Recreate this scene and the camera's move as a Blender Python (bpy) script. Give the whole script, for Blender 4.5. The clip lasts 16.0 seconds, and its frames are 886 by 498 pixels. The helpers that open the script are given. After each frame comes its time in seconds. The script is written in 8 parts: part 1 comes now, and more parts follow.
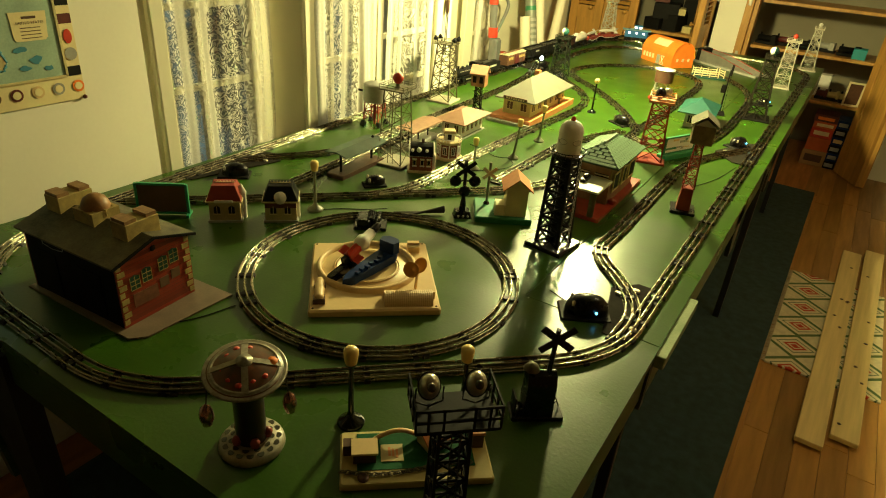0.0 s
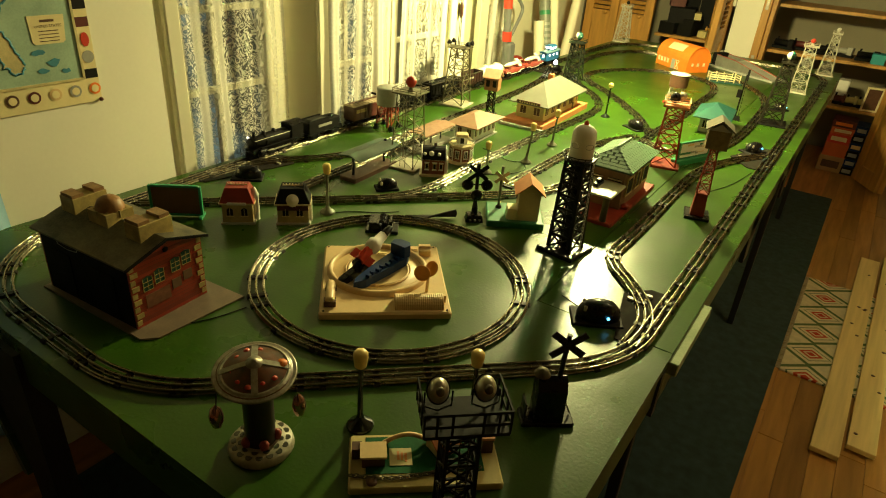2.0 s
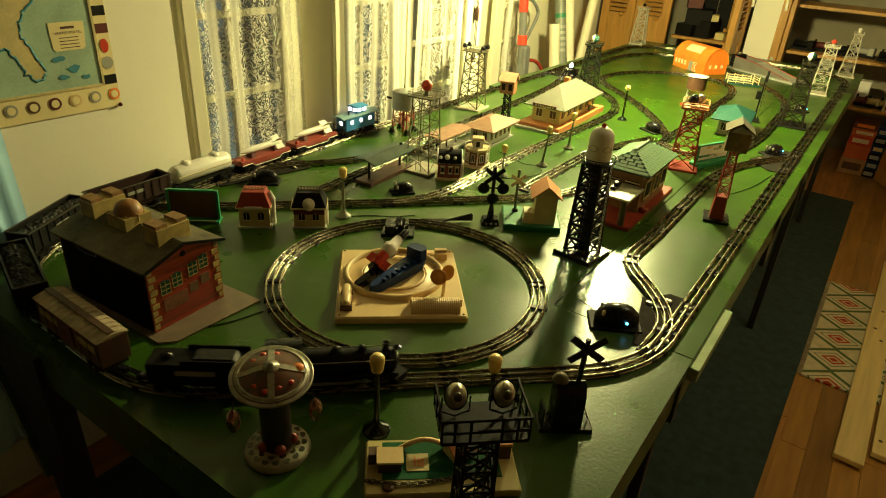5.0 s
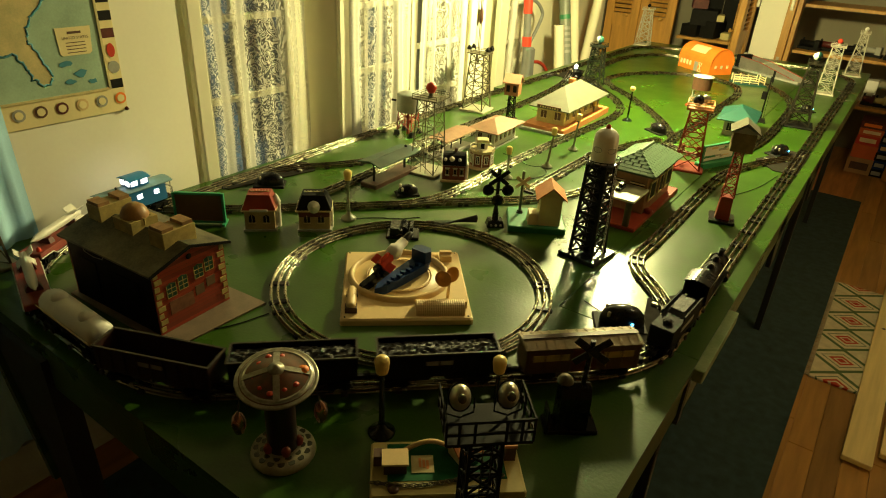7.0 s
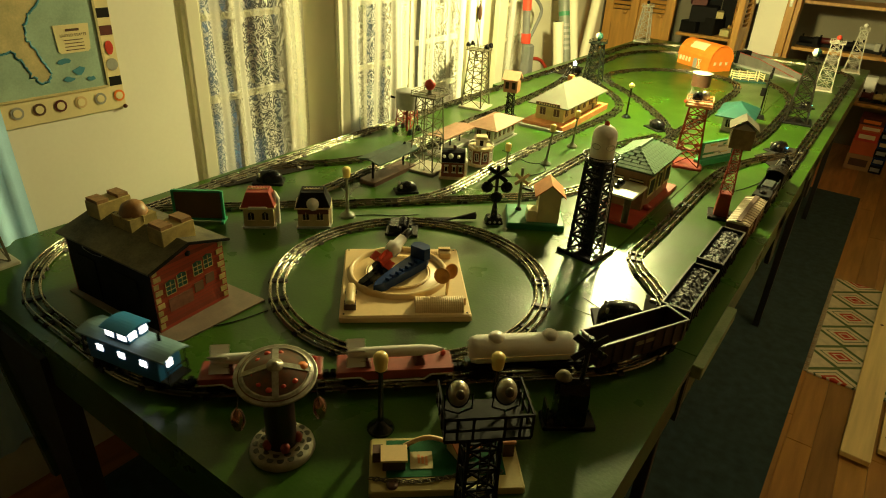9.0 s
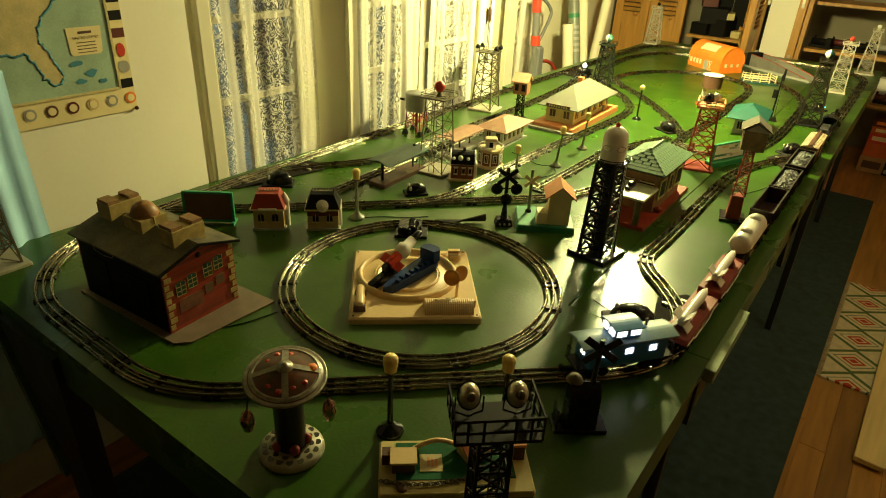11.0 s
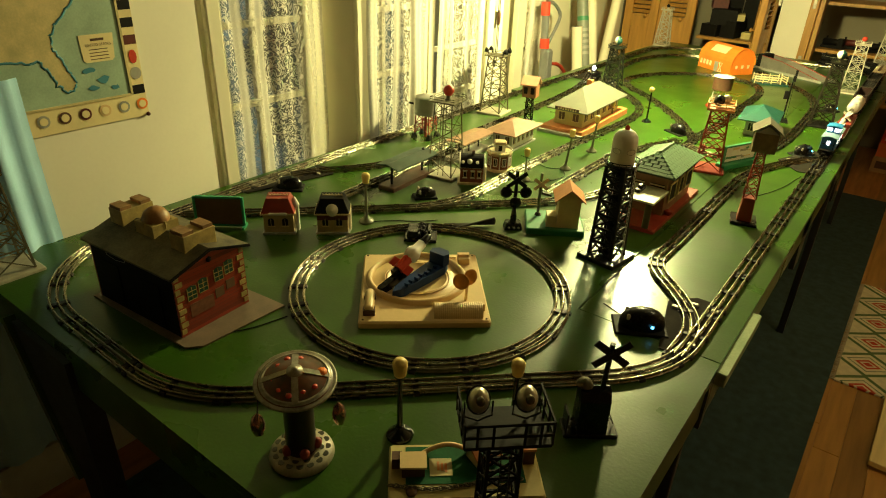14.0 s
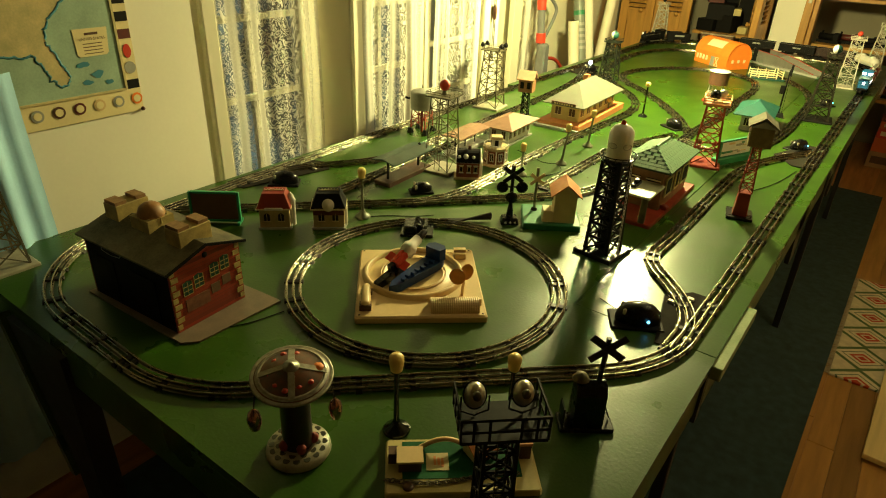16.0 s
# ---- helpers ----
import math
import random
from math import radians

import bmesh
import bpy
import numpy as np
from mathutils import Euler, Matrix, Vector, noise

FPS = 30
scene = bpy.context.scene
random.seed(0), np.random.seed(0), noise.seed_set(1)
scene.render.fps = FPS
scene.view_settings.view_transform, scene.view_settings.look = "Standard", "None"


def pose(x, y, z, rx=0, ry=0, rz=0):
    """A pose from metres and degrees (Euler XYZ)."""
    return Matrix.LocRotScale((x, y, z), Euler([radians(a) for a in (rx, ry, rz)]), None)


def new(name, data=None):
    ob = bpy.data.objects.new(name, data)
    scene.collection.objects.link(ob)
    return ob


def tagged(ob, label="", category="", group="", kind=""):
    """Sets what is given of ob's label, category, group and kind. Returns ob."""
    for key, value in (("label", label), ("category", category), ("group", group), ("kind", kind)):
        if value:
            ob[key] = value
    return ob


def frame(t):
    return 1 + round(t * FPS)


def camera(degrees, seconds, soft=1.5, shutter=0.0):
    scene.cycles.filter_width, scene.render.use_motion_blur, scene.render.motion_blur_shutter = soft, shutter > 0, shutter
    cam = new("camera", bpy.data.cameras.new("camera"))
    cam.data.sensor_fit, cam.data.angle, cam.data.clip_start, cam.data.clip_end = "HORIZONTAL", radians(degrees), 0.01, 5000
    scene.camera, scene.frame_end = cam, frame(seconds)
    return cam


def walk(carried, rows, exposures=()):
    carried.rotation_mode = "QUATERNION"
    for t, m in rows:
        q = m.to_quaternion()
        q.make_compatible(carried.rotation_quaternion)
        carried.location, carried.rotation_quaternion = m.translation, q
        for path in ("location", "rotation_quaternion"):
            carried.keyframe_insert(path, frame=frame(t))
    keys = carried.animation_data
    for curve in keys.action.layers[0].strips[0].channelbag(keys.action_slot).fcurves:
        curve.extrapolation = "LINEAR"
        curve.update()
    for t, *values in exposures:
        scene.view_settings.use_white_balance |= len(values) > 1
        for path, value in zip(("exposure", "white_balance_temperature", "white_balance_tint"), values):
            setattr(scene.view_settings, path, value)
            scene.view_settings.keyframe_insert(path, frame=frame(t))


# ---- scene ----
cam = camera(70.2, 16.0, soft=1.05, shutter=0.3)
walk(cam, [
    (0.0, pose(0.0014, -0.0080, 1.5526, 61.666, -4.111, 33.083)),
    (0.5, pose(-0.0008, -0.0043, 1.5504, 61.918, -4.074, 33.271)),
    (1.0, pose(0.0020, -0.0033, 1.5502, 62.006, -4.058, 33.540)),
    (1.5, pose(0.0019, -0.0019, 1.5515, 61.968, -3.914, 33.822)),
    (2.0, pose(0.0024, -0.0038, 1.5506, 61.936, -3.984, 34.310)),
    (2.5, pose(-0.0010, -0.0000, 1.5482, 62.026, -3.633, 34.985)),
    (3.0, pose(-0.0024, -0.0012, 1.5490, 62.050, -3.470, 35.207)),
    (3.5, pose(-0.0041, 0.0008, 1.5474, 62.104, -3.393, 35.252)),
    (4.0, pose(-0.0037, 0.0009, 1.5466, 62.172, -3.388, 35.444)),
    (6.5, pose(-0.0039, -0.0020, 1.5461, 62.331, -3.064, 35.624)),
    (7.0, pose(-0.0009, 0.0002, 1.5471, 62.380, -2.872, 35.852)),
    (7.5, pose(-0.0022, 0.0009, 1.5466, 62.370, -2.793, 36.027)),
    (8.0, pose(-0.0031, 0.0019, 1.5446, 62.336, -2.789, 36.072)),
    (8.5, pose(-0.0036, 0.0018, 1.5452, 62.199, -2.914, 35.651)),
    (9.0, pose(0.0018, -0.0003, 1.5473, 62.136, -2.806, 35.776)),
    (11.5, pose(-0.0029, 0.0015, 1.5429, 62.374, -2.486, 36.634)),
    (12.0, pose(-0.0010, 0.0018, 1.5442, 62.352, -2.345, 36.723)),
    (12.5, pose(0.0000, -0.0000, 1.5470, 62.489, -2.235, 37.007)),
    (13.0, pose(-0.0013, 0.0008, 1.5457, 62.575, -2.152, 37.192)),
    (13.5, pose(-0.0006, 0.0019, 1.5460, 62.587, -2.026, 37.308)),
    (14.0, pose(-0.0016, 0.0018, 1.5452, 62.589, -1.981, 37.227)),
    (14.5, pose(-0.0016, 0.0018, 1.5452, 62.589, -1.981, 37.227)),
    (15.0, pose(-0.0013, 0.0015, 1.5450, 62.572, -1.951, 37.208)),
    (15.5, pose(-0.0031, 0.0034, 1.5435, 62.394, -2.013, 37.053)),
    (16.0, pose(-0.0017, 0.0023, 1.5448, 62.151, -2.066, 36.904)),
])

# ---- world, lamps ----
T = 0.76            # table top
RAIL = T + 0.012    # top of the rails
world = bpy.data.worlds.new("world")
scene.world = world
world.use_nodes = True
nt = world.node_tree
bg = nt.nodes["Background"]
sky = nt.nodes.new("ShaderNodeTexSky")
sky.sky_type = "NISHITA"
sky.sun_disc = False
sky.sun_elevation = radians(2.0)
sky.sun_rotation = radians(200)
nt.links.new(sky.outputs[0], bg.inputs[0])
bg.inputs[1].default_value = 0.018


def lamp(name, kind, m, power, colour, size=0.1):
    d = bpy.data.lights.new(name, kind)
    d.energy, d.color = power, colour
    if kind == "AREA":
        d.size = size
    elif kind == "SPOT":
        d.shadow_soft_size, d.spot_size, d.spot_blend = size, radians(150), 0.6
    else:
        d.shadow_soft_size = size
    ob = new(name, d)
    ob.matrix_world = m
    return ob


WARM = (1.0, 0.88, 0.36)
LAMP_AT = (-0.963, 2.89, 1.66)
lamp("ceiling_bulb", "POINT", pose(*LAMP_AT), 226, WARM, 0.085)
# unseen fill lamp, added to brighten the aisle floor and left wall
AISLE_FILL_AT = (0.27, 2.35, 2.36)
lamp("aisle_bulb", "POINT", pose(*AISLE_FILL_AT), 17, (1.0, 0.88, 0.42), 0.12)
scene.view_settings.exposure = 0.0


# ---- mesh helpers ----
class Build:
    """Collects vertices and faces of one mesh."""

    def __init__(self):
        self.v, self.f, self.smooth = [], [], []

    def add(self, verts, faces, smooth=False):
        o = len(self.v)
        self.v += [tuple(p) for p in verts]
        self.f += [tuple(i + o for i in f) for f in faces]
        self.smooth += [smooth] * len(faces)
        return self

    def box(self, c, s, rz=0.0, taper=1.0, m=None, bevel=0.0):
        """A box, centre c, sizes s; taper scales its top; bevel chamfers its upright edges and top."""
        hx, hy, hz = s[0] / 2, s[1] / 2, s[2] / 2
        b = min(bevel, hx * 0.8, hy * 0.8, hz * 0.9)
        if b <= 0:
            ring = [(-hx, -hy), (hx, -hy), (hx, hy), (-hx, hy)]
            levels = [(-hz, 1.0), (hz, taper)]
        else:
            ring = [(-hx + b, -hy), (hx - b, -hy), (hx, -hy + b), (hx, hy - b), (hx - b, hy), (-hx + b, hy), (-hx, hy - b), (-hx, -hy + b)]
            levels = [(-hz, 1.0), (hz - b, taper), (hz, taper * (1 - b / max(hx, hy)))]
        n = len(ring)
        vs = [(x * k, y * k, z) for z, k in levels for x, y in ring]
        fs = [tuple(range(n - 1, -1, -1)), tuple(range((len(levels) - 1) * n, len(levels) * n))]
        for l in range(len(levels) - 1):
            fs += [(l * n + i, l * n + (i + 1) % n, (l + 1) * n + (i + 1) % n, (l + 1) * n + i) for i in range(n)]
        mm = (m or Matrix()) @ Matrix.Translation(c) @ Matrix.Rotation(rz, 4, "Z")
        return self.add([mm @ Vector(p) for p in vs], fs)

    def rod(self, a, b, r, r2=None, n=8, caps=True, smooth=True):
        """A round bar from a to b."""
        a, b = Vector(a), Vector(b)
        r2 = r if r2 is None else r2
        d = (b - a).normalized()
        u = d.orthogonal().normalized()
        w = d.cross(u)
        if u.length < 0.5:
            return self
        vs = []
        for p, rr in ((a, r), (b, r2)):
            vs += [p + (u * math.cos(k * math.tau / n) + w * math.sin(k * math.tau / n)) * rr for k in range(n)]
        fs = [(k, (k + 1) % n, n + (k + 1) % n, n + k) for k in range(n)]
        self.add(vs, fs, smooth)
        if caps:
            self.add(vs[:n], [tuple(range(n - 1, -1, -1))])
            self.add(vs[n:], [tuple(range(n))])
        return self

    def bar(self, a, b, w, h=None):
        """A square bar from a to b."""
        return self.rod(a, b, w * 0.707, n=4, smooth=False)

    def tube(self, pts, r, n=6, closed=False):
        """A round tube along points."""
        pts = [Vector(p) for p in pts]
        N = len(pts)
        vs, up = [], Vector((0.13, 0.21, 1)).normalized()
        for i, p in enumerate(pts):
            a = pts[i - 1] if (i or closed) else p
            b = pts[(i + 1) % N] if (i < N - 1 or closed) else p
            d = (b - a).normalized()
            u = d.cross(up).normalized()
            w = u.cross(d)
            vs += [p + (u * math.cos(k * math.tau / n) + w * math.sin(k * math.tau / n)) * r for k in range(n)]
        fs = []
        for i in range(N if closed else N - 1):
            j = (i + 1) % N
            fs += [(i * n + k, i * n + (k + 1) % n, j * n + (k + 1) % n, j * n + k) for k in range(n)]
        return self.add(vs, fs, True)

    def lathe(self, prof, c=(0, 0, 0), n=24, smooth=True, m=None, squash=1.0):
        """Turns a profile of (radius, height) round the upright axis through c."""
        mm = (m or Matrix()) @ Matrix.Translation(c)
        vs = [mm @ Vector((r * math.cos(k * math.tau / n), squash * r * math.sin(k * math.tau / n), z)) for r, z in prof for k in range(n)]
        fs = []
        for i in range(len(prof) - 1):
            fs += [(i * n + k, i * n + (k + 1) % n, (i + 1) * n + (k + 1) % n, (i + 1) * n + k) for k in range(n)]
        self.add(vs, fs, smooth)
        for i, (r, z) in ((0, prof[0]), (len(prof) - 1, prof[-1])):
            if r > 1e-4:
                self.add(vs[i * n:(i + 1) * n], [tuple(range(n)) if i else tuple(range(n - 1, -1, -1))])
        return self

    def prism(self, poly, z0, z1, m=None):
        """An upright prism over a plan polygon."""
        mm = m or Matrix()
        n = len(poly)
        vs = [mm @ Vector((x, y, z)) for z in (z0, z1) for x, y in poly]
        fs = [tuple(range(n - 1, -1, -1)), tuple(range(n, 2 * n))] + [(i, (i + 1) % n, n + (i + 1) % n, n + i) for i in range(n)]
        return self.add(vs, fs)

    def side(self, poly, x0, x1, m=None):
        """A prism over an outline in y and z, from x0 to x1."""
        mm = m or Matrix()
        n = len(poly)
        vs = [mm @ Vector((x, y, z)) for x in (x0, x1) for y, z in poly]
        fs = [tuple(range(n - 1, -1, -1)), tuple(range(n, 2 * n))] + [(i, (i + 1) % n, n + (i + 1) % n, n + i) for i in range(n)]
        return self.add(vs, fs)

    def hip(self, sx, sy, z0, h, ridge, t=0.004):
        """A hipped roof over sx by sy with a ridge along x of that length, with a thin eave."""
        a, b, r = sx / 2, sy / 2, ridge / 2
        vs = [(-a, -b, z0), (a, -b, z0), (a, b, z0), (-a, b, z0), (-a, -b, z0 + t), (a, -b, z0 + t), (a, b, z0 + t), (-a, b, z0 + t), (-r, 0, z0 + h), (r, 0, z0 + h)]
        fs = [(3, 2, 1, 0), (0, 1, 5, 4), (1, 2, 6, 5), (2, 3, 7, 6), (3, 0, 4, 7), (4, 5, 9, 8), (5, 6, 9), (6, 7, 8, 9), (7, 4, 8)]
        return self.add(vs, fs)

    def gable(self, sx, sy, z0, h, t=0.004):
        """A gabled roof of two slabs, ridge along x."""
        a, b = sx / 2, sy / 2
        for k in (-1, 1):
            lo, hi = (k * b, z0), (0, z0 + h)
            q = [lo, hi, (hi[0], hi[1] + t), (lo[0], lo[1] + t)]
            self.side(q if k < 0 else q[::-1], -a, a)
        return self

    def wallbox(self, sx, sy, z0, z1, th=0.004):
        for k in (-1, 1):
            self.box((0, k * (sy - th) / 2, (z0 + z1) / 2), (sx, th, z1 - z0))
            self.box((k * (sx - th) / 2, 0, (z0 + z1) / 2), (th, sy - 2 * th, z1 - z0))
        return self

    def mesh(self, name, mat):
        me = bpy.data.meshes.new(name)
        me.from_pydata(self.v, [], self.f)
        me.polygons.foreach_set("use_smooth", self.smooth)
        me.materials.append(mat)
        me.update()
        return me


def part(name, b, mat, parent, label=""):
    ob = new(name, b.mesh(name, mat))
    ob.parent = parent
    return tagged(ob, label)


def thing(name, m, label, category, group="", kind=""):
    ob = new(name)
    ob.empty_display_size = 0.05
    ob.matrix_world = m
    return tagged(ob, label, category, group, kind)


def struct(name, b, mat, label, category):
    return tagged(new(name, b.mesh(name, mat)), label, category, kind="structure")


# ---- materials ----
def mat(name, col, rough=0.5, metal=0.0, var=0.18, scale=18.0, bump=0.12, col2=None, spec=0.5, grain=220.0, coat=0.0, stretch=None, rvar=0.12):
    """A surface with stains at one scale and grain at another."""
    m = bpy.data.materials.new(name)
    m.use_nodes = True
    t = m.node_tree
    p = t.nodes["Principled BSDF"]
    tc = t.nodes.new("ShaderNodeTexCoord")
    src = tc.outputs["Object"]
    if stretch:
        mp = t.nodes.new("ShaderNodeMapping")
        mp.inputs["Scale"].default_value = stretch
        t.links.new(src, mp.inputs[0])
        src = mp.outputs[0]
    n1, n2 = t.nodes.new("ShaderNodeTexNoise"), t.nodes.new("ShaderNodeTexNoise")
    n1.inputs["Scale"].default_value, n2.inputs["Scale"].default_value = scale, grain
    n1.inputs["Detail"].default_value, n2.inputs["Detail"].default_value = 4, 2
    for n in (n1, n2):
        t.links.new(src, n.inputs["Vector"])
    ad = t.nodes.new("ShaderNodeMath")
    ad.operation = "MULTIPLY_ADD"
    ad.inputs[1].default_value = 0.35
    t.links.new(n2.outputs[0], ad.inputs[0])
    t.links.new(n1.outputs[0], ad.inputs[2])
    rm = t.nodes.new("ShaderNodeMapRange")
    rm.inputs["From Min"].default_value, rm.inputs["From Max"].default_value = 0.42, 0.92
    t.links.new(ad.outputs[0], rm.inputs[0])
    mx = t.nodes.new("ShaderNodeMix")
    mx.data_type = "RGBA"
    c2 = col2 or tuple(c * (1 - var) for c in col)
    mx.inputs[6].default_value = (*(min(1, c * (1 + var * 0.4)) for c in col), 1) if not col2 else (*col, 1)
    mx.inputs[7].default_value = (*c2, 1)
    t.links.new(rm.outputs[0], mx.inputs[0])
    t.links.new(mx.outputs[2], p.inputs["Base Color"])
    rr = t.nodes.new("ShaderNodeMapRange")
    rr.inputs["To Min"].default_value, rr.inputs["To Max"].default_value = max(0.03, rough - rvar * 0.5), min(1, rough + rvar)
    t.links.new(n1.outputs[0], rr.inputs[0])
    t.links.new(rr.outputs[0], p.inputs["Roughness"])
    p.inputs["Metallic"].default_value = metal
    p.inputs["Specular IOR Level"].default_value = spec
    p.inputs["Coat Weight"].default_value = coat
    if bump:
        bp = t.nodes.new("ShaderNodeBump")
        bp.inputs["Strength"].default_value, bp.inputs["Distance"].default_value = bump, 0.002
        t.links.new(ad.outputs[0], bp.inputs["Height"])
        t.links.new(bp.outputs[0], p.inputs["Normal"])
    return m


def glow(name, col, strength):
    m = bpy.data.materials.new(name)
    m.use_nodes = True
    p = m.node_tree.nodes["Principled BSDF"]
    p.inputs["Base Color"].default_value = (*col, 1)
    p.inputs["Emission Color"].default_value = (*col, 1)
    p.inputs["Emission Strength"].default_value = strength
    p.inputs["Roughness"].default_value = 0.3
    return m


def glass(name, col=(1, 1, 1), rough=0.03):
    m = bpy.data.materials.new(name)
    m.use_nodes = True
    t = m.node_tree
    p = t.nodes["Principled BSDF"]
    p.inputs["Base Color"].default_value = (*col, 1)
    p.inputs["Transmission Weight"].default_value = 1.0
    p.inputs["Roughness"].default_value = rough
    return m


M_WALL = mat("wall_paint", (0.88, 0.85, 0.72), 0.75, scale=3, var=0.05, bump=0.05, grain=90)
M_TRIM = mat("cream_trim_paint", (0.72, 0.69, 0.53), 0.45, scale=5, var=0.06, bump=0.05)
# ceiling is out of view; its colour is lowered to weaken bounced light
M_CEIL = mat("low_bounce_ceiling", (0.24, 0.21, 0.15), 0.85, scale=3, var=0.05)
M_TABLE = mat("green_table_paint", (0.033, 0.090, 0.0055), 0.265, scale=6, var=0.35, bump=0.42, grain=150, spec=0.5, rvar=0.16)
M_LIP = mat("worn_table_edge", (0.30, 0.36, 0.20), 0.6, scale=12, var=0.3, col2=(0.12, 0.20, 0.06))
M_LEG = mat("black_iron_leg", (0.015, 0.015, 0.015), 0.5)
M_CARPET = mat("dark_blue_green_carpet", (0.030, 0.062, 0.066), 0.95, scale=30, var=0.4, bump=0.6, grain=500)
M_WOOD = mat("honey_pine_wood", (0.50, 0.255, 0.055), 0.42, scale=4, var=0.3, stretch=(9, 9, 0.9), bump=0.08)
M_FLOORW = mat("reddish_oak_floor", (0.58, 0.25, 0.072), 0.36, scale=3, var=0.4, stretch=(9, 0.9, 3), bump=0.08)
M_PINE = mat("bare_pine_board", (0.88, 0.68, 0.32), 0.6, scale=3, var=0.22, stretch=(14, 0.8, 6), bump=0.1)
M_RAIL = mat("bright_tinplate_rail", (0.28, 0.25, 0.18), 0.22, 1.0, scale=30, var=0.35, bump=0.05, rvar=0.2)
M_TIE = mat("dark_brown_tinplate_tie", (0.016, 0.012, 0.009), 0.5, 0.2, var=0.4, scale=60)
M_BLACK = mat("black_enamel", (0.006, 0.006, 0.007), 0.25, scale=40, var=0.3, bump=0.06, spec=0.3)
M_BLACKM = mat("matt_black_plastic", (0.007, 0.0065, 0.006), 0.6, scale=40, var=0.3, spec=0.16)
M_WHITE = mat("white_enamel", (0.78, 0.76, 0.70), 0.35, scale=30, var=0.08, bump=0.04)
M_CREAM = mat("cream_enamel", (0.78, 0.66, 0.40), 0.4, scale=30, var=0.12, bump=0.05)
M_TAN = mat("tan_plastic", (0.70, 0.50, 0.24), 0.42, scale=20, var=0.12, bump=0.05)
M_RED = mat("red_enamel", (0.30, 0.030, 0.015), 0.4, scale=30, var=0.25, bump=0.05)
M_REDB = mat("bright_red_plastic", (0.62, 0.05, 0.025), 0.35, scale=30, var=0.15)
M_ORANGE = mat("orange_tin", (0.90, 0.23, 0.025), 0.45, scale=20, var=0.12)
M_SILVER = mat("silver_paint", (0.50, 0.47, 0.38), 0.40, 0.75, scale=40, var=0.3)
M_GREY = mat("grey_paint", (0.36, 0.36, 0.32), 0.5, scale=30, var=0.2)
M_GREEN = mat("green_enamel", (0.03, 0.22, 0.10), 0.4, scale=30, var=0.2)
M_TEAL = mat("teal_roof", (0.007, 0.070, 0.058), 0.5, scale=40, var=0.15)
M_GREENROOF = mat("green_shingle_plastic", (0.17, 0.30, 0.17), 0.5, scale=40, var=0.2)
M_BRONZE = mat("dull_bronze_silver", (0.13, 0.115, 0.070), 0.45, 0.3, scale=40, var=0.3, spec=0.3)
M_DULLWHITE = mat("dull_worn_white", (0.40, 0.37, 0.28), 0.5, scale=30, var=0.25)
M_CLAYROOF = mat("dull_clay_roof", (0.30, 0.155, 0.09), 0.55, scale=40, var=0.2)
M_TERRA = mat("terracotta_roof", (0.62, 0.23, 0.075), 0.5, scale=40, var=0.14)
M_BROWN = mat("brown_plastic", (0.10, 0.045, 0.025), 0.45, scale=40, var=0.3)
M_BLUE = mat("blue_plastic", (0.006, 0.028, 0.12), 0.45, scale=30, var=0.3, spec=0.2)
M_CABBLUE = mat("blue_caboose_body", (0.022, 0.16, 0.42), 0.4, scale=30, var=0.15)
M_GLASSP = glass("window_pane")
M_BULB = mat("frosted_lamp_globe", (0.88, 0.66, 0.22), 0.3, scale=40, var=0.06, bump=0.02)
M_MAROON = mat("maroon_plastic", (0.11, 0.018, 0.014), 0.42, scale=40, var=0.3)
M_PINK = mat("faded_red_plastic", (0.32, 0.055, 0.04), 0.45, scale=30, var=0.3)
M_COAL = mat("coal_load", (0.014, 0.013, 0.012), 0.55, scale=60, var=0.5, bump=0.9, grain=300)
M_GLOWW = glow("lit_window", (1.0, 0.95, 0.85), 3.0)
M_GLOWB = glow("blue_indicator", (0.1, 0.6, 1.0), 6.0)
M_GLOWC = glow("clear_lit_bulb", (0.85, 0.95, 1.0), 8.0)


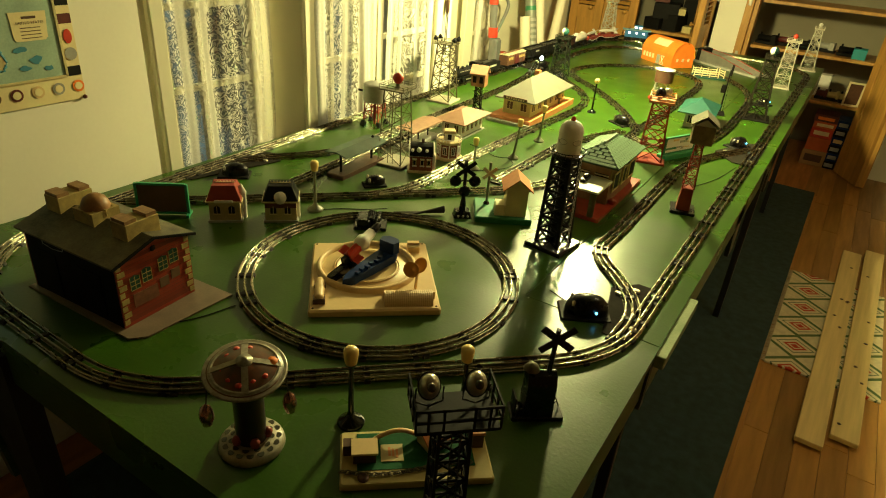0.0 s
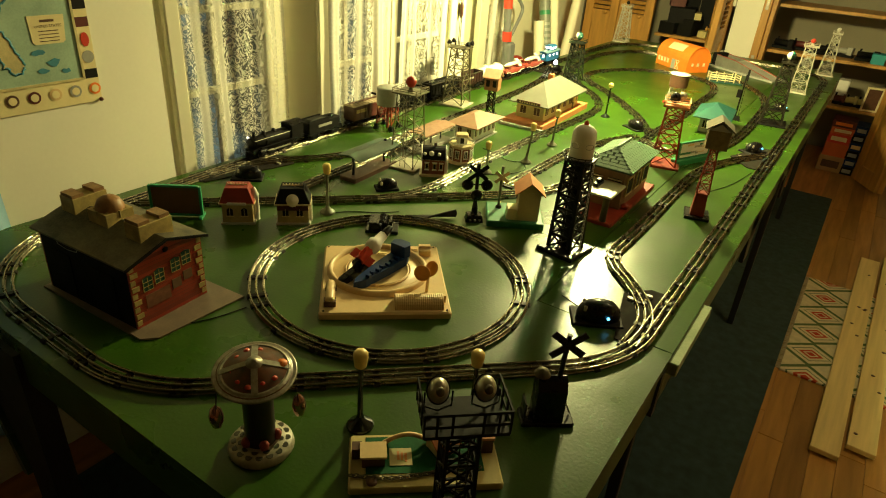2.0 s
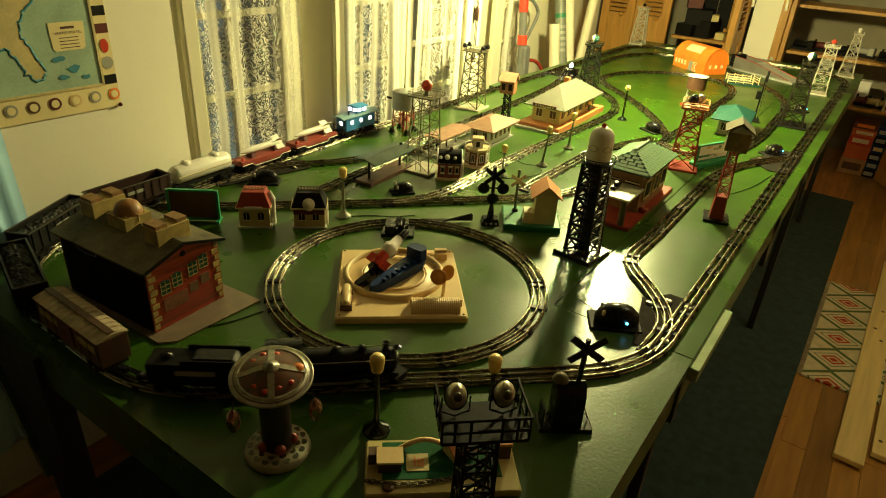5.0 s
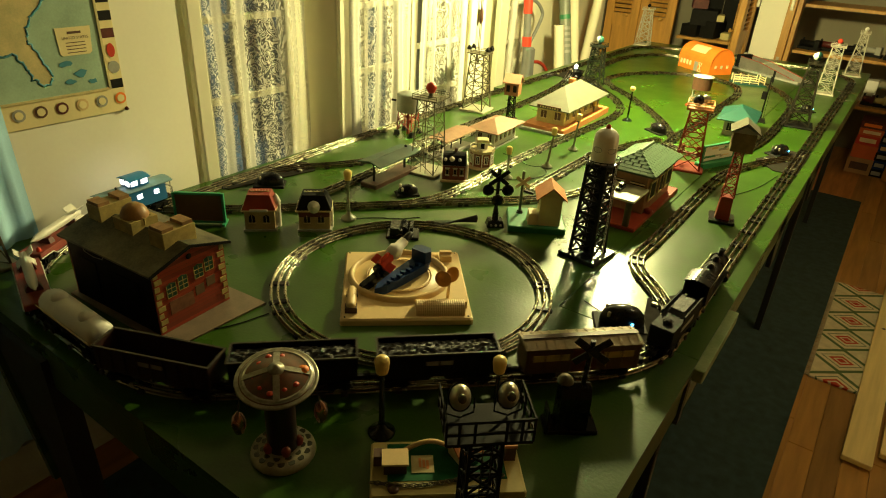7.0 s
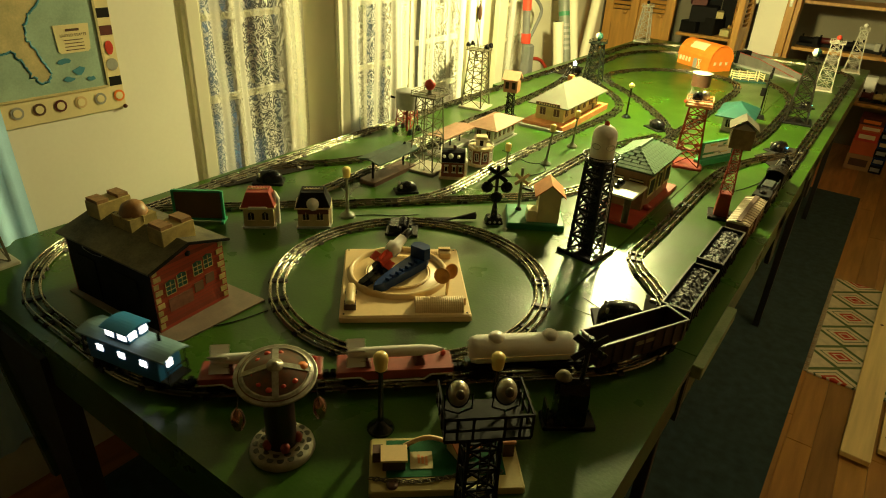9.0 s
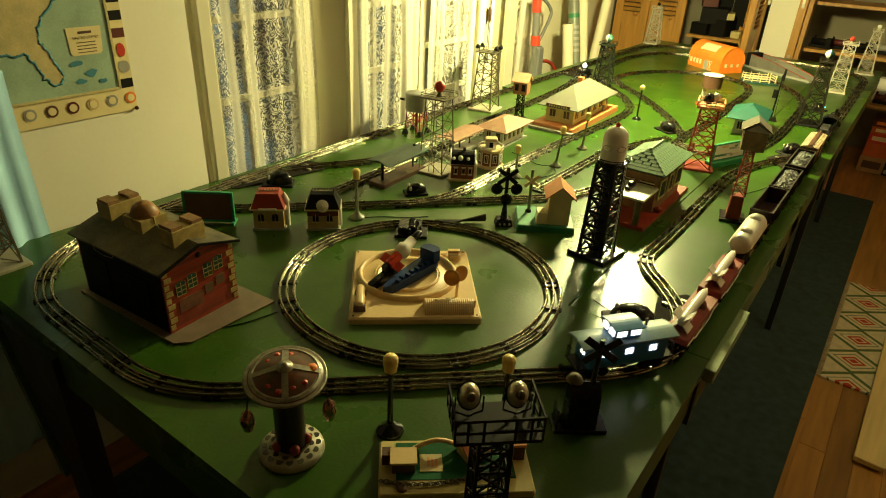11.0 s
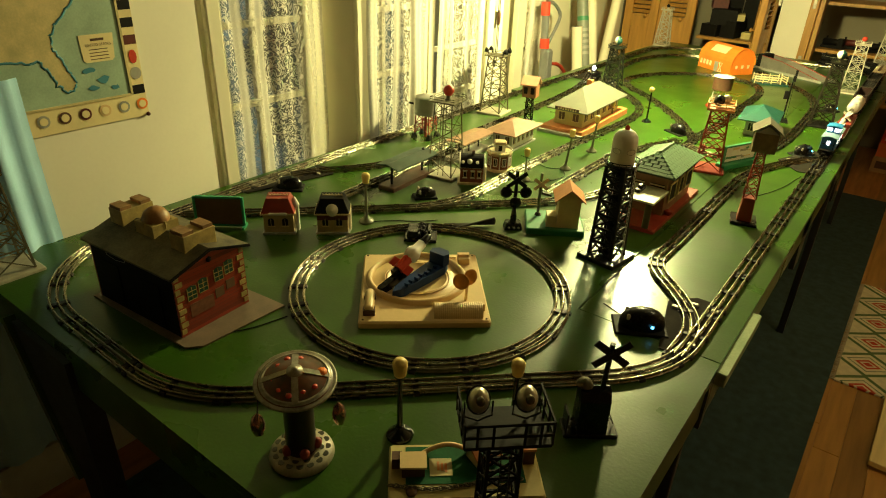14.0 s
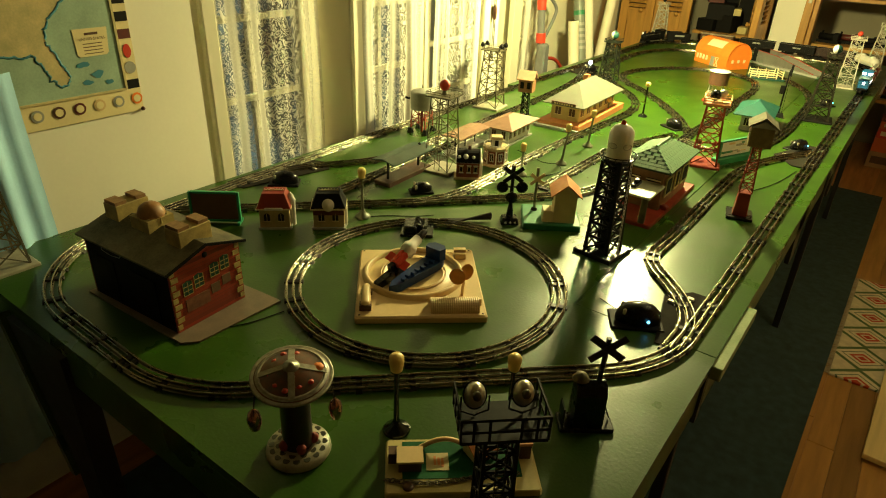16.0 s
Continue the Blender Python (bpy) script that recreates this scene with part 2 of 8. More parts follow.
# ---- the room ----
def lace_material():
    m = bpy.data.materials.new("white_lace_curtain")
    m.use_nodes = True
    t = m.node_tree
    p = t.nodes["Principled BSDF"]
    p.inputs["Base Color"].default_value = (0.70, 0.68, 0.60, 1)
    p.inputs["Roughness"].default_value = 0.9
    p.inputs["Specular IOR Level"].default_value = 0.1
    tc = t.nodes.new("ShaderNodeTexCoord")
    nz = t.nodes.new("ShaderNodeTexNoise")
    nz.inputs["Scale"].default_value, nz.inputs["Detail"].default_value, nz.inputs["Distortion"].default_value = 34, 0.3, 1.5
    t.links.new(tc.outputs["Object"], nz.inputs["Vector"])
    # swirls: bands of equal noise
    mu = t.nodes.new("ShaderNodeMath")
    mu.operation = "MULTIPLY"
    mu.inputs[1].default_value = 30.0
    t.links.new(nz.outputs[0], mu.inputs[0])
    sn = t.nodes.new("ShaderNodeMath")
    sn.operation = "SINE"
    t.links.new(mu.outputs[0], sn.inputs[0])
    # plain sheer folds between the patterned ones
    big = t.nodes.new("ShaderNodeTexNoise")
    big.inputs["Scale"].default_value, big.inputs["Detail"].default_value = 9, 1
    mp = t.nodes.new("ShaderNodeMapping")
    mp.inputs["Scale"].default_value = (0.2, 1.7, 0.03)
    t.links.new(tc.outputs["Object"], mp.inputs[0])
    t.links.new(mp.outputs[0], big.inputs["Vector"])
    r1 = t.nodes.new("ShaderNodeMapRange")
    r1.inputs["From Min"].default_value, r1.inputs["From Max"].default_value = -0.10, 0.45
    r1.inputs["To Min"].default_value, r1.inputs["To Max"].default_value = 0.10, 0.86
    t.links.new(sn.outputs[0], r1.inputs[0])
    r2 = t.nodes.new("ShaderNodeMapRange")
    r2.inputs["From Min"].default_value, r2.inputs["From Max"].default_value = 0.50, 0.55
    r2.inputs["To Min"].default_value, r2.inputs["To Max"].default_value = 0.0, 0.76
    t.links.new(big.outputs[0], r2.inputs[0])
    mxm = t.nodes.new("ShaderNodeMath")
    mxm.operation = "MAXIMUM"
    t.links.new(r1.outputs[0], mxm.inputs[0])
    t.links.new(r2.outputs[0], mxm.inputs[1])
    t.links.new(mxm.outputs[0], p.inputs["Alpha"])
    return m


def backdrop_material():
    m = bpy.data.materials.new("dusk_outside")
    m.use_nodes = True
    t = m.node_tree
    p = t.nodes["Principled BSDF"]
    tc = t.nodes.new("ShaderNodeTexCoord")
    nz = t.nodes.new("ShaderNodeTexNoise")
    nz.inputs["Scale"].default_value = 2.2
    t.links.new(tc.outputs["Object"], nz.inputs["Vector"])
    cr = t.nodes.new("ShaderNodeValToRGB")
    cr.color_ramp.elements[0].position, cr.color_ramp.elements[0].color = 0.38, (0.040, 0.042, 0.026, 1)
    cr.color_ramp.elements[1].position, cr.color_ramp.elements[1].color = 0.62, (0.13, 0.20, 0.175, 1)
    t.links.new(nz.outputs[0], cr.inputs[0])
    t.links.new(cr.outputs[0], p.inputs["Emission Color"])
    p.inputs["Emission Strength"].default_value = 0.9
    p.inputs["Base Color"].default_value = (0.01, 0.01, 0.01, 1)
    p.inputs["Specular IOR Level"].default_value = 0.0
    return m


# invented dark panelling, there to cut light bounced back onto the table
M_LOWBOUNCE = mat("low_bounce_brown_wall", (0.16, 0.085, 0.035), 0.5, scale=3, var=0.3, stretch=(9, 9, 0.8))
M_LACE, M_OUT = lace_material(), backdrop_material()
CEIL = 2.5
XW, XF = -1.72, -2.22     # left wall near the map, and the wall beyond the glass doors
YC = 5.50                 # front of the closets

floor = struct("floor", Build().box((-0.6, 0.6, -0.05), (5.2, 11.4, 0.09)), M_FLOORW, "reddish brown oak floor under the boards", "floor")
struct("ceiling", Build().box((-0.6, 0.6, CEIL + 0.05), (5.2, 11.4, 0.1)), M_CEIL, "unseen ceiling made dark to cut bounced light", "ceiling")
struct("wall_east", Build().box((0.60, 0.4, CEIL / 2 - 0.004), (0.12, 10.4, CEIL)), M_LOWBOUNCE, "aisle wall made dark brown to cut bounced light", "wall")
struct("wall_south", Build().box((-0.6, -4.86, CEIL / 2 - 0.004), (2.4, 0.12, CEIL)), M_LOWBOUNCE, "unseen wall behind the camera, dark brown to cut bounced light", "wall")
bw = Build()
bw.box((XW - 0.06, -1.848, CEIL / 2 - 0.004), (0.12, 5.904, CEIL))
struct("wall_west", bw, M_WALL, "cream painted wall with the hung map", "wall")
bw = Build()
bw.box((XF - 0.06, 4.12, CEIL / 2 - 0.004), (0.12, 2.74, CEIL))
bw.box((-2.0, 2.80, CEIL / 2 - 0.004), (0.44, 0.12, CEIL))
struct("wall_north_west", bw, M_TRIM, "cream painted wall beyond the glass doors", "wall")
struct("baseboard", Build().box((0.53, 1.9, 0.055), (0.018, 7.2, 0.11), bevel=0.004), M_TRIM, "cream painted baseboard along the aisle wall", "baseboard")
# the dark reveal beside the first pair of glass doors, and the step to the second
struct("trim_1", Build().box((XW - 0.010, 1.160, CEIL / 2 - 0.004), (0.026, 0.050, CEIL - 0.02), bevel=0.005).box((XW - 0.055, 1.12, CEIL / 2 - 0.004), (0.03, 0.030, CEIL - 0.02)), M_TRIM, "cream painted door casing beside the map wall", "trim")
struct("trim_2", Build().prism([(-1.800, 1.618), (-1.720, 1.742), (-1.90, 1.742), (-1.90, 1.618)], 0.006, CEIL - 0.014), M_TRIM, "cream painted post between the glass doors", "trim")
struct("trim_3", Build().box((-1.735, 2.66, CEIL / 2 - 0.004), (0.09, 0.13, CEIL - 0.02), bevel=0.004), M_TRIM, "cream painted post beside the glass doors", "trim")
struct("backdrop", Build().box((-3.17, 2.2, 1.25), (0.02, 7.5, 2.48)), M_OUT, "dim blue dusk garden outside the glass doors", "backdrop")


pc = thing("pull_cord", pose(-1.676, 2.655, 0.0), "thin dark blind cord with a wooden tassel", "cord")
part("string", Build().rod((0, 0, 0.93), (0, 0, 2.30), 0.0022, n=6).rod((0, 0.012, 0.93), (0, 0.012, 2.30), 0.0022, n=6), M_LEG, pc)
part("tassel", Build().lathe([(0.003, 0), (0.009, 0.008), (0.010, 0.055), (0.004, 0.07)], (0, 0.006, 1.12), n=12), M_BROWN, pc, "brown wooden tassel")


def curtain(y0, y1, x, z0, z1, folds, seed):
    rnd = random.Random(seed)
    n = int((y1 - y0) / 0.006)
    ph = [rnd.uniform(0, 6.28) for _ in range(4)]
    vs, fs = [], []
    zs = [z0 + (z1 - z0) * k / 14 for k in range(15)]
    for z in zs:
        for i in range(n + 1):
            u = i / n
            a = 0.6 + 0.4 * (z1 - z) / (z1 - z0)
            w = 0.0065 * a * math.sin(u * folds * 6.28 + ph[0] + 0.25 * math.sin(z * 5)) + 0.0025 * a * math.sin(u * folds * 2.3 * 6.28 + ph[1]) + 0.004 * math.sin(z * 9 + u * 7 + ph[2])
            vs.append((x + w, y0 + (y1 - y0) * u, z + 0.004 * math.sin(u * 50)))
    k = n + 1
    for r in range(14):
        fs += [(r * k + i, r * k + i + 1, (r + 1) * k + i + 1, (r + 1) * k + i) for i in range(n)]
    b = Build()
    b.add(vs, fs, True)
    return b


def glass_door(name, y0, y1, x, rails, stile=0.055, muntins=1):
    """A glazed door leaf in the plane x from y0 to y1, with cross bars at the heights rails."""
    d = thing(name, pose(x, y0, 0), "cream painted glass door with lace curtain behind small panes", "door", kind="structure")
    w = y1 - y0
    for yy in (stile / 2, w - stile / 2):
        part("stile", Build().box((0, yy, 1.05), (0.04, stile, 2.08), bevel=0.004), M_TRIM, d)
    part("bottom_panel", Build().box((0, w / 2, 0.26), (0.036, w - 2 * stile, 0.50)), M_TRIM, d)
    part("top_rail", Build().box((0, w / 2, 2.03), (0.04, w - 2 * stile, 0.12)), M_TRIM, d)
    zs = [0.51] + rails + [1.97]
    for z in rails:
        part("crossbar", Build().box((0, w / 2, z), (0.022, w - 2 * stile, 0.020), bevel=0.005), M_TRIM, d)
    ys = [stile + (w - 2 * stile) * k / (muntins + 1) for k in range(muntins + 2)]
    for yy in ys[1:-1]:
        part("muntin", Build().box((-0.052, yy, 1.24), (0.020, 0.020, 1.46)), M_TRIM, d)
    for z0, z1 in zip(zs, zs[1:]):
        for a, b in zip(ys, ys[1:]):
            pane = part("pane", Build().box((-0.008, (a + b) / 2, (z0 + z1) / 2), (0.003, b - a - 0.01, z1 - z0 - 0.01)), M_GLASSP, d)
            pane.visible_shadow = False
    return d


glass_door("door_1", 1.130, 1.616, -1.775, [0.982, 1.236, 1.49, 1.745], 0.085)
glass_door("door_2", 1.745, 2.165, -1.725, [1.000, 1.244, 1.50, 1.76], 0.062)
glass_door("door_3", 2.17, 2.59, -1.727, [0.85, 1.055, 1.30, 1.55, 1.79], 0.045)
glass_door("door_4", 3.62, 4.08, -2.155, [0.85, 1.065, 1.30, 1.55, 1.79], 0.10)
for y0, y1, x, seed in ((1.192, 1.606, -1.738, 1), (1.784, 2.128, -1.690, 2), (2.212, 2.552, -1.692, 3), (3.71, 3.985, -2.122, 4)):
    c = tagged(new("lace_curtain", curtain(y0, y1, x, 0.56, 2.02, 4, seed).mesh("lace_curtain", M_LACE)), "white lace curtain with scroll pattern hung on a glass door", "curtain", group="lace curtains")

# ---- floor boards, carpet, rug, loose boards ----
tagged(new("carpet", Build().box((-0.748, 1.85, 0.005), (1.616, 6.0, 0.010), bevel=0.003).mesh("carpet", M_CARPET)), "dark blue-green flat carpet under the train table", "carpet")


def rug_material():
    m = mat("woven_kilim_wool", (0.74, 0.66, 0.46), 0.95, scale=40, var=0.2, bump=0.7, grain=700)
    t = m.node_tree
    p = t.nodes["Principled BSDF"]
    old = p.inputs["Base Color"].links[0].from_socket
    tc = t.nodes.new("ShaderNodeTexCoord")
    sep = t.nodes.new("ShaderNodeSeparateXYZ")
    t.links.new(tc.outputs["Object"], sep.inputs[0])

    def node(op, a, b=None):
        n = t.nodes.new("ShaderNodeMath")
        n.operation = op
        for i, s in enumerate((a, b)):
            if s is None:
                continue
            if isinstance(s, (int, float)):
                n.inputs[i].default_value = s
            else:
                t.links.new(s, n.inputs[i])
        return n.outputs[0]

    # diamonds: |x| + |y| within cells
    def tri(s, period, shift=0.0):
        return node("ABSOLUTE", node("SUBTRACT", node("FRACT", node("ADD", node("DIVIDE", s, period), shift)), 0.5))

    d = node("ADD", node("MULTIPLY", tri(sep.outputs[0], 0.24, 0.98), 1.0), node("MULTIPLY", tri(sep.outputs[1], 0.19), 1.0))

    def mixc(sock, col, fac):
        x = t.nodes.new("ShaderNodeMix")
        x.data_type = "RGBA"
        t.links.new(fac, x.inputs[0])
        t.links.new(sock, x.inputs[6])
        x.inputs[7].default_value = (*col, 1)
        return x.outputs[2]

    def band(lo, hi):
        return node("MULTIPLY", node("GREATER_THAN", d, lo), node("LESS_THAN", d, hi))

    s = mixc(old, (0.10, 0.16, 0.06), band(0.43, 0.54))
    s = mixc(s, (0.52, 0.07, 0.03), band(0.13, 0.20))
    s = mixc(s, (0.10, 0.16, 0.09), band(0.29, 0.32))
    s = mixc(s, (0.50, 0.05, 0.03), band(-1.0, 0.085))
    t.links.new(s, p.inputs["Base Color"])
    return m


M_KILIM = rug_material()
rug = thing("kilim_rug", pose(0.287, 3.000, 0.0), "fringed woven rug with red and green diamonds on the floor", "rug")
part("weave", Build().box((0, 0, 0.006), (0.42, 0.96, 0.010), bevel=0.003), M_KILIM, rug)
rnd = random.Random(8)
fr = Build()
for k in range(150):
    y = -0.478 + 0.956 * k / 149
    for sgn in (-1,):
        a = (sgn * 0.208, y, 0.008)
        b = (sgn * (0.226 + rnd.uniform(0, 0.026)), y + rnd.uniform(-0.012, 0.012), 0.004)
        fr.rod(a, b, 0.0026, 0.0018, n=4, caps=False)
part("fringe", fr, mat("cream_wool_fringe", (0.55, 0.47, 0.32), 0.95, var=0.3), rug, "cream wool fringe")


def loose_board(x0, y0, x1, y1, z):
    L = math.hypot(x1 - x0, y1 - y0)
    a = math.degrees(math.atan2(-(x1 - x0), y1 - y0))
    b = tagged(new("pine_board", Build().box((0, L / 2, 0), (0.089, L, 0.019), bevel=0.002).mesh("pine_board", M_PINE)), "long bare knotty pine board lying across the rug", "board", group="loose pine boards")
    b.matrix_world = pose(x0, y0, z, 0.0, 0, a)
    rnd = random.Random(int(x0 * 1000))
    for k in range(6):
        kn = Build().lathe([(0.0001, 0.0098), (0.006 + 0.003 * rnd.random(), 0.0098), (0.006, 0.0108), (0.0001, 0.0110)], (rnd.uniform(-0.03, 0.03), rnd.uniform(0.05, L - 0.05), 0), n=10)
        part("knot", kn, M_BROWN, b, "dark wood knot")
    return b


loose_board(0.280, 2.08, 0.330, 3.90, 0.0225)
loose_board(0.385, 2.17, 0.438, 3.99, 0.0225)

# ---- the table ----
XL, XR, YF, YB = -1.70, -0.155, 0.385, 5.27
SEAM_X, SEAM_Y = -0.476, 1.192
table = thing("train_table", pose(0, 0, 0), "long plywood train table painted green on dark legs", "table")
part("tabletop", Build().prism([(XL, YF), (XR, YF), (XR, SEAM_Y - 0.0015), (SEAM_X - 0.0015, SEAM_Y - 0.0015), (SEAM_X - 0.0015, YB), (XL - 0.045, YB), (XL - 0.045, 2.95), (XL, 2.95)], T - 0.020, T), M_TABLE, table, "wide sheet of green painted plywood")
part("tabletop", Build().box(((SEAM_X + 0.0015 + XR) / 2, (YB + SEAM_Y + 0.0015) / 2, T - 0.0103), (XR - SEAM_X - 0.0015, YB - SEAM_Y - 0.0015, 0.020), bevel=0.0012), M_TABLE, table, "long green painted plywood strip")
part("joist", Build().box((SEAM_X, (YB + SEAM_Y) / 2, T - 0.045), (0.04, YB - SEAM_Y, 0.048)).box(((SEAM_X + XR) / 2 + 0.01, SEAM_Y, T - 0.045), (XR - SEAM_X - 0.06, 0.04, 0.048)), M_LEG, table)
part("apron", Build().box((XR - 0.014, (1.46 + YB) / 2, T - 0.068), (0.018, YB - 1.46, 0.09)), M_TABLE, table)
part("apron", Build().box((XR - 0.014, (YF + 1.14) / 2, T - 0.068), (0.018, 1.14 - YF, 0.09)), M_TABLE, table)
part("apron", Build().box(((XL + XR) / 2, YF + 0.010, T - 0.068), (XR - XL - 0.06, 0.018, 0.09)), M_TABLE, table)
lip = Build().box((XR + 0.0075, 1.310, T - 0.020), (0.028, 0.290, 0.030), bevel=0.002)
part("apron", Build().box((XR - 0.010, 1.310, T - 0.070), (0.020, 0.290, 0.088)), M_TABLE, table)
part("edge_batten", lip, M_LIP, table, "pale worn wooden batten on the table edge")
br = Build().box((XR - 0.016, 1.150, T - 0.080), (0.034, 0.026, 0.115))
part("bracket", br, M_LEG, table, "dark metal bracket under the edge")
for x, y in ((XR - 0.010, 2.74), (XR - 0.035, 4.2), (XR - 0.03, 1.12), (XL + 0.07, 2.7), (XL + 0.07, 4.9)):
    lg = Build().box((x, y, (T - 0.03) / 2), (0.045 if x < -1 else 0.026, 0.06 if x < -1 else 0.026, T - 0.03), bevel=0.002)
    lg.box((x, y, 0.004), (0.05, 0.05, 0.008))
    part("leg", lg, M_LEG, table)
lg = Build()
lg.add([(x, y, z) for y in (0.372, 0.422) for x, z in ((-1.215, 0.72), (-1.46, 0.72), (-1.31, 0.36), (-1.275, 0.012), (-1.195, 0.012))],
       [(0, 1, 2, 3, 4), (9, 8, 7, 6, 5), (0, 5, 6, 1), (1, 6, 7, 2), (2, 7, 8, 3), (3, 8, 9, 4), (4, 9, 5, 0)])
part("leg", lg, M_LEG, table, "wide dark tapered end leg")
part("brace", Build().bar((-1.49, 0.378, 0.72), (-1.325, 0.378, 0.33), 0.030), M_TABLE, table, "green painted brace beside the end leg")
for y in (2.25, 3.05):
    part("drop_bracket", Build().side([(y - 0.08, T - 0.02), (y + 0.10, T - 0.02), (y + 0.10, T - 0.24), (y + 0.02, T - 0.24)], XR - 0.02, XR - 0.005), M_LEG, table, "dark hanging support panel")

# ---- the tracks ----
R0 = 0.32


def arc(cx, cy, a0, a1, r=R0, n=16):
    return [(cx + r * math.cos(radians(a0 + (a1 - a0) * i / n)), cy + r * math.sin(radians(a0 + (a1 - a0) * i / n))) for i in range(n + 1)]


def line_points(path, step=0.02):
    """Evenly spaced points and headings along a polyline."""
    P = np.array(path, float)
    seg = np.hypot(*np.diff(P, axis=0).T)
    keep = np.r_[True, seg > 1e-6]
    P = P[keep]
    s = np.r_[0, np.cumsum(np.hypot(*np.diff(P, axis=0).T))]
    n = max(2, int(s[-1] / step))
    q = np.linspace(0, s[-1], n + 1)
    return np.c_[np.interp(q, s, P[:, 0]), np.interp(q, s, P[:, 1])], s[-1]


def smooth_path(pts, rounds=3):
    """Rounds the corners of a polyline (corner cutting)."""
    P = [np.array(p, float) for p in pts]
    for _ in range(rounds):
        Q = [P[0]]
        for a, b in zip(P, P[1:]):
            Q += [a * 0.75 + b * 0.25, a * 0.25 + b * 0.75]
        P = Q + [P[-1]]
    return [tuple(p) for p in P]


TIE_ME = Build().box((0, 0, 0.0028), (0.046, 0.0130, 0.0058), taper=0.92).mesh("tie", M_TIE)
PIN_ME = Build().box((0, 0, 0.0030), (0.050, 0.009, 0.006), taper=0.9).mesh("clip", M_TIE)


def railway(path, label, closed=False, ties=True):
    """Three-rail toy track along a path on the table."""
    P, L = line_points(path)
    th = thing("railway_track", pose(0, 0, T), label, "railway track", group="toy railway tracks")
    n = len(P)
    if closed:
        P = P[:-1]
        n -= 1
    d = np.array([(P[(i + 1) % n] if closed or i < n - 1 else P[i]) - (P[i - 1] if closed or i else P[i]) for i in range(n)])
    d /= np.hypot(*d.T)[:, None]
    nrm = np.c_[-d[:, 1], d[:, 0]]
    prof = [(-0.0034, 0.0035), (-0.0012, 0.0045), (-0.0012, 0.0075), (-0.0021, 0.0095), (-0.0016, 0.0115), (0.0, 0.0122), (0.0016, 0.0115), (0.0021, 0.0095), (0.0012, 0.0075), (0.0012, 0.0045), (0.0034, 0.0035)]
    k = len(prof)
    for off in (-0.0159, 0.0, 0.0159):
        vs = [(P[i][0] + nrm[i][0] * (off + a), P[i][1] + nrm[i][1] * (off + a), z) for i in range(n) for a, z in prof]
        fs = []
        for i in range(n if closed else n - 1):
            j = (i + 1) % n
            fs += [(i * k + q, j * k + q, j * k + q + 1, i * k + q + 1) for q in range(k - 1)]
        b = Build()
        b.add(vs, fs, True)
        part("rail", b, M_RAIL, th)
    if ties:
        S = np.linspace(0, L, n)
        q, pos = 0.018, []
        while q < L:
            pos.append(q)
            q += (0.098, 0.098, 0.030)[len(pos) % 3 - 1]
        for q in pos:
            i = min(n - 1, int(q / L * (n - 1)))
            o = new("tie", TIE_ME)
            o.parent = th
            o.matrix_basis = pose(P[i][0], P[i][1], 0.0, 0, 0, math.degrees(math.atan2(d[i][1], d[i][0])) - 90)
    return th


RX0, RX1, RY0, RY1 = -1.672, -0.222, 0.43, 5.06
LOOP = [(RX0, RY1 - R0), (-1.666, 2.6), (-1.655, 1.7), (-1.632, 1.1)] + arc(-1.29, 0.753, 180, 270) + arc(-1.033, RY0 + R0, 270, 315) + arc(RX1 - R0, 1.222, -45, 0) + arc(RX1 - R0, RY1 - R0, 0, 90) + arc(RX0 + R0, RY1 - R0, 90, 180)
railway(LOOP, "long loop of bright three-rail toy track round the table", closed=True)
railway(arc(-0.801, 1.050, 0, 360, 0.318, 96), "circle of bright three-rail toy track round the launch pad", closed=True)
railway(smooth_path([(-0.240, 1.15), (-0.236, 1.28), (-0.300, 1.385), (-0.425, 1.505), (-0.418, 1.66), (-0.418, 1.90), (-0.420, 2.20), (-0.412, 2.42), (-0.35, 2.62), (-0.235, 2.82)]), "passing siding of three-rail toy track")
railway(smooth_path([(-1.625, 1.16), (-1.62, 1.34), (-1.43, 1.60), (-1.435, 1.85), (-1.44, 2.3), (-1.455, 2.85), (-1.50, 3.30), (-1.61, 3.62)]), "branch of three-rail toy track behind the station")
railway(smooth_path([(-1.35, 1.26), (-1.365, 1.6), (-1.37, 2.0), (-1.37, 2.36)]), "short spur of toy track behind the platform")
railway(smooth_path([(-1.60, 0.88), (-1.47, 1.02), (-1.23, 1.265), (-1.06, 1.45), (-0.85, 1.68), (-0.74, 1.82), (-0.70, 2.1), (-0.69, 2.6), (-0.70, 2.80)]), "diagonal three-rail toy track across the table")
railway(smooth_path([(-1.12, 1.38), (-1.045, 1.52), (-1.06, 1.85), (-1.055, 2.2), (-1.03, 2.6), (-1.02, 2.92), (-1.10, 3.14), (-1.32, 3.36), (-1.50, 3.62), (-1.57, 4.05), (-1.575, 4.40), (-1.48, 4.68), (-1.30, 4.76), (-1.0, 4.76), (-0.80, 4.62)]), "inner loop of three-rail toy track past the lamps")
railway([(-0.875, 1.76), (-0.87, 2.0), (-0.865, 2.28), (-0.80, 2.50), (-0.74, 2.66)], "short stub of toy track beside the shed")
railway(smooth_path([(-0.70, 2.72), (-0.84, 2.98), (-1.12, 3.32), (-1.32, 3.48), (-1.40, 3.68), (-1.32, 3.94), (-1.15, 4.12), (-0.95, 4.18), (-0.78, 4.10), (-0.69, 3.90), (-0.69, 3.45), (-0.68, 3.06), (-0.70, 2.72)]), "far reversing loop of three-rail toy track")
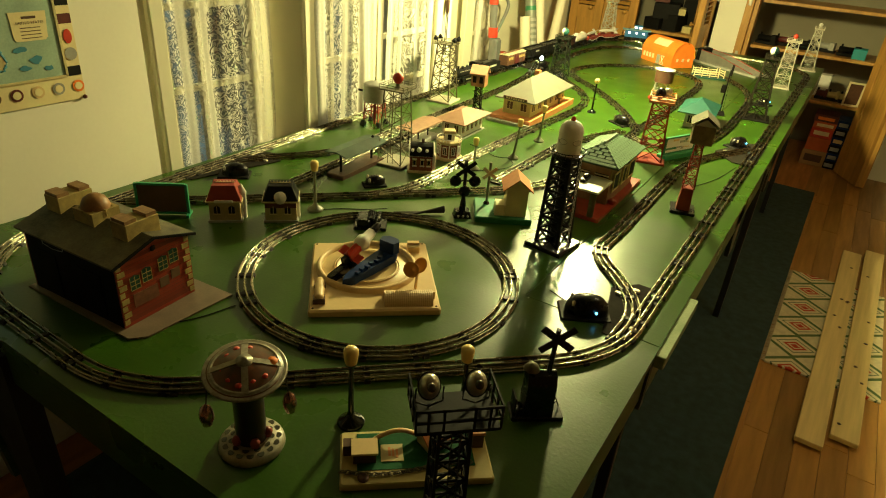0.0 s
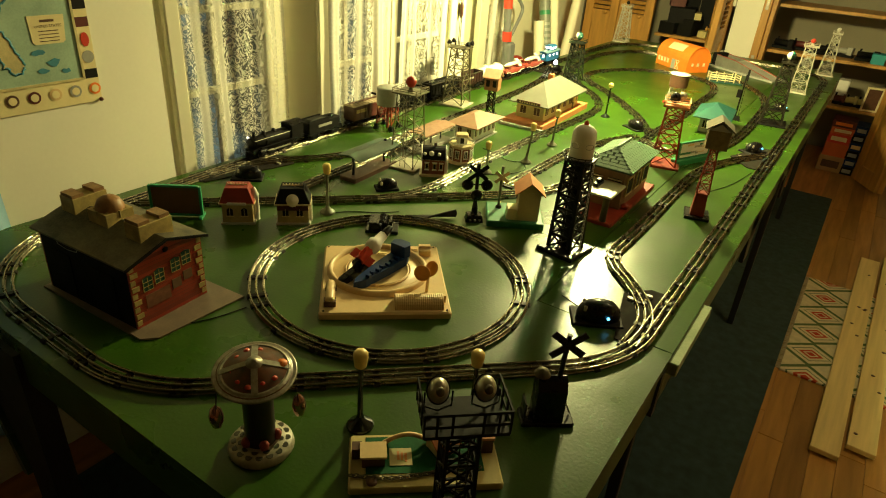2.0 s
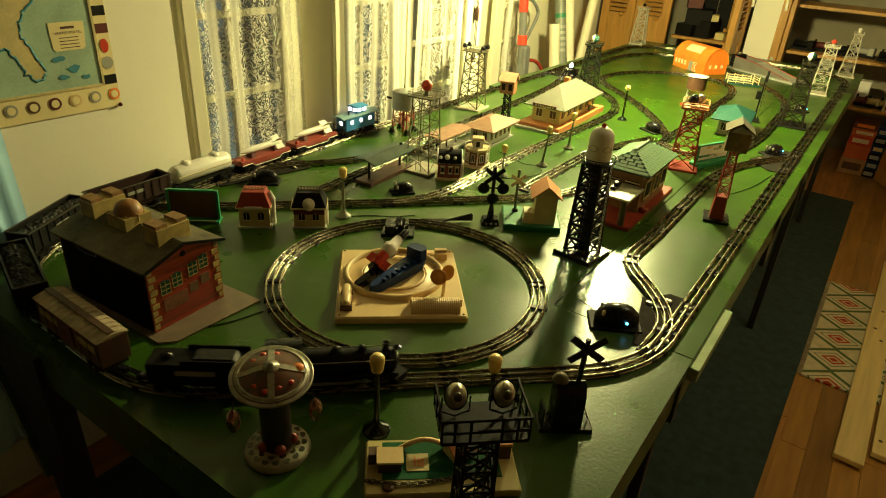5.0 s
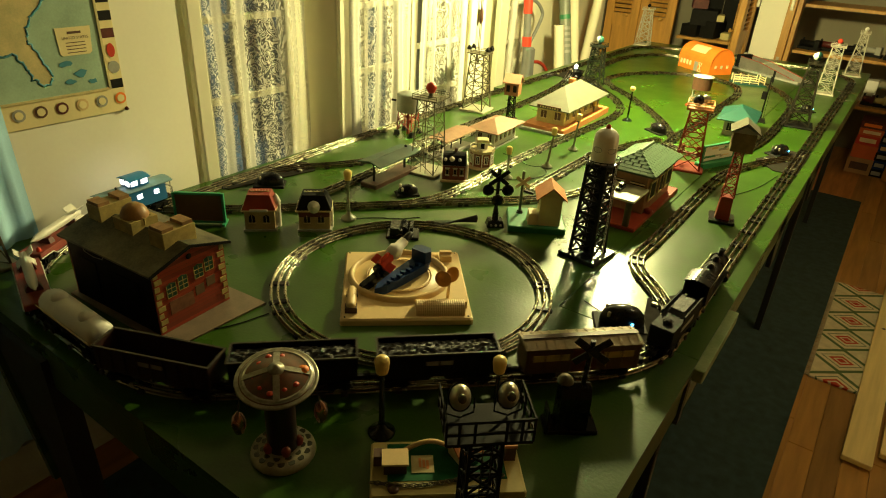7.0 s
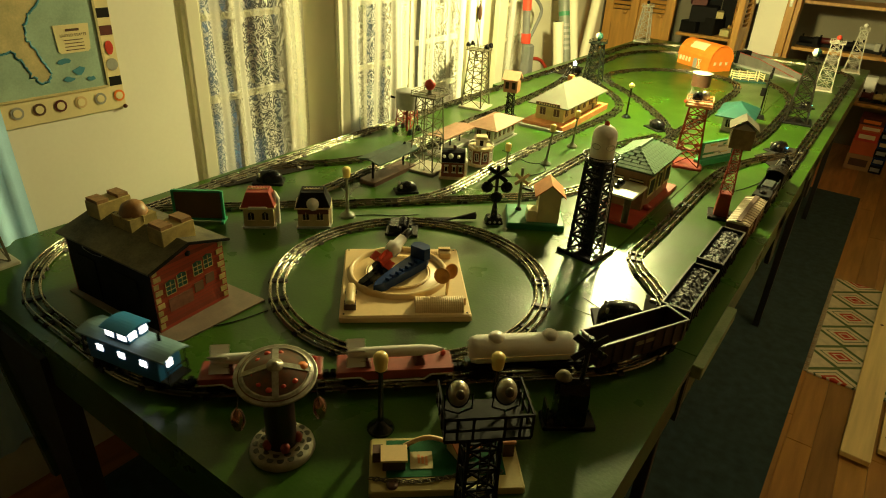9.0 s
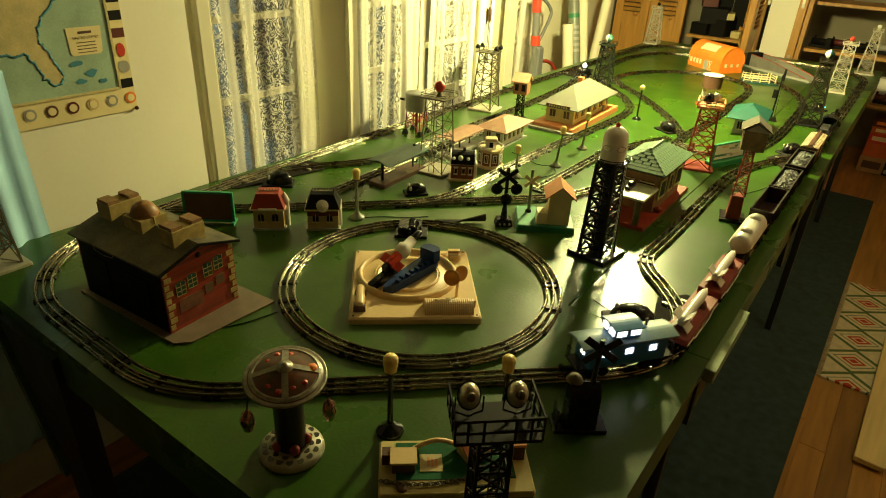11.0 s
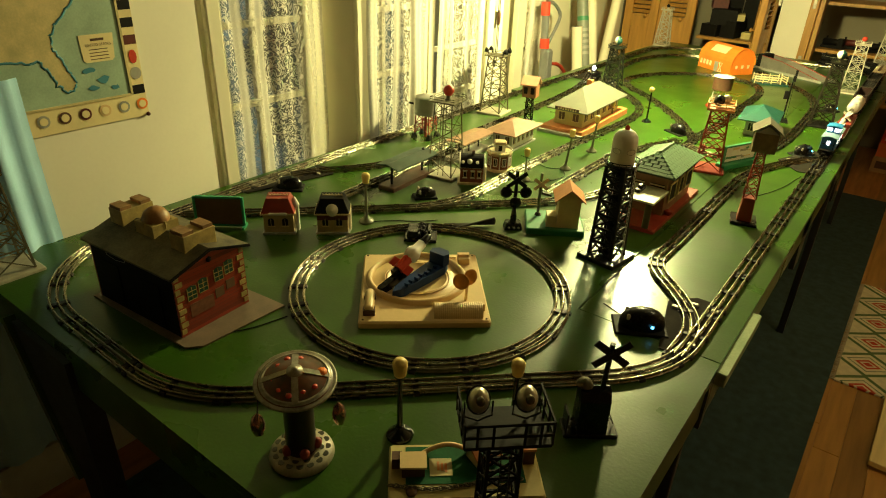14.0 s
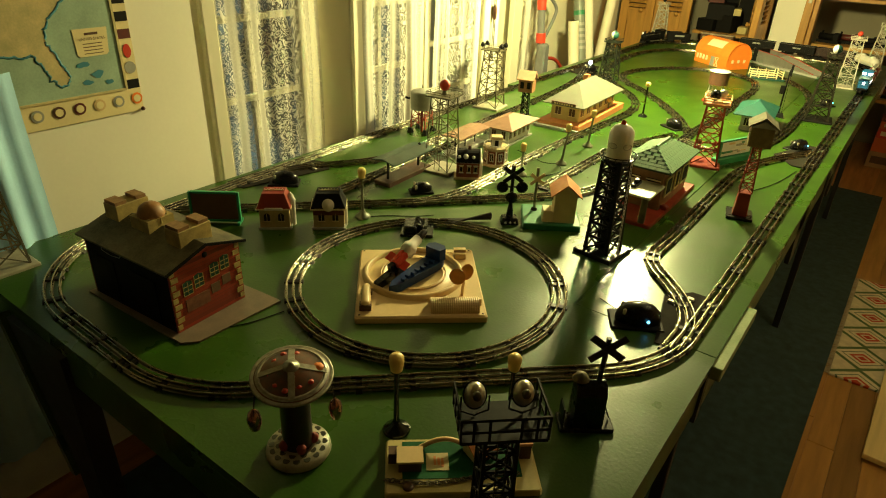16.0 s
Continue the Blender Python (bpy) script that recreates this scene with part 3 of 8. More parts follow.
railway(smooth_path([(-0.70, 2.62), (-0.56, 2.52), (-0.44, 2.66), (-0.385, 2.95), (-0.39, 3.45), (-0.40, 3.80), (-0.50, 4.08), (-0.68, 4.30), (-0.84, 4.50)]), "inner long line of three-rail toy track")


# ---- things on the table ----
def on_table(name, x, y, rz, label, category, group="", z=T):
    return thing(name, pose(x, y, z, 0, 0, rz), label, category, group)


def lattice(w0, w1, h0, h1, levels, t=0.003):
    """Four raking legs with rings and crossed braces; returns legs and braces."""
    legs, braces = [], Build()

    def corner(k, z):
        w = (w0 + (w1 - w0) * (z - h0) / (h1 - h0)) / 2
        return ((-w, w, w, -w)[k], (-w, -w, w, w)[k], z)

    for k in range(4):
        legs.append(Build().bar(corner(k, h0), corner(k, h1), t))
    zs = [h0 + (h1 - h0) * (1 - (1 - i / levels) ** 1.15) for i in range(levels + 1)]
    for a, b in zip(zs, zs[1:]):
        for k in range(4):
            j = (k + 1) % 4
            braces.bar(corner(k, a), corner(j, b), t * 0.55)
            braces.bar(corner(j, a), corner(k, b), t * 0.55)
            braces.bar(corner(k, b), corner(j, b), t * 0.7)
    return legs, braces


def tower(th, w0, w1, h, levels, material, t=0.003, base=None, base_w=None, h0=0.008):
    if base:
        part("base", Build().box((0, 0, h0 / 2), (base_w, base_w, h0), bevel=0.002), base, th)
    legs, braces = lattice(w0, w1, h0, h, levels, t)
    for l in legs:
        part("leg", l, material, th)
    part("bracing", braces, material, th)


def railing(b, w, z, h, t=0.0016):
    for k in range(4):
        a = ((-w, w, w, -w)[k], (-w, -w, w, w)[k])
        c = ((-w, w, w, -w)[(k + 1) % 4], (-w, -w, w, w)[(k + 1) % 4])
        for zz in (z + h, z + h * 0.5):
            b.bar((*a, zz), (*c, zz), t)
        b.bar((*a, z), (*a, z + h), t)
        for u in (0.33, 0.67):
            p = (a[0] + (c[0] - a[0]) * u, a[1] + (c[1] - a[1]) * u)
            b.bar((*p, z), (*p, z + h), t * 0.8)
    return b


def beacon_tower(x, y, rz, material, base, label, ball, bar_t=0.0032, w0=0.10, w1=0.055, h=0.25, base_w=0.12, ball_r=0.018, group="beacon towers"):
    """A lattice tower with a deck, a railing and a round beacon."""
    th = on_table("beacon_tower", x, y, rz, label, "toy tower", group)
    tower(th, w0, w1, h, 5, material, bar_t, base, base_w)
    part("deck", Build().box((0, 0, h + 0.002), (w1 * 1.45, w1 * 1.45, 0.004)), material, th)
    part("railing", railing(Build(), w1 * 0.70, h + 0.004, 0.014), material, th)
    part("ladder", Build().bar((w1 * 0.2, -w0 / 2 - 0.001, 0.01), (w1 * 0.2, -w1 / 2 - 0.001, h), 0.0016).bar((-w1 * 0.1, -w0 / 2 - 0.001, 0.01), (-w1 * 0.1, -w1 / 2 - 0.001, h), 0.0016), material, th)
    part("pedestal", Build().lathe([(0.012, 0), (0.008, 0.006), (0.006, 0.016)], (0, 0, h + 0.004), n=12), material, th)
    hd = Build().lathe([(0.0001, -ball_r), (ball_r * 0.6, -ball_r * 0.8), (ball_r, 0), (ball_r * 0.75, ball_r * 0.66), (0.0001, ball_r)], (0, 0, h + 0.02 + ball_r * 0.8), n=18)
    part("beacon", hd, ball, th, "round beacon head")
    if ball_r >= 0.02:
        cap = Build().lathe([(ball_r * 1.03, 0.001), (ball_r * 0.9, ball_r * 0.5), (ball_r * 0.5, ball_r * 0.88), (0.0001, ball_r * 1.04)], n=18, m=Matrix.Translation((0, 0, h + 0.02 + ball_r * 0.8)) @ Matrix.Rotation(radians(90), 4, "Y"))
        part("lens_cap", cap, M_TEAL, th, "teal half of the beacon")
    return th


def floodlight_tower(x, y, rz, material, base, label, w0=0.10, w1=0.06, h=0.255, base_w=0.13, lights=True):
    th = on_table("floodlight_tower", x, y, rz, label, "toy tower", "floodlight towers")
    tower(th, w0, w1, h, 5, material, 0.0046, base, base_w)
    part("deck", Build().box((0, 0, h + 0.002), (w1 * 1.5, w1 * 1.3, 0.004)), material, th)
    part("railing", railing(Build(), w1 * 0.66, h + 0.004, 0.012), material, th)
    if lights:
        for i, (a, c) in enumerate(((-1, -0.6), (1, -0.6), (-1, 0.6), (1, 0.6))):
            m = Matrix.Translation((a * w1 * 0.7, c * w1 * 0.6, h + 0.022)) @ Matrix.Rotation(radians(70 * a), 4, "Y")
            part("floodlight", Build().lathe([(0.004, -0.010), (0.010, 0.0), (0.012, 0.008), (0.0001, 0.006)], n=14, m=m), M_BLACK, th, "small black floodlight")
            part("bracket", Build().bar((a * w1 * 0.6, c * w1 * 0.6, h), (a * w1 * 0.6, c * w1 * 0.6, h + 0.018), 0.003), M_BLACK, th)
    return th


# black water tower
wt = on_table("water_tower", -0.538, 1.477, -8, "black lattice water tower with a white tank", "toy water tower")
tower(wt, 0.066, 0.050, 0.272, 7, M_BLACKM, 0.0075, M_BLACK, 0.112, 0.012)
part("deck", Build().lathe([(0.036, 0), (0.040, 0.002), (0.040, 0.007), (0.036, 0.009)], (0, 0, 0.270), n=28), M_BLACK, wt)
part("tank", Build().lathe([(0.0295, 0), (0.0305, 0.003), (0.0305, 0.064), (0.0285, 0.075), (0.021, 0.085), (0.010, 0.091), (0.0001, 0.092)], (0, 0, 0.279), n=36), mat("bright_white_plastic", (0.90, 0.88, 0.80), 0.35, scale=30, var=0.05, bump=0.03), wt, "white domed tank")
part("finial", Build().lathe([(0.006, 0), (0.006, 0.008), (0.0001, 0.012)], (0, 0, 0.370), n=12), M_REDB, wt, "red finial")
for a in (-96, -24, 80):
    b = Build()
    pts = []
    for k in range(24):
        u = k * math.tau / 24
        aa = radians(a) + 0.012 / 0.0308 * math.cos(u)
        pts.append((0.0310 * math.cos(aa), 0.0310 * math.sin(aa), 0.318 + 0.007 * math.sin(u)))
    b.tube(pts, 0.0009, n=4, closed=True)
    part("oval_emblem", b, M_GREY, wt, "grey oval emblem")
rail = Build()
pts = [(0.046 * math.cos(k * math.tau / 32), 0.046 * math.sin(k * math.tau / 32), 0.290) for k in range(32)]
rail.tube(pts, 0.0015, n=5, closed=True)
for k in range(0, 32, 2):
    rail.rod((0.040 * math.cos(k * math.tau / 32), 0.040 * math.sin(k * math.tau / 32), 0.276), pts[k], 0.0010, n=4)
part("railing", rail, M_BLACK, wt)
lad = Build()
for k in (-1, 1):
    lad.bar((0.046, k * 0.0035, 0.012), (0.040, k * 0.0035, 0.285), 0.0010)
for i in range(26):
    u = i / 25
    lad.bar((0.046 - 0.006 * u, -0.0035, 0.012 + 0.27 * u), (0.046 - 0.006 * u, 0.0035, 0.012 + 0.27 * u), 0.0012)
part("ladder", lad, M_WHITE, wt, "pale ladder")
wt.scale = (1.0, 1.0, 0.952)
part("downpipe", Build().rod((0, 0, 0.012), (0, 0, 0.272), 0.011, n=14), M_BLACK, wt)

# red lookout on a pillar
lk = on_table("lookout_tower", -0.312, 1.985, 104, "red lattice pillar tower with a grey lookout cabin", "toy tower")
part("base", Build().box((0, 0, 0.004), (0.085, 0.075, 0.008), bevel=0.002), M_BLACK, lk)
part("plinth", Build().box((0, 0, 0.044), (0.046, 0.042, 0.072), taper=0.82, bevel=0.002), M_RED, lk)
lg, br = lattice(0.036, 0.020, 0.080, 0.228, 5, 0.0034)
for l in lg:
    part("leg", l, M_RED, lk)
part("bracing", br, M_RED, lk)
part("cabin", Build().box((0, 0, 0.2560), (0.072, 0.062, 0.056)), mat("grey_tin_print", (0.20, 0.15, 0.07), 0.5, scale=60, var=0.35), lk, "grey printed tin cabin")
for k in (-1, 1):
    for j in (-1, 0, 1):
        part("window", Build().box((j * 0.020, k * 0.0313, 0.262), (0.013, 0.0012, 0.022)), M_BROWN, lk, "dark printed window")
b = Build()
b.gable(0.086, 0.080, 0.284, 0.028)
part("roof", b, mat("grey_tin_roof", (0.15, 0.13, 0.075), 0.85, scale=40, var=0.2), lk, "pale grey pitched roof")
part("gable_wall", Build().side([(-0.030, 0.284), (0.030, 0.284), (0, 0.306)], -0.0355, 0.0355), M_GREY, lk)

# red beacon tower with its wooden deck
rb = on_table("beacon_tower", -0.545, 2.395, 14, "red lattice beacon tower with an orange deck", "toy tower", "beacon towers")
tower(rb, 0.090, 0.058, 0.226, 4, M_RED, 0.0056, M_RED, 0.118)
part("deck", Build().box((0, 0, 0.230), (0.092, 0.092, 0.008), bevel=0.001), mat("orange_brown_deck", (0.50, 0.18, 0.07), 0.5, scale=40, var=0.25), rb)
part("railing", railing(Build(), 0.045, 0.233, 0.018, 0.003), mat("orange_cream_rail", (0.72, 0.38, 0.16), 0.5), rb)
part("beacon", Build().lathe([(0.010, 0), (0.018, 0.008), (0.019, 0.022), (0.012, 0.034), (0.0001, 0.037)], (-0.010, 0, 0.238), n=16), M_BLACK, rb, "black lamp housing")
part("lens", Build().lathe([(0.0001, -0.016), (0.012, -0.012), (0.016, 0), (0.012, 0.012), (0.0001, 0.016)], (0.014, 0.004, 0.262), n=14), M_SILVER, rb, "bright lens")
for k in range(4):
    part("gusset", Build().box(((-0.030, 0.030, 0.026, -0.026)[k], (-0.036, -0.036, 0.032, 0.032)[k], 0.07), (0.012, 0.003, 0.016), rz=0.7), M_RED, rb)

beacon_tower(-1.235, 1.685, 8, M_BRONZE, M_DULLWHITE, "silver lattice beacon tower on a white base", M_REDB, 0.0032, 0.088, 0.064, 0.258, 0.115, 0.019)
beacon_tower(-1.37, 3.40, 5, mat("dark_green_lattice", (0.012, 0.015, 0.010), 0.8, scale=40, spec=0.1), None, "dark green lattice beacon tower", M_WHITE, 0.0056, 0.088, 0.056, 0.215, 0.10, 0.021)
beacon_tower(-0.322, 3.40, 8, mat("grey_brown_lattice", (0.020, 0.018, 0.011), 0.8, scale=40, spec=0.1), M_BLACKM, "dark lattice beacon tower on a dark base", M_WHITE, 0.0072, 0.095, 0.045, 0.285, 0.135, 0.020)
M_TOWERW = mat("aged_white_paint", (0.56, 0.53, 0.43), 0.45, scale=30, var=0.15)
beacon_tower(-0.322, 4.30, 6, M_TOWERW, M_TOWERW, "white lattice beacon tower with red lamp", M_REDB, 0.0036, 0.085, 0.055, 0.262, 0.10, 0.014)
beacon_tower(-0.255, 5.08, 6, M_TOWERW, M_TOWERW, "white lattice beacon tower at the table end", M_WHITE, 0.0036, 0.085, 0.040, 0.265, 0.11, 0.013)
beacon_tower(-1.690, 5.06, 3, M_TOWERW, M_TOWERW, "white lattice beacon tower by the closet", M_BLACKM, 0.0046, 0.095, 0.055, 0.255, 0.108, 0.013)
floodlight_tower(-1.565, 2.50, 8, M_BRONZE, M_DULLWHITE, "silver lattice floodlight tower with black lamps", 0.098, 0.062, 0.258, 0.125)
floodlight_tower(-1.625, 0.44, 0, M_BRONZE, M_DULLWHITE, "grey lattice floodlight tower at the table corner", 0.092, 0.055, 0.245, 0.125)

# near floodlight tower: big deck with two silver lamps
nf = on_table("floodlight_tower", -0.2875, 0.534, 43, "black floodlight tower with two silver lamps", "toy tower", "floodlight towers")
tower(nf, 0.060, 0.052, 0.225, 6, M_BLACKM, 0.0056, M_BLACK, 0.088, 0.010)
part("deck", Build().box((0, 0, 0.228), (0.140, 0.088, 0.005)), M_BLACKM, nf)
nf.scale = (0.77, 0.80, 1.0)
b = Build()
for k in (-1, 1):
    b.box((k * 0.070, 0, 0.246), (0.003, 0.090, 0.004)).box((k * 0.070, 0, 0.264), (0.003, 0.090, 0.004))
    for y in (-0.043, -0.015, 0.015, 0.043):
        b.box((k * 0.070, y, 0.247), (0.003, 0.004, 0.036))
b.box((0, -0.044, 0.264), (0.140, 0.003, 0.004)).box((0, -0.044, 0.246), (0.140, 0.003, 0.004))
for x in (-0.05, -0.025, 0.025, 0.05):
    b.box((x, -0.044, 0.247), (0.004, 0.003, 0.034))
part("railing", b, M_BLACKM, nf)
for x in (-0.040, 0.040):
    m = Matrix.Translation((x, 0.012, 0.264)) @ Matrix.Rotation(radians(-118), 4, "X")
    fl = part("floodlight", Build().lathe([(0.0070, -0.010), (0.010, -0.009), (0.014, -0.005), (0.0168, 0.001), (0.0185, 0.009), (0.017, 0.011), (0.0001, 0.005)], n=24, m=m), mat("polished_nickel", (0.72, 0.68, 0.55), 0.30, 0.7, scale=30, var=0.1, bump=0), nf, "polished silver floodlight")
    part("ring", Build().tube([m @ Vector((0.0190 * math.cos(k * math.tau / 24), 0.0190 * math.sin(k * math.tau / 24), 0.008)) for k in range(24)], 0.0015, n=5, closed=True), M_BLACK, nf)
    part("yoke", Build().tube([(x - 0.023, 0.012, 0.262), (x - 0.023, 0.012, 0.240), (x, 0.012, 0.232), (x + 0.023, 0.012, 0.240), (x + 0.023, 0.012, 0.262)], 0.0016, n=5), M_BLACK, nf)
    part("socket", Build().lathe([(0.0001, -0.0205), (0.005, -0.020), (0.0062, -0.018), (0.0070, -0.0105)], n=14, m=m), M_BRONZE, nf)
lad = Build()
for k in (-1, 1):
    lad.bar((k * 0.008, -0.043, 0.01), (k * 0.008, -0.036, 0.228), 0.0018)
for i in range(18):
    lad.bar((-0.008, -0.043 + 0.007 * i / 17, 0.012 + 0.012 * i), (0.008, -0.043 + 0.007 * i / 17, 0.012 + 0.012 * i), 0.0014)
part("ladder", lad, M_BLACK, nf)


def street_lamp(x, y, h, material, label, rz=0, size=1.0, lean=0.0, tone=None):
    th = on_table("street_lamp", x, y, rz, label, "toy street lamp", "street lamps")
    s = size
    part("base", Build().lathe([(0.022 * s, 0), (0.023 * s, 0.003), (0.020 * s, 0.007), (0.010 * s, 0.013), (0.006 * s, 0.022)], n=20), material, th)
    part("post", Build().rod((0, 0, 0.015), (lean, 0, h - 0.030 * s), 0.0052 * s, 0.0036 * s, n=12), material, th)
    part("collar", Build().lathe([(0.004 * s, 0), (0.009 * s, 0.003), (0.009 * s, 0.006)], (lean, 0, h - 0.034 * s), n=14), material, th)
    part("shade", Build().lathe([(0.0095 * s, 0), (0.0118 * s, 0.016 * s), (0.0118 * s, 0.024 * s), (0.008 * s, 0.029 * s), (0.0001, 0.030 * s)], (lean, 0, h - 0.028 * s), n=20), tone or M_BULB, th, "cream frosted lamp shade")
    return th


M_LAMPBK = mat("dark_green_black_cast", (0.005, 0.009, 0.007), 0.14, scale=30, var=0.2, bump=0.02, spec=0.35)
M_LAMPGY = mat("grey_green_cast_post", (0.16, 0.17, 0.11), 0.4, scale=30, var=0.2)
street_lamp(-0.532, 0.622, 0.160, M_LAMPBK, "glossy black street lamp with cream shade", size=1.05)
street_lamp(-0.392, 0.760, 0.146, M_LAMPBK, "glossy black street lamp with cream shade", size=1.0)
street_lamp(-1.170, 1.215, 0.150, M_LAMPGY, "grey street lamp with yellow shade", size=1.0)
for x, y, h, ln in ((-0.942, 2.02, 0.152, 0.012), (-0.958, 2.276, 0.146, 0.006), (-0.996, 1.824, 0.114, 0), (-1.101, 2.787, 0.080, 0)):
    street_lamp(x, y, h, M_LAMPGY, "grey street lamp with yellow shade", size=0.92, lean=ln)
gl = on_table("street_lamp", -0.96, 2.861, 0, "dark green street lamp with a round white globe", "toy street lamp", "street lamps")
part("base", Build().lathe([(0.022, 0), (0.018, 0.006), (0.006, 0.014)], n=18), M_LAMPBK, gl)
part("post", Build().rod((0, 0, 0.01), (0, 0, 0.136), 0.0045, 0.0035), M_LAMPBK, gl)
part("globe", Build().lathe([(0.0001, -0.013), (0.009, -0.009), (0.013, 0), (0.009, 0.009), (0.0001, 0.013)], (0, 0, 0.147), n=18), M_BULB, gl, "round cream globe")

# crossing signals
def crossbuck(th, z, arm, material, yaw=0, y=0.0, w=0.013):
    b = Build()
    for a in (-38, 38):
        m = Matrix.Translation((0, y, z)) @ Matrix.Rotation(radians(yaw), 4, "Z") @ Matrix.Rotation(radians(a), 4, "Y")
        b.box((0, 0.001 * (1 if a > 0 else -1), 0), (2 * arm, 0.002, w), m=m)
    return part("crossbuck", b, material, th, "crossed sign boards")


xs = on_table("crossing_bell", -0.285, 0.842, 38, "black crossing bell post with crossed boards", "toy signal")
part("base", Build().box((0, 0, 0.004), (0.095, 0.045, 0.008), bevel=0.002), M_BLACK, xs)
part("case", Build().side([(-0.020, 0.008), (0.020, 0.008), (0.018, 0.075), (0.010, 0.092), (0, 0.098), (-0.010, 0.092), (-0.018, 0.075)], -0.026, 0.026), M_BLACK, xs)
part("bell", Build().lathe([(0.0001, 0.012), (0.010, 0.009), (0.015, 0.0)], n=18, m=Matrix.Translation((-0.018, 0.004, 0.098))), M_BRONZE, xs, "dull silver bell")
part("post", Build().rod((0.012, 0, 0.085), (0.016, 0, 0.185), 0.0045, n=10), M_BLACK, xs)
c = crossbuck(xs, 0.168, 0.036, M_BLACK, 0, -0.006)
c.location.x = 0.015
part("side_flap", Build().box((-0.042, 0, 0.026), (0.003, 0.030, 0.038)), M_BLACK, xs)
part("terminal", Build().bar((0.028, 0.006, 0.05), (0.044, 0.006, 0.010), 0.0022), M_SILVER, xs, "thin metal stay")

fs = on_table("crossing_signal", -0.826, 1.468, 40, "black crossing flasher with crossed boards", "toy signal")
part("base", Build().box((0, 0, 0.010), (0.052, 0.040, 0.020), taper=0.85, bevel=0.003), M_BLACK, fs)
part("post", Build().lathe([(0.011, 0.018), (0.008, 0.045), (0.0055, 0.06), (0.0055, 0.175)], n=14), M_BLACK, fs)
part("octagon_sign", Build().lathe([(0.0001, -0.0015), (0.0175, -0.0015), (0.0175, 0.0015), (0.0001, 0.0015)], n=8, m=Matrix.Translation((0, -0.007, 0.082)) @ Matrix.Rotation(radians(90), 4, "X")), M_BLACK, fs)
part("arm", Build().bar((-0.030, 0, 0.112), (0.030, 0, 0.112), 0.004), M_BLACK, fs)
for k in (-1, 1):
    part("flasher", Build().lathe([(0.0001, -0.006), (0.008, -0.006), (0.017, 0.0), (0.017, 0.003), (0.010, 0.003), (0.0001, 0.0015)], n=20, m=Matrix.Translation((k * 0.028, -0.003, 0.112)) @ Matrix.Rotation(radians(90), 4, "X")), M_BLACK, fs, "round black flasher disc")
crossbuck(fs, 0.150, 0.034, M_BLACK, 0, -0.007, 0.012)
for k in (-1, 0, 1):
    part("terminal", Build().lathe([(0.0035, 0), (0.0035, 0.003), (0.0001, 0.004)], n=10, m=Matrix.Translation((k * 0.014, -0.0195, 0.008)) @ Matrix.Rotation(radians(90), 4, "X")), M_SILVER, fs, "small screw terminal")

# gateman shed on its green base
gs = on_table("gateman_shed", -0.742, 1.560, 32, "cream gateman shed with orange roof on a green base", "toy building")
part("base", Build().box((0, 0, 0.009), (0.165, 0.140, 0.018), bevel=0.003), M_GREEN, gs)
part("shed", Build().box((0.034, -0.018, 0.062), (0.062, 0.068, 0.088)), M_CREAM, gs)
part("gable_wall", Build().side([(-0.031, 0.1058), (0.031, 0.1058), (0, 0.130)], -0.0335, 0.0335, pose(0.034, -0.018, 0, 0, 0, 90)), M_CREAM, gs)
g = Build().gable(0.092, 0.086, 0.098, 0.036)
ro = part("roof", g, M_TERRA, gs, "orange pitched roof")
ro.matrix_basis = pose(0.034, -0.018, 0, 0, 0, 90)
part("lean_to", Build().box((-0.012, -0.026, 0.034), (0.030, 0.052, 0.032), taper=0.86), M_CREAM, gs)
part("window", Build().box((0.0022, 0.004, 0.078), (0.0016, 0.016, 0.022)), M_BROWN, gs, "dark window")
part("sign_post", Build().rod((-0.046, 0.030, 0.018), (-0.046, 0.030, 0.150), 0.0046, n=12), M_LAMPGY, gs)
cb = crossbuck(gs, 0.118, 0.026, M_CREAM, 10, 0.022, 0.010)
cb.location.x = -0.046
part("bolt", Build().lathe([(0.010, 0), (0.008, 0.006), (0.005, 0.008)], (-0.046, 0.030, 0.018), n=12), M_BLACK, gs)

# billboards
bb = on_table("billboard", -1.452, 0.921, 38, "brown blank back of a green framed billboard", "toy billboard", "billboards")
part("panel", Build().box((0, 0, 0.048), (0.126, 0.004, 0.080)), mat("brown_board", (0.16, 0.075, 0.040), 0.6, scale=20, var=0.25), bb)
b = Build()
for k in (-1, 1):
    b.box((k * 0.066, 0, 0.046), (0.007, 0.010, 0.092), bevel=0.001)
    b.box((k * 0.066, 0, 0.004), (0.007, 0.040, 0.008))
b.box((0, 0, 0.0905), (0.125, 0.009, 0.006))
b.box((0, 0, 0.007), (0.125, 0.009, 0.006))
part("frame", b, mat("bright_green_frame", (0.03, 0.33, 0.16), 0.4, scale=30), bb)
bb = on_table("billboard", -0.468, 2.515, 66, "green framed billboard with a cream poster", "toy billboard", "billboards")
part("stand", Build().box((0, 0, 0.010), (0.205, 0.040, 0.020), bevel=0.003), mat("bright_green_stand", (0.03, 0.30, 0.12), 0.4), bb)
part("panel", Build().box((0, 0, 0.050), (0.170, 0.004, 0.060)), M_WHITE, bb, "cream printed poster")
b = Build()
for k in (-1, 1):
    b.box((k * 0.090, 0, 0.052), (0.009, 0.010, 0.066))
b.box((0, 0, 0.083), (0.171, 0.010, 0.006)).box((0, 0, 0.022), (0.171, 0.010, 0.005))
part("frame", b, M_GREEN, bb)
rnd = random.Random(5)
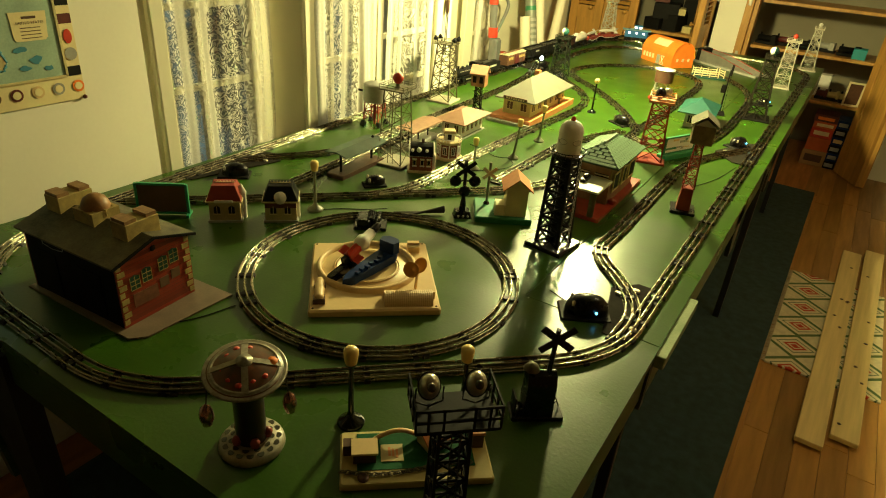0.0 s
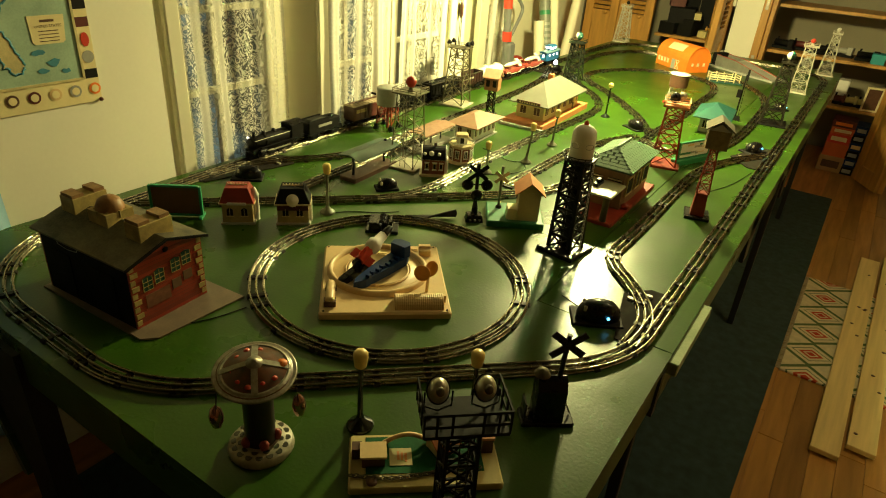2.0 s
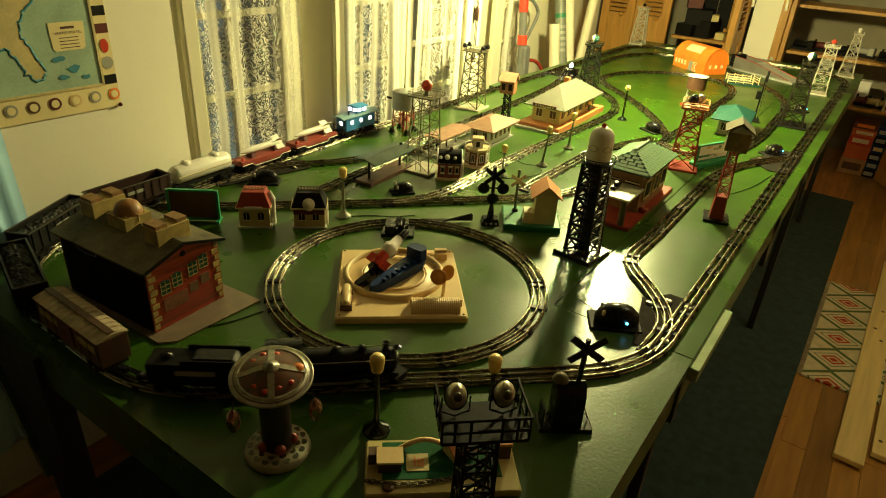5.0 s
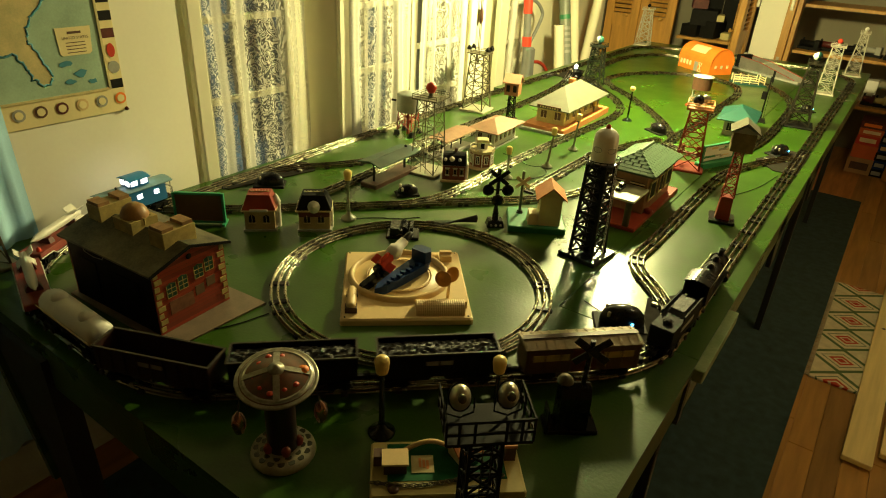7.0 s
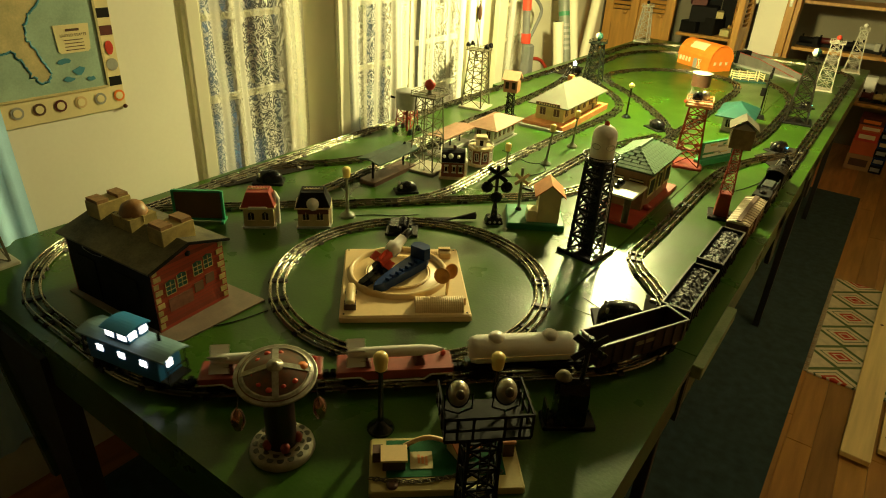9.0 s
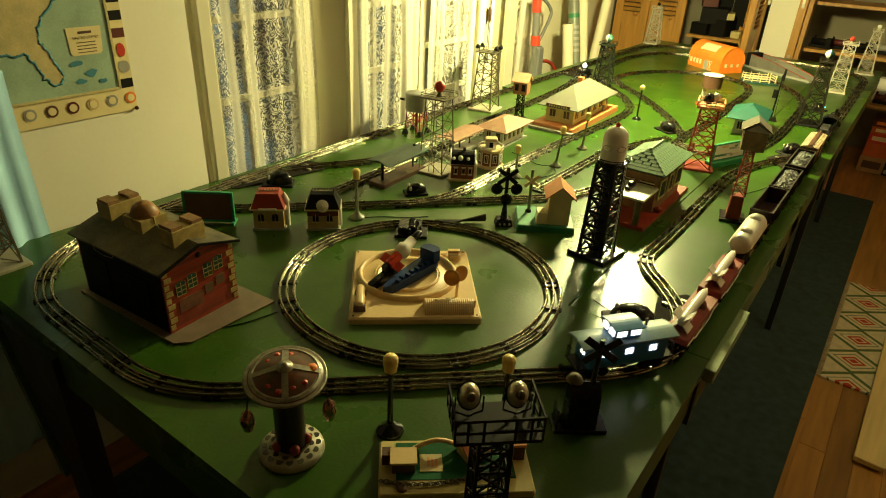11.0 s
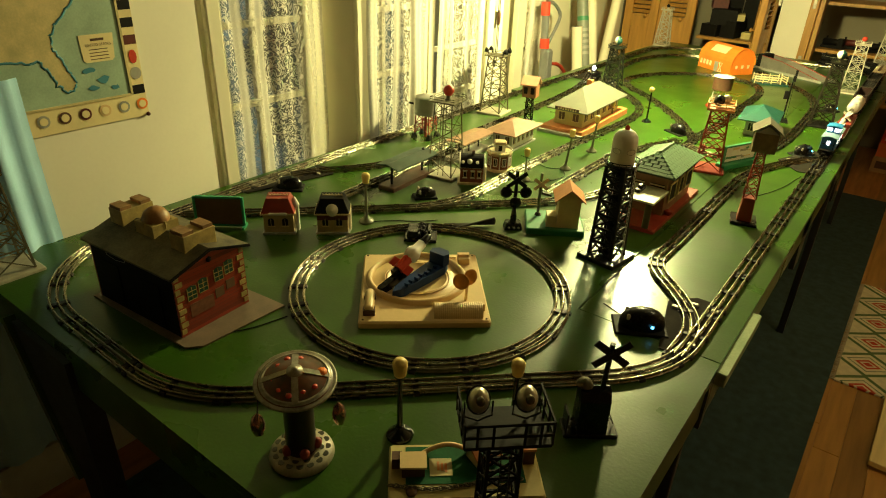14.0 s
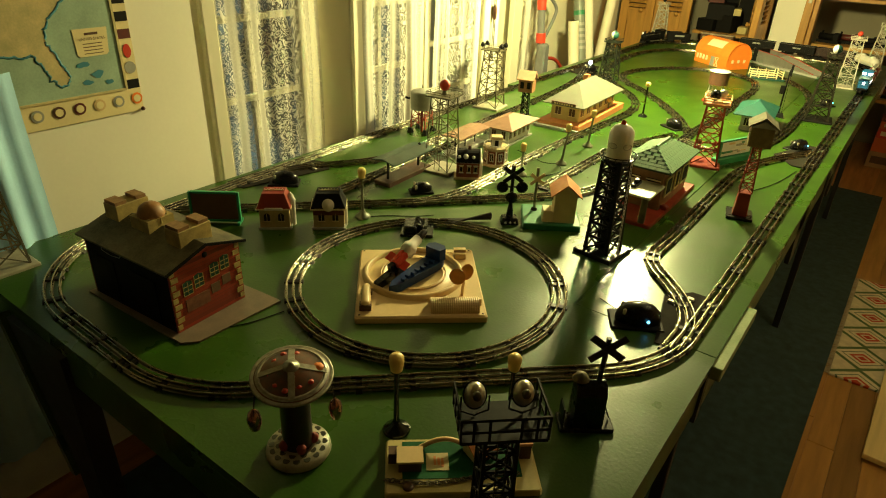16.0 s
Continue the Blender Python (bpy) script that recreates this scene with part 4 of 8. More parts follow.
for k in range(9):
    part("print", Build().box((rnd.uniform(-0.07, 0.07), -0.0024, rnd.uniform(0.030, 0.072)), (rnd.uniform(0.015, 0.05), 0.0008, rnd.uniform(0.003, 0.009))), (M_GREY, M_GREEN, M_TAN)[k % 3], bb, "printed patch")

# power house, printed tin
def brick_print():
    m = mat("printed_brick_tin", (0.30, 0.040, 0.020), 0.45, scale=50, var=0.5)
    t = m.node_tree
    p = t.nodes["Principled BSDF"]
    tc = t.nodes.new("ShaderNodeTexCoord")
    mp = t.nodes.new("ShaderNodeMapping")
    mp.inputs["Rotation"].default_value = (radians(90), 0, radians(90))
    br = t.nodes.new("ShaderNodeTexBrick")
    br.inputs["Scale"].default_value = 60
    br.inputs["Color1"].default_value, br.inputs["Color2"].default_value = (0.36, 0.045, 0.018, 1), (0.19, 0.026, 0.012, 1)
    br.inputs["Mortar"].default_value = (0.14, 0.035, 0.022, 1)
    br.inputs["Mortar Size"].default_value = 0.02
    t.links.new(tc.outputs["Object"], mp.inputs[0])
    t.links.new(mp.outputs[0], br.inputs["Vector"])
    t.links.new(br.outputs[0], p.inputs["Base Color"])
    return m


M_BRICK = brick_print()
M_DARKROOF = mat("stained_dark_roof", (0.17, 0.145, 0.075), 0.5, scale=17, var=0.8, col2=(0.012, 0.011, 0.007))
M_STONE = mat("printed_stone", (0.46, 0.35, 0.12), 0.5, scale=40, var=0.4)
ph = on_table("power_house", -1.222, 0.622, 4, "worn tin power house with brick print and dark roof", "toy building")
part("base", Build().prism([(-0.140, -0.100), (0.190, -0.105), (0.215, -0.080), (0.235, 0.125), (-0.140, 0.120)], 0, 0.004), mat("brown_grey_tin_base", (0.20, 0.145, 0.10), 0.5, scale=20, var=0.3), ph, "brown grey tin base plate")
EW, RD, RB = 0.088, 0.160, 0.128
part("end_wall", Build().side([(-EW, 0.004), (EW, 0.004), (EW, 0.150), (0, 0.172), (-EW, 0.150)], RD - 0.003, RD), M_BRICK, ph, "printed red brick end wall")
part("end_wall", Build().side([(-EW, 0.004), (EW, 0.004), (EW, 0.150), (0, 0.172), (-EW, 0.150)], -RB, -RB + 0.003), M_BRICK, ph)
# unlit side walls: their shade is put into a near-black base colour
M_SIDE = mat("shade_dark_brick", (0.005, 0.004, 0.003), 0.6, scale=30, var=0.4, spec=0.12)
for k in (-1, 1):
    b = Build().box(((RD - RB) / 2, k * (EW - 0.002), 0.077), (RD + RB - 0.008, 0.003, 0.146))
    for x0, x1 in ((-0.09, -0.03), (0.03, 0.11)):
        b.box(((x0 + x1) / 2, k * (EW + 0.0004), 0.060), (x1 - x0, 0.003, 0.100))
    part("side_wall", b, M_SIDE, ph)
rf = part("roof", Build().gable(RD + RB + 0.020, 2 * EW + 0.022, 0.146, 0.030, 0.004), M_DARKROOF, ph, "stained dark grey roof")
rf.location.x = (RD - RB) / 2
part("edge_trim", Build().side([(-EW - 0.011, 0.145), (0, 0.175), (EW + 0.011, 0.145), (EW + 0.011, 0.151), (0, 0.181), (-EW - 0.011, 0.151)], RD + 0.010, RD + 0.013), M_BLACKM, ph)
for x in (-0.098, 0.112):
    c = part("chimney_block", Build().box((x, 0.006, 0.183), (0.046, 0.078, 0.044), bevel=0.001), M_STONE, ph, "cream printed stone stack")
    part("cap", Build().box((x, -0.018, 0.2085), (0.040, 0.026, 0.008)).box((x, 0.030, 0.2085), (0.040, 0.024, 0.008)), mat("rusty_print", (0.34, 0.19, 0.08), 0.5, scale=60, var=0.4), c)
vb = part("vent_block", Build().box((0.0, 0.0, 0.180), (0.062, 0.062, 0.036)), M_STONE, ph, "cream ventilator block")
part("dome", Build().lathe([(0.029, 0), (0.028, 0.008), (0.022, 0.020), (0.012, 0.027), (0.0001, 0.029)], (0.0, 0, 0.198), n=24), mat("rust_brown_dome", (0.34, 0.17, 0.06), 0.45, scale=30, var=0.35), vb, "rust brown domed ventilator")
for k in range(8):
    a = k * math.tau / 8
    part("post", Build().rod((0.030 * math.cos(a), 0.030 * math.sin(a), 0.185), (0.030 * math.cos(a), 0.030 * math.sin(a), 0.200), 0.0025), M_STONE, vb)
for y, z in ((-0.050, 0.096), (-0.022, 0.102), (0.018, 0.110), (0.045, 0.116)):
    w = part("window", Build().side([(y - 0.011, z - 0.016), (y + 0.011, z - 0.016), (y + 0.011, z + 0.012), (y, z + 0.016), (y - 0.011, z + 0.012)], RD, RD + 0.0012), mat("printed_green_window", (0.025, 0.10, 0.07), 0.4, scale=60), ph, "printed arched window")
    fr = Build()
    for yy in (-0.011, 0, 0.011):
        fr.box((RD + 0.0014, y + yy, z - 0.001), (0.0012, 0.0012, 0.028))
    for zz in (-0.016, -0.006, 0.004):
        fr.box((RD + 0.0014, y, z + zz), (0.0012, 0.022, 0.0012))
    part("bars", fr, M_STONE, w)
for y, z in ((0.016, 0.066), (0.045, 0.074)):
    part("window", Build().box((RD + 0.0006, y, z), (0.0012, 0.022, 0.022)), mat("printed_dull_window", (0.16, 0.09, 0.05), 0.45), ph, "faded printed window")
part("doorway_print", Build().box((RD + 0.0006, -0.030, 0.055), (0.0012, 0.058, 0.030)), mat("faded_brown_print", (0.22, 0.085, 0.045), 0.5, scale=60, var=0.4), ph, "faded printed doorway arch")
for y in (-EW + 0.008, EW - 0.008):
    for i in range(9):
        part("quoin", Build().box((RD + 0.0008, y + (0.003 if i % 2 else -0.001) * (1 if y < 0 else -1), 0.016 + i * 0.0155), (0.0016, 0.016 if i % 2 else 0.011, 0.011)), M_STONE, ph)
part("star_plate", Build().lathe([(0.007, 0), (0.007, 0.0008), (0.0001, 0.001)], n=6, m=Matrix.Translation((RD + 0.001, 0.0, 0.152)) @ Matrix.Rotation(radians(90), 4, "Y")), M_BLACKM, ph)
part("broken_edge", Build().tube([(-0.055, -EW - 0.006, 0.150), (-0.05, -EW - 0.007, 0.136), (-0.02, -EW - 0.007, 0.132), (0.012, -EW - 0.007, 0.136), (0.02, -EW - 0.006, 0.149)], 0.0008, n=4), M_GREY, ph, "torn tin edge")


# ---- launch pad ----
lp = on_table("missile_launch_pad", -0.803, 1.020, 41, "cream plastic missile launch pad with blue launcher", "toy launch pad")
part("base", Build().box((0, 0, 0.008), (0.290, 0.315, 0.016), bevel=0.004), M_TAN, lp)
part("turntable_ring", Build().lathe([(0.108, 0.014), (0.110, 0.026), (0.116, 0.028), (0.120, 0.024), (0.124, 0.015)], (-0.012, 0.030, 0), n=56), M_TAN, lp, "raised cream ring")
part("turntable", Build().lathe([(0.0001, 0.0185), (0.070, 0.0185), (0.071, 0.0205), (0.074, 0.0205), (0.075, 0.0170), (0.108, 0.0165)], (-0.012, 0.030, 0), n=56), M_TAN, lp)
launcher = part("launcher", Build().prism([(-0.016, -0.080), (0.0, -0.106), (0.020, -0.075), (0.030, 0.02), (0.034, 0.085), (0.022, 0.108), (-0.022, 0.108), (-0.034, 0.085), (-0.030, 0.02)], 0.019, 0.040), M_BLUE, lp, "dark blue plastic launcher hull")
LM = pose(-0.010, 0.004, 0, 0, 0, -40)
launcher.matrix_basis = LM @ Matrix.Diagonal((0.70, 0.90, 1, 1))
part("blast_shield", Build().prism([(-0.030, 0.078), (0.030, 0.078), (0.036, 0.098), (0.020, 0.112), (-0.020, 0.112), (-0.036, 0.098)], 0.040, 0.070), M_BLUE, launcher)
b = Build()
for i in range(7):
    b.box((0.015 - 0.004 * (i % 2), -0.060 + i * 0.020, 0.043), (0.016, 0.010, 0.008))
part("deck_detail", b, M_BLUE, launcher)
LPI = pose(-0.803, 1.030, T, 0, 0, 41).inverted()
rm = LPI @ pose(-0.851, 0.996, 0.815, -67, 0, -2)
bm_ = LPI @ pose(-0.852, 0.990, 0.778, 12, 0, -2)
part("boom", Build().box((0, -0.004, 0.012), (0.018, 0.100, 0.024), m=bm_, bevel=0.003).box((0, 0.022, 0.032), (0.012, 0.050, 0.020), m=bm_), M_BLACK, lp, "black launching boom")
part("ring_line", Build().tube([(-0.012 + 0.078 * math.cos(k * math.tau / 48), 0.030 + 0.078 * math.sin(k * math.tau / 48), 0.0195) for k in range(48)], 0.0016, n=6, closed=True), M_TAN, lp)
rk = part("rocket", Build().lathe([(0.0125, 0.0), (0.0125, 0.045)], n=18, m=rm), M_REDB, lp, "red white and black rocket")
part("midsection", Build().lathe([(0.0125, 0.036), (0.0200, 0.046), (0.0200, 0.062), (0.0140, 0.070), (0.0125, 0.094)], n=6, m=rm), M_WHITE, rk, "white rocket section")
part("nose", Build().lathe([(0.0095, 0.082), (0.0095, 0.112), (0.0070, 0.122), (0.0001, 0.128)], n=16, m=rm), M_BLACK, rk, "black rocket nose")
b = Build()
for a in range(4):
    b.side([(-0.001, 0.010), (0.001, 0.010), (0.001, 0.030), (-0.001, 0.026)], 0.0, 0.024, rm @ Matrix.Rotation(radians(90 * a + 20), 4, "Z") @ Matrix.Rotation(radians(90), 4, "X") @ Matrix.Rotation(radians(90), 4, "Z"))
part("fins", b, M_REDB, rk)
n = 12
pr = [(0.024 * math.cos(math.pi * i / n), 0.016 + 0.024 * math.sin(math.pi * i / n)) for i in range(n + 1)]
hut = Build()
K = 46
vs = [(0.020 + 0.108 * i / K, -0.122 + y * (1.015 if i % 2 else 0.99), 0.016 + (z - 0.016) * (1.015 if i % 2 else 0.99)) for i in range(K + 1) for y, z in pr]
hut.add(vs, [(i * (n + 1) + j, (i + 1) * (n + 1) + j, (i + 1) * (n + 1) + j + 1, i * (n + 1) + j + 1) for i in range(K) for j in range(n)])
hut.add(vs[:n + 1], [tuple(range(n + 1))]).add(vs[-n - 1:], [tuple(range(n, -1, -1))])
part("ribbed_hut", hut, M_TAN, lp, "ribbed cream half-round hut")
part("hut_end_cap", Build().box((0.132, -0.112, 0.026), (0.006, 0.012, 0.018)), M_TAN, lp)
part("tank", Build().lathe([(0.0001, -0.042), (0.009, -0.040), (0.011, -0.034), (0.011, 0.034), (0.009, 0.040), (0.0001, 0.042)], n=16, m=Matrix.Translation((-0.122, -0.088, 0.027)) @ Matrix.Rotation(radians(90), 4, "X")), M_TAN, lp, "small cream tank")
part("tank_stand", Build().box((-0.122, -0.122, 0.022), (0.026, 0.020, 0.014)), M_BROWN, lp)
part("tank_stand", Build().box((-0.122, -0.060, 0.020), (0.026, 0.012, 0.010)), M_BROWN, lp)
part("radar_mast", Build().rod((0.096, -0.070, 0.016), (0.098, -0.072, 0.060), 0.0036, n=10), M_TAN, lp)
for x, y, a in ((0.084, -0.078, -20), (0.102, -0.058, 30)):
    m = Matrix.Translation((x, y, 0.072)) @ Matrix.Rotation(radians(a), 4, "Z") @ Matrix.Rotation(radians(78), 4, "X")
    part("radar_dish", Build().lathe([(0.0001, 0), (0.012, 0.002), (0.019, 0.006), (0.0185, 0.007), (0.011, 0.0035), (0.0001, 0.0015)], n=22, m=m), mat("orange_plastic", (0.62, 0.26, 0.04), 0.4, scale=20, var=0.12), lp, "orange radar dish")
part("control_box", Build().box((0.108, 0.112, 0.024), (0.030, 0.026, 0.016), bevel=0.002).box((0.108, 0.118, 0.034), (0.030, 0.012, 0.008)), M_TAN, lp)
b = Build()
for i in range(3):
    b.box((0.062, 0.136 - i * 0.006, 0.0165), (0.060, 0.0016, 0.0020))
part("moulded_lines", b, M_TAN, lp)
for x in (-0.135, 0.135):
    for y in (-0.147, 0.147):
        part("screw", Build().lathe([(0.0025, 0.016), (0.0020, 0.0172), (0.0001, 0.0175)], (x, y, 0), n=8), M_BLACKM, lp)

# ---- aeroplane carousel ----
def printed(name, a, bcol, scale):
    return mat(name, a, 0.30, scale=scale, var=0.3, col2=bcol, bump=0.03, grain=80)


ca = on_table("carousel", -0.628, 0.488, 20, "tinplate carousel with a printed canopy and hanging cars", "toy carousel")
part("base", Build().lathe([(0.062, 0), (0.064, 0.003), (0.062, 0.010), (0.058, 0.014), (0.020, 0.018), (0.0001, 0.018)], n=40), mat("olive_white_print", (0.40, 0.37, 0.26), 0.4, scale=60, var=0.3), ca, "white spotted tin base")
rnd = random.Random(3)
for ring, cnt in ((0.050, 16), (0.037, 11)):
    for k in range(cnt):
        a = k * math.tau / cnt + ring * 40
        part("spot", Build().lathe([(0.0001, 0.0004), (0.0070, 0.0003), (0.0072, -0.001)], (ring * math.cos(a), ring * math.sin(a), 0.0148 + (0.05 - ring) * 0.09), n=9, smooth=False), mat("dark_olive_print", (0.05, 0.05, 0.03), 0.35) if k == 0 and ring > 0.04 else bpy.data.materials["dark_olive_print"], ca, "printed dark spot")
part("drum", Build().lathe([(0.030, 0.016), (0.029, 0.022), (0.029, 0.140), (0.034, 0.150)], n=32), printed("dark_printed_drum", (0.008, 0.006, 0.006), (0.04, 0.010, 0.008), 30), ca, "dark printed tin drum")
for k in range(5):
    a = k * math.tau / 5 + 0.4
    part("printed_bush", Build().lathe([(0.008, 0), (0.010, 0.008), (0.006, 0.014), (0.0001, 0.016)], (0.031 * math.cos(a), 0.031 * math.sin(a), 0.018), n=10), M_PINK, ca, "red and white printed trim")
cano = part("canopy", Build().lathe([(0.062, 0.152), (0.070, 0.150), (0.0715, 0.155), (0.068, 0.160), (0.060, 0.162), (0.035, 0.1725), (0.014, 0.181), (0.0001, 0.183)], n=48), printed("dark_red_printed_canopy", (0.17, 0.045, 0.014), (0.034, 0.032, 0.018), 38), ca, "dark red printed canopy")
rim_ = part("rim", Build().lathe([(0.0595, 0.1630), (0.061, 0.1642), (0.0625, 0.1625), (0.070, 0.1585), (0.0735, 0.1590), (0.0760, 0.1580), (0.0765, 0.1555), (0.073, 0.152), (0.062, 0.150)], n=48), mat("worn_white_tin", (0.36, 0.33, 0.25), 0.3, 0.4, scale=60, var=0.5), ca, "worn whitish rim")
for k in range(4):
    m = Matrix.Rotation(radians(90 * k + 28), 4, "Z")
    b = Build()
    b.add([m @ Vector(p) for p in ((0.012, -0.006, 0.1832), (0.064, -0.006, 0.1622), (0.064, 0.006, 0.1622), (0.012, 0.006, 0.1832), (0.012, -0.006, 0.1810), (0.064, -0.006, 0.1600), (0.064, 0.006, 0.1600), (0.012, 0.006, 0.1810))], [(0, 1, 2, 3), (7, 6, 5, 4), (0, 4, 5, 1), (1, 5, 6, 2), (2, 6, 7, 3), (3, 7, 4, 0)])
    part("spoke", b, bpy.data.materials["worn_white_tin"], cano, "pale radial band")
part("hub", Build().lathe([(0.016, 0.1800), (0.0145, 0.1850), (0.006, 0.187), (0.005, 0.190), (0.0001, 0.191)], n=24), bpy.data.materials["worn_white_tin"], cano, "pale hub")
part("printed_patch", Build().lathe([(0.0001, 0.0012), (0.010, -0.001), (0.011, -0.003)], (0.040, 0.028, 0.1700), n=8), M_ORANGE, cano, "orange printed patch")
for px_, py_ in ((-0.010, -0.040), (0.030, -0.028), (-0.040, 0.010), (-0.012, 0.042), (0.012, -0.046), (-0.030, -0.024), (0.044, -0.010), (-0.034, 0.032)):
    part("printed_patch", Build().lathe([(0.0001, 0.0006), (0.006, -0.001), (0.0065, -0.003)], (px_, py_, 0.1700), n=7), M_REDB, cano, "red printed patch")
TILT = Matrix.Translation((0, 0, 0.150)) @ Matrix.Rotation(radians(7), 4, Vector((0.843, 0.534, 0))) @ Matrix.Diagonal((1, 1, 0.75, 1)) @ Matrix.Translation((0, 0, -0.150))
cano.matrix_basis = TILT
rim_.matrix_basis = TILT
ca.scale = (0.83, 0.83, 1.0)
M_CHROME = mat("red_chrome_tin", (0.66, 0.40, 0.33), 0.10, 0.9, scale=60, var=0.5, bump=0)
for a in (radians(28), radians(122), radians(214)):
    cx, cy = 0.076 * math.cos(a), 0.076 * math.sin(a)
    m = Matrix.Translation((cx, cy, 0.078)) @ Matrix.Rotation(a + math.pi / 2, 4, "Z") @ Matrix.Rotation(radians(90), 4, "Y")
    part("gondola", Build().lathe([(0.0001, -0.024), (0.009, -0.019), (0.0135, -0.006), (0.014, 0.004), (0.010, 0.016), (0.0001, 0.024)], n=16, m=Matrix.Translation((cx, cy, 0.078)) @ Matrix.Rotation(a, 4, "Z"), squash=0.8), M_CHROME, ca, "shiny red and silver hanging car")
    b = Build()
    for d in (-0.010, 0.010):
        b.rod((cx + d * math.sin(a), cy - d * math.cos(a), 0.092), (0.066 * math.cos(a) + d * math.sin(a), 0.066 * math.sin(a) - d * math.cos(a), 0.152), 0.0007, n=4)
    part("hanger_wires", b, M_BLACKM, ca)

# ---- small board of puzzle-like scenery near the table corner ----
M_PRINTG = mat("dark_green_print", (0.016, 0.115, 0.045), 0.6, scale=30, var=0.3, spec=0.1)
M_YELLOW_DIM = mat("faded_cream_print", (0.50, 0.42, 0.20), 0.5, scale=30, var=0.2)
pb = on_table("play_board", -0.396, 0.622, 40.4, "cream tin play board with small houses and a chain", "toy board")
part("board", Build().box((0, -0.002, 0.006), (0.242, 0.112, 0.012), bevel=0.003), mat("yellow_cream_tin_board", (0.62, 0.52, 0.22), 0.45, scale=25, var=0.15), pb)
part("painted_ground", Build().box((0.0, 0.008, 0.0122), (0.188, 0.078, 0.002)), M_PRINTG, pb, "dark green printed ground")
part("plaza", Build().box((-0.038, 0.002, 0.0138), (0.036, 0.036, 0.001)), M_YELLOW_DIM, pb, "cream printed square")
part("printed_mark", Build().box((-0.042, 0.004, 0.0145), (0.004, 0.018, 0.001)).box((-0.036, 0.002, 0.0145), (0.004, 0.016, 0.001)).box((-0.030, 0.000, 0.0145), (0.004, 0.018, 0.001)), M_TERRA, pb, "faded orange printed mark")
part("arch", Build().tube([(-0.065 + 0.08 * k / 12, 0.034, 0.013 + 0.018 * math.sin(math.pi * k / 12)) for k in range(13)], 0.004, n=6), M_TAN, pb, "orange arched bridge")
part("house", Build().box((-0.082, -0.002, 0.022), (0.036, 0.030, 0.020)), M_BROWN, pb, "small house")
part("house_roof", Build().box((-0.082, -0.002, 0.0335), (0.042, 0.034, 0.004)), M_TAN, pb, "flat orange roof")
part("house", Build().box((-0.108, 0.010, 0.022), (0.016, 0.018, 0.022)), M_BROWN, pb, "small brown block")
g = part("house_roof", Build().gable(0.046, 0.050, 0.026, 0.016), M_TERRA, pb, "orange pitched roof")
g.matrix_basis = pose(0.030, 0.018, 0, 0, 0, 30)
part("house", Build().box((0.030, 0.018, 0.020), (0.036, 0.038, 0.020), rz=0.5), M_CREAM, pb, "small cream house")
part("house", Build().box((0.104, 0.016, 0.026), (0.018, 0.020, 0.030)), M_BROWN, pb, "small brown house")
part("house_roof", Build().box((0.104, 0.016, 0.043), (0.021, 0.023, 0.005)), M_TERRA, pb, "flat red roof")
ch = Build()
for k in range(30):
    u = k / 29
    x, y = -0.116 + 0.200 * u, -0.034 - 0.008 * math.sin(u * 5)
    ch.tube([(x + 0.0060 * math.cos(a * math.tau / 8), y + 0.0038 * math.sin(a * math.tau / 8) * (k % 2), 0.0155 + 0.0024 * math.sin(a * math.tau / 8) * (1 - k % 2)) for a in range(8)], 0.0013, n=4, closed=True)
part("chain", ch, M_BRONZE, pb, "tarnished thin chain")
part("gear", Build().lathe([(0.003, 0.012), (0.009, 0.012), (0.009, 0.016), (0.003, 0.016)], (-0.085, -0.046, 0), n=12), M_BROWN, pb, "small round brass wheel")

# ---- stations and houses ----
def hip_house(name, x, y, rz, sx, sy, h, rh, walls, roof, label, over=0.018, base=None, base_label="", base_z=0.012, ridge=0.4, wins=(3, 2), bx=0.03, by=0.02, winmat=None):
    th = on_table(name, x, y, rz, label, "toy building")
    z = 0.0
    if base:
        part("platform", Build().box((0, 0, base_z / 2), (sx + 2 * bx, sy + 2 * by, base_z), bevel=0.002), base, th, base_label)
        z = base_z
    part("wall_shell", Build().wallbox(sx, sy, z, h), walls, th)
    part("roof", Build().hip(sx + 2 * over, sy + 2 * over, h, rh, sx * ridge), roof, th, "hipped roof")
    wm = winmat or M_BROWN
    zz = z + (h - z) * 0.55
    for k in (-1, 1):
        for i in range(wins[0]):
            xx = -sx / 2 + sx * (i + 0.5) / wins[0]
            w = part("window", Build().box((xx, k * (sy / 2 + 0.0006), zz), (sx / wins[0] * 0.42, 0.0016, (h - z) * 0.48)), wm, th, "dark window")
            part("frame", Build().box((xx, k * (sy / 2 + 0.0014), zz), (0.0016, 0.0016, (h - z) * 0.48)).box((xx, k * (sy / 2 + 0.0012), zz - (h - z) * 0.25), (sx / wins[0] * 0.5, 0.003, 0.002)), M_CREAM, w)
        for i in range(wins[1]):
            yy = -sy / 2 + sy * (i + 0.5) / wins[1]
            w = part("window", Build().box((k * (sx / 2 + 0.0006), yy, zz), (0.0016, sy / wins[1] * 0.40, (h - z) * 0.48)), wm, th, "dark window")
            part("frame", Build().box((k * (sx / 2 + 0.0014), yy, zz), (0.0016, 0.0016, (h - z) * 0.48)).box((k * (sx / 2 + 0.0012), yy, zz - (h - z) * 0.25), (0.003, sy / wins[1] * 0.5, 0.002)), M_CREAM, w)
    return th


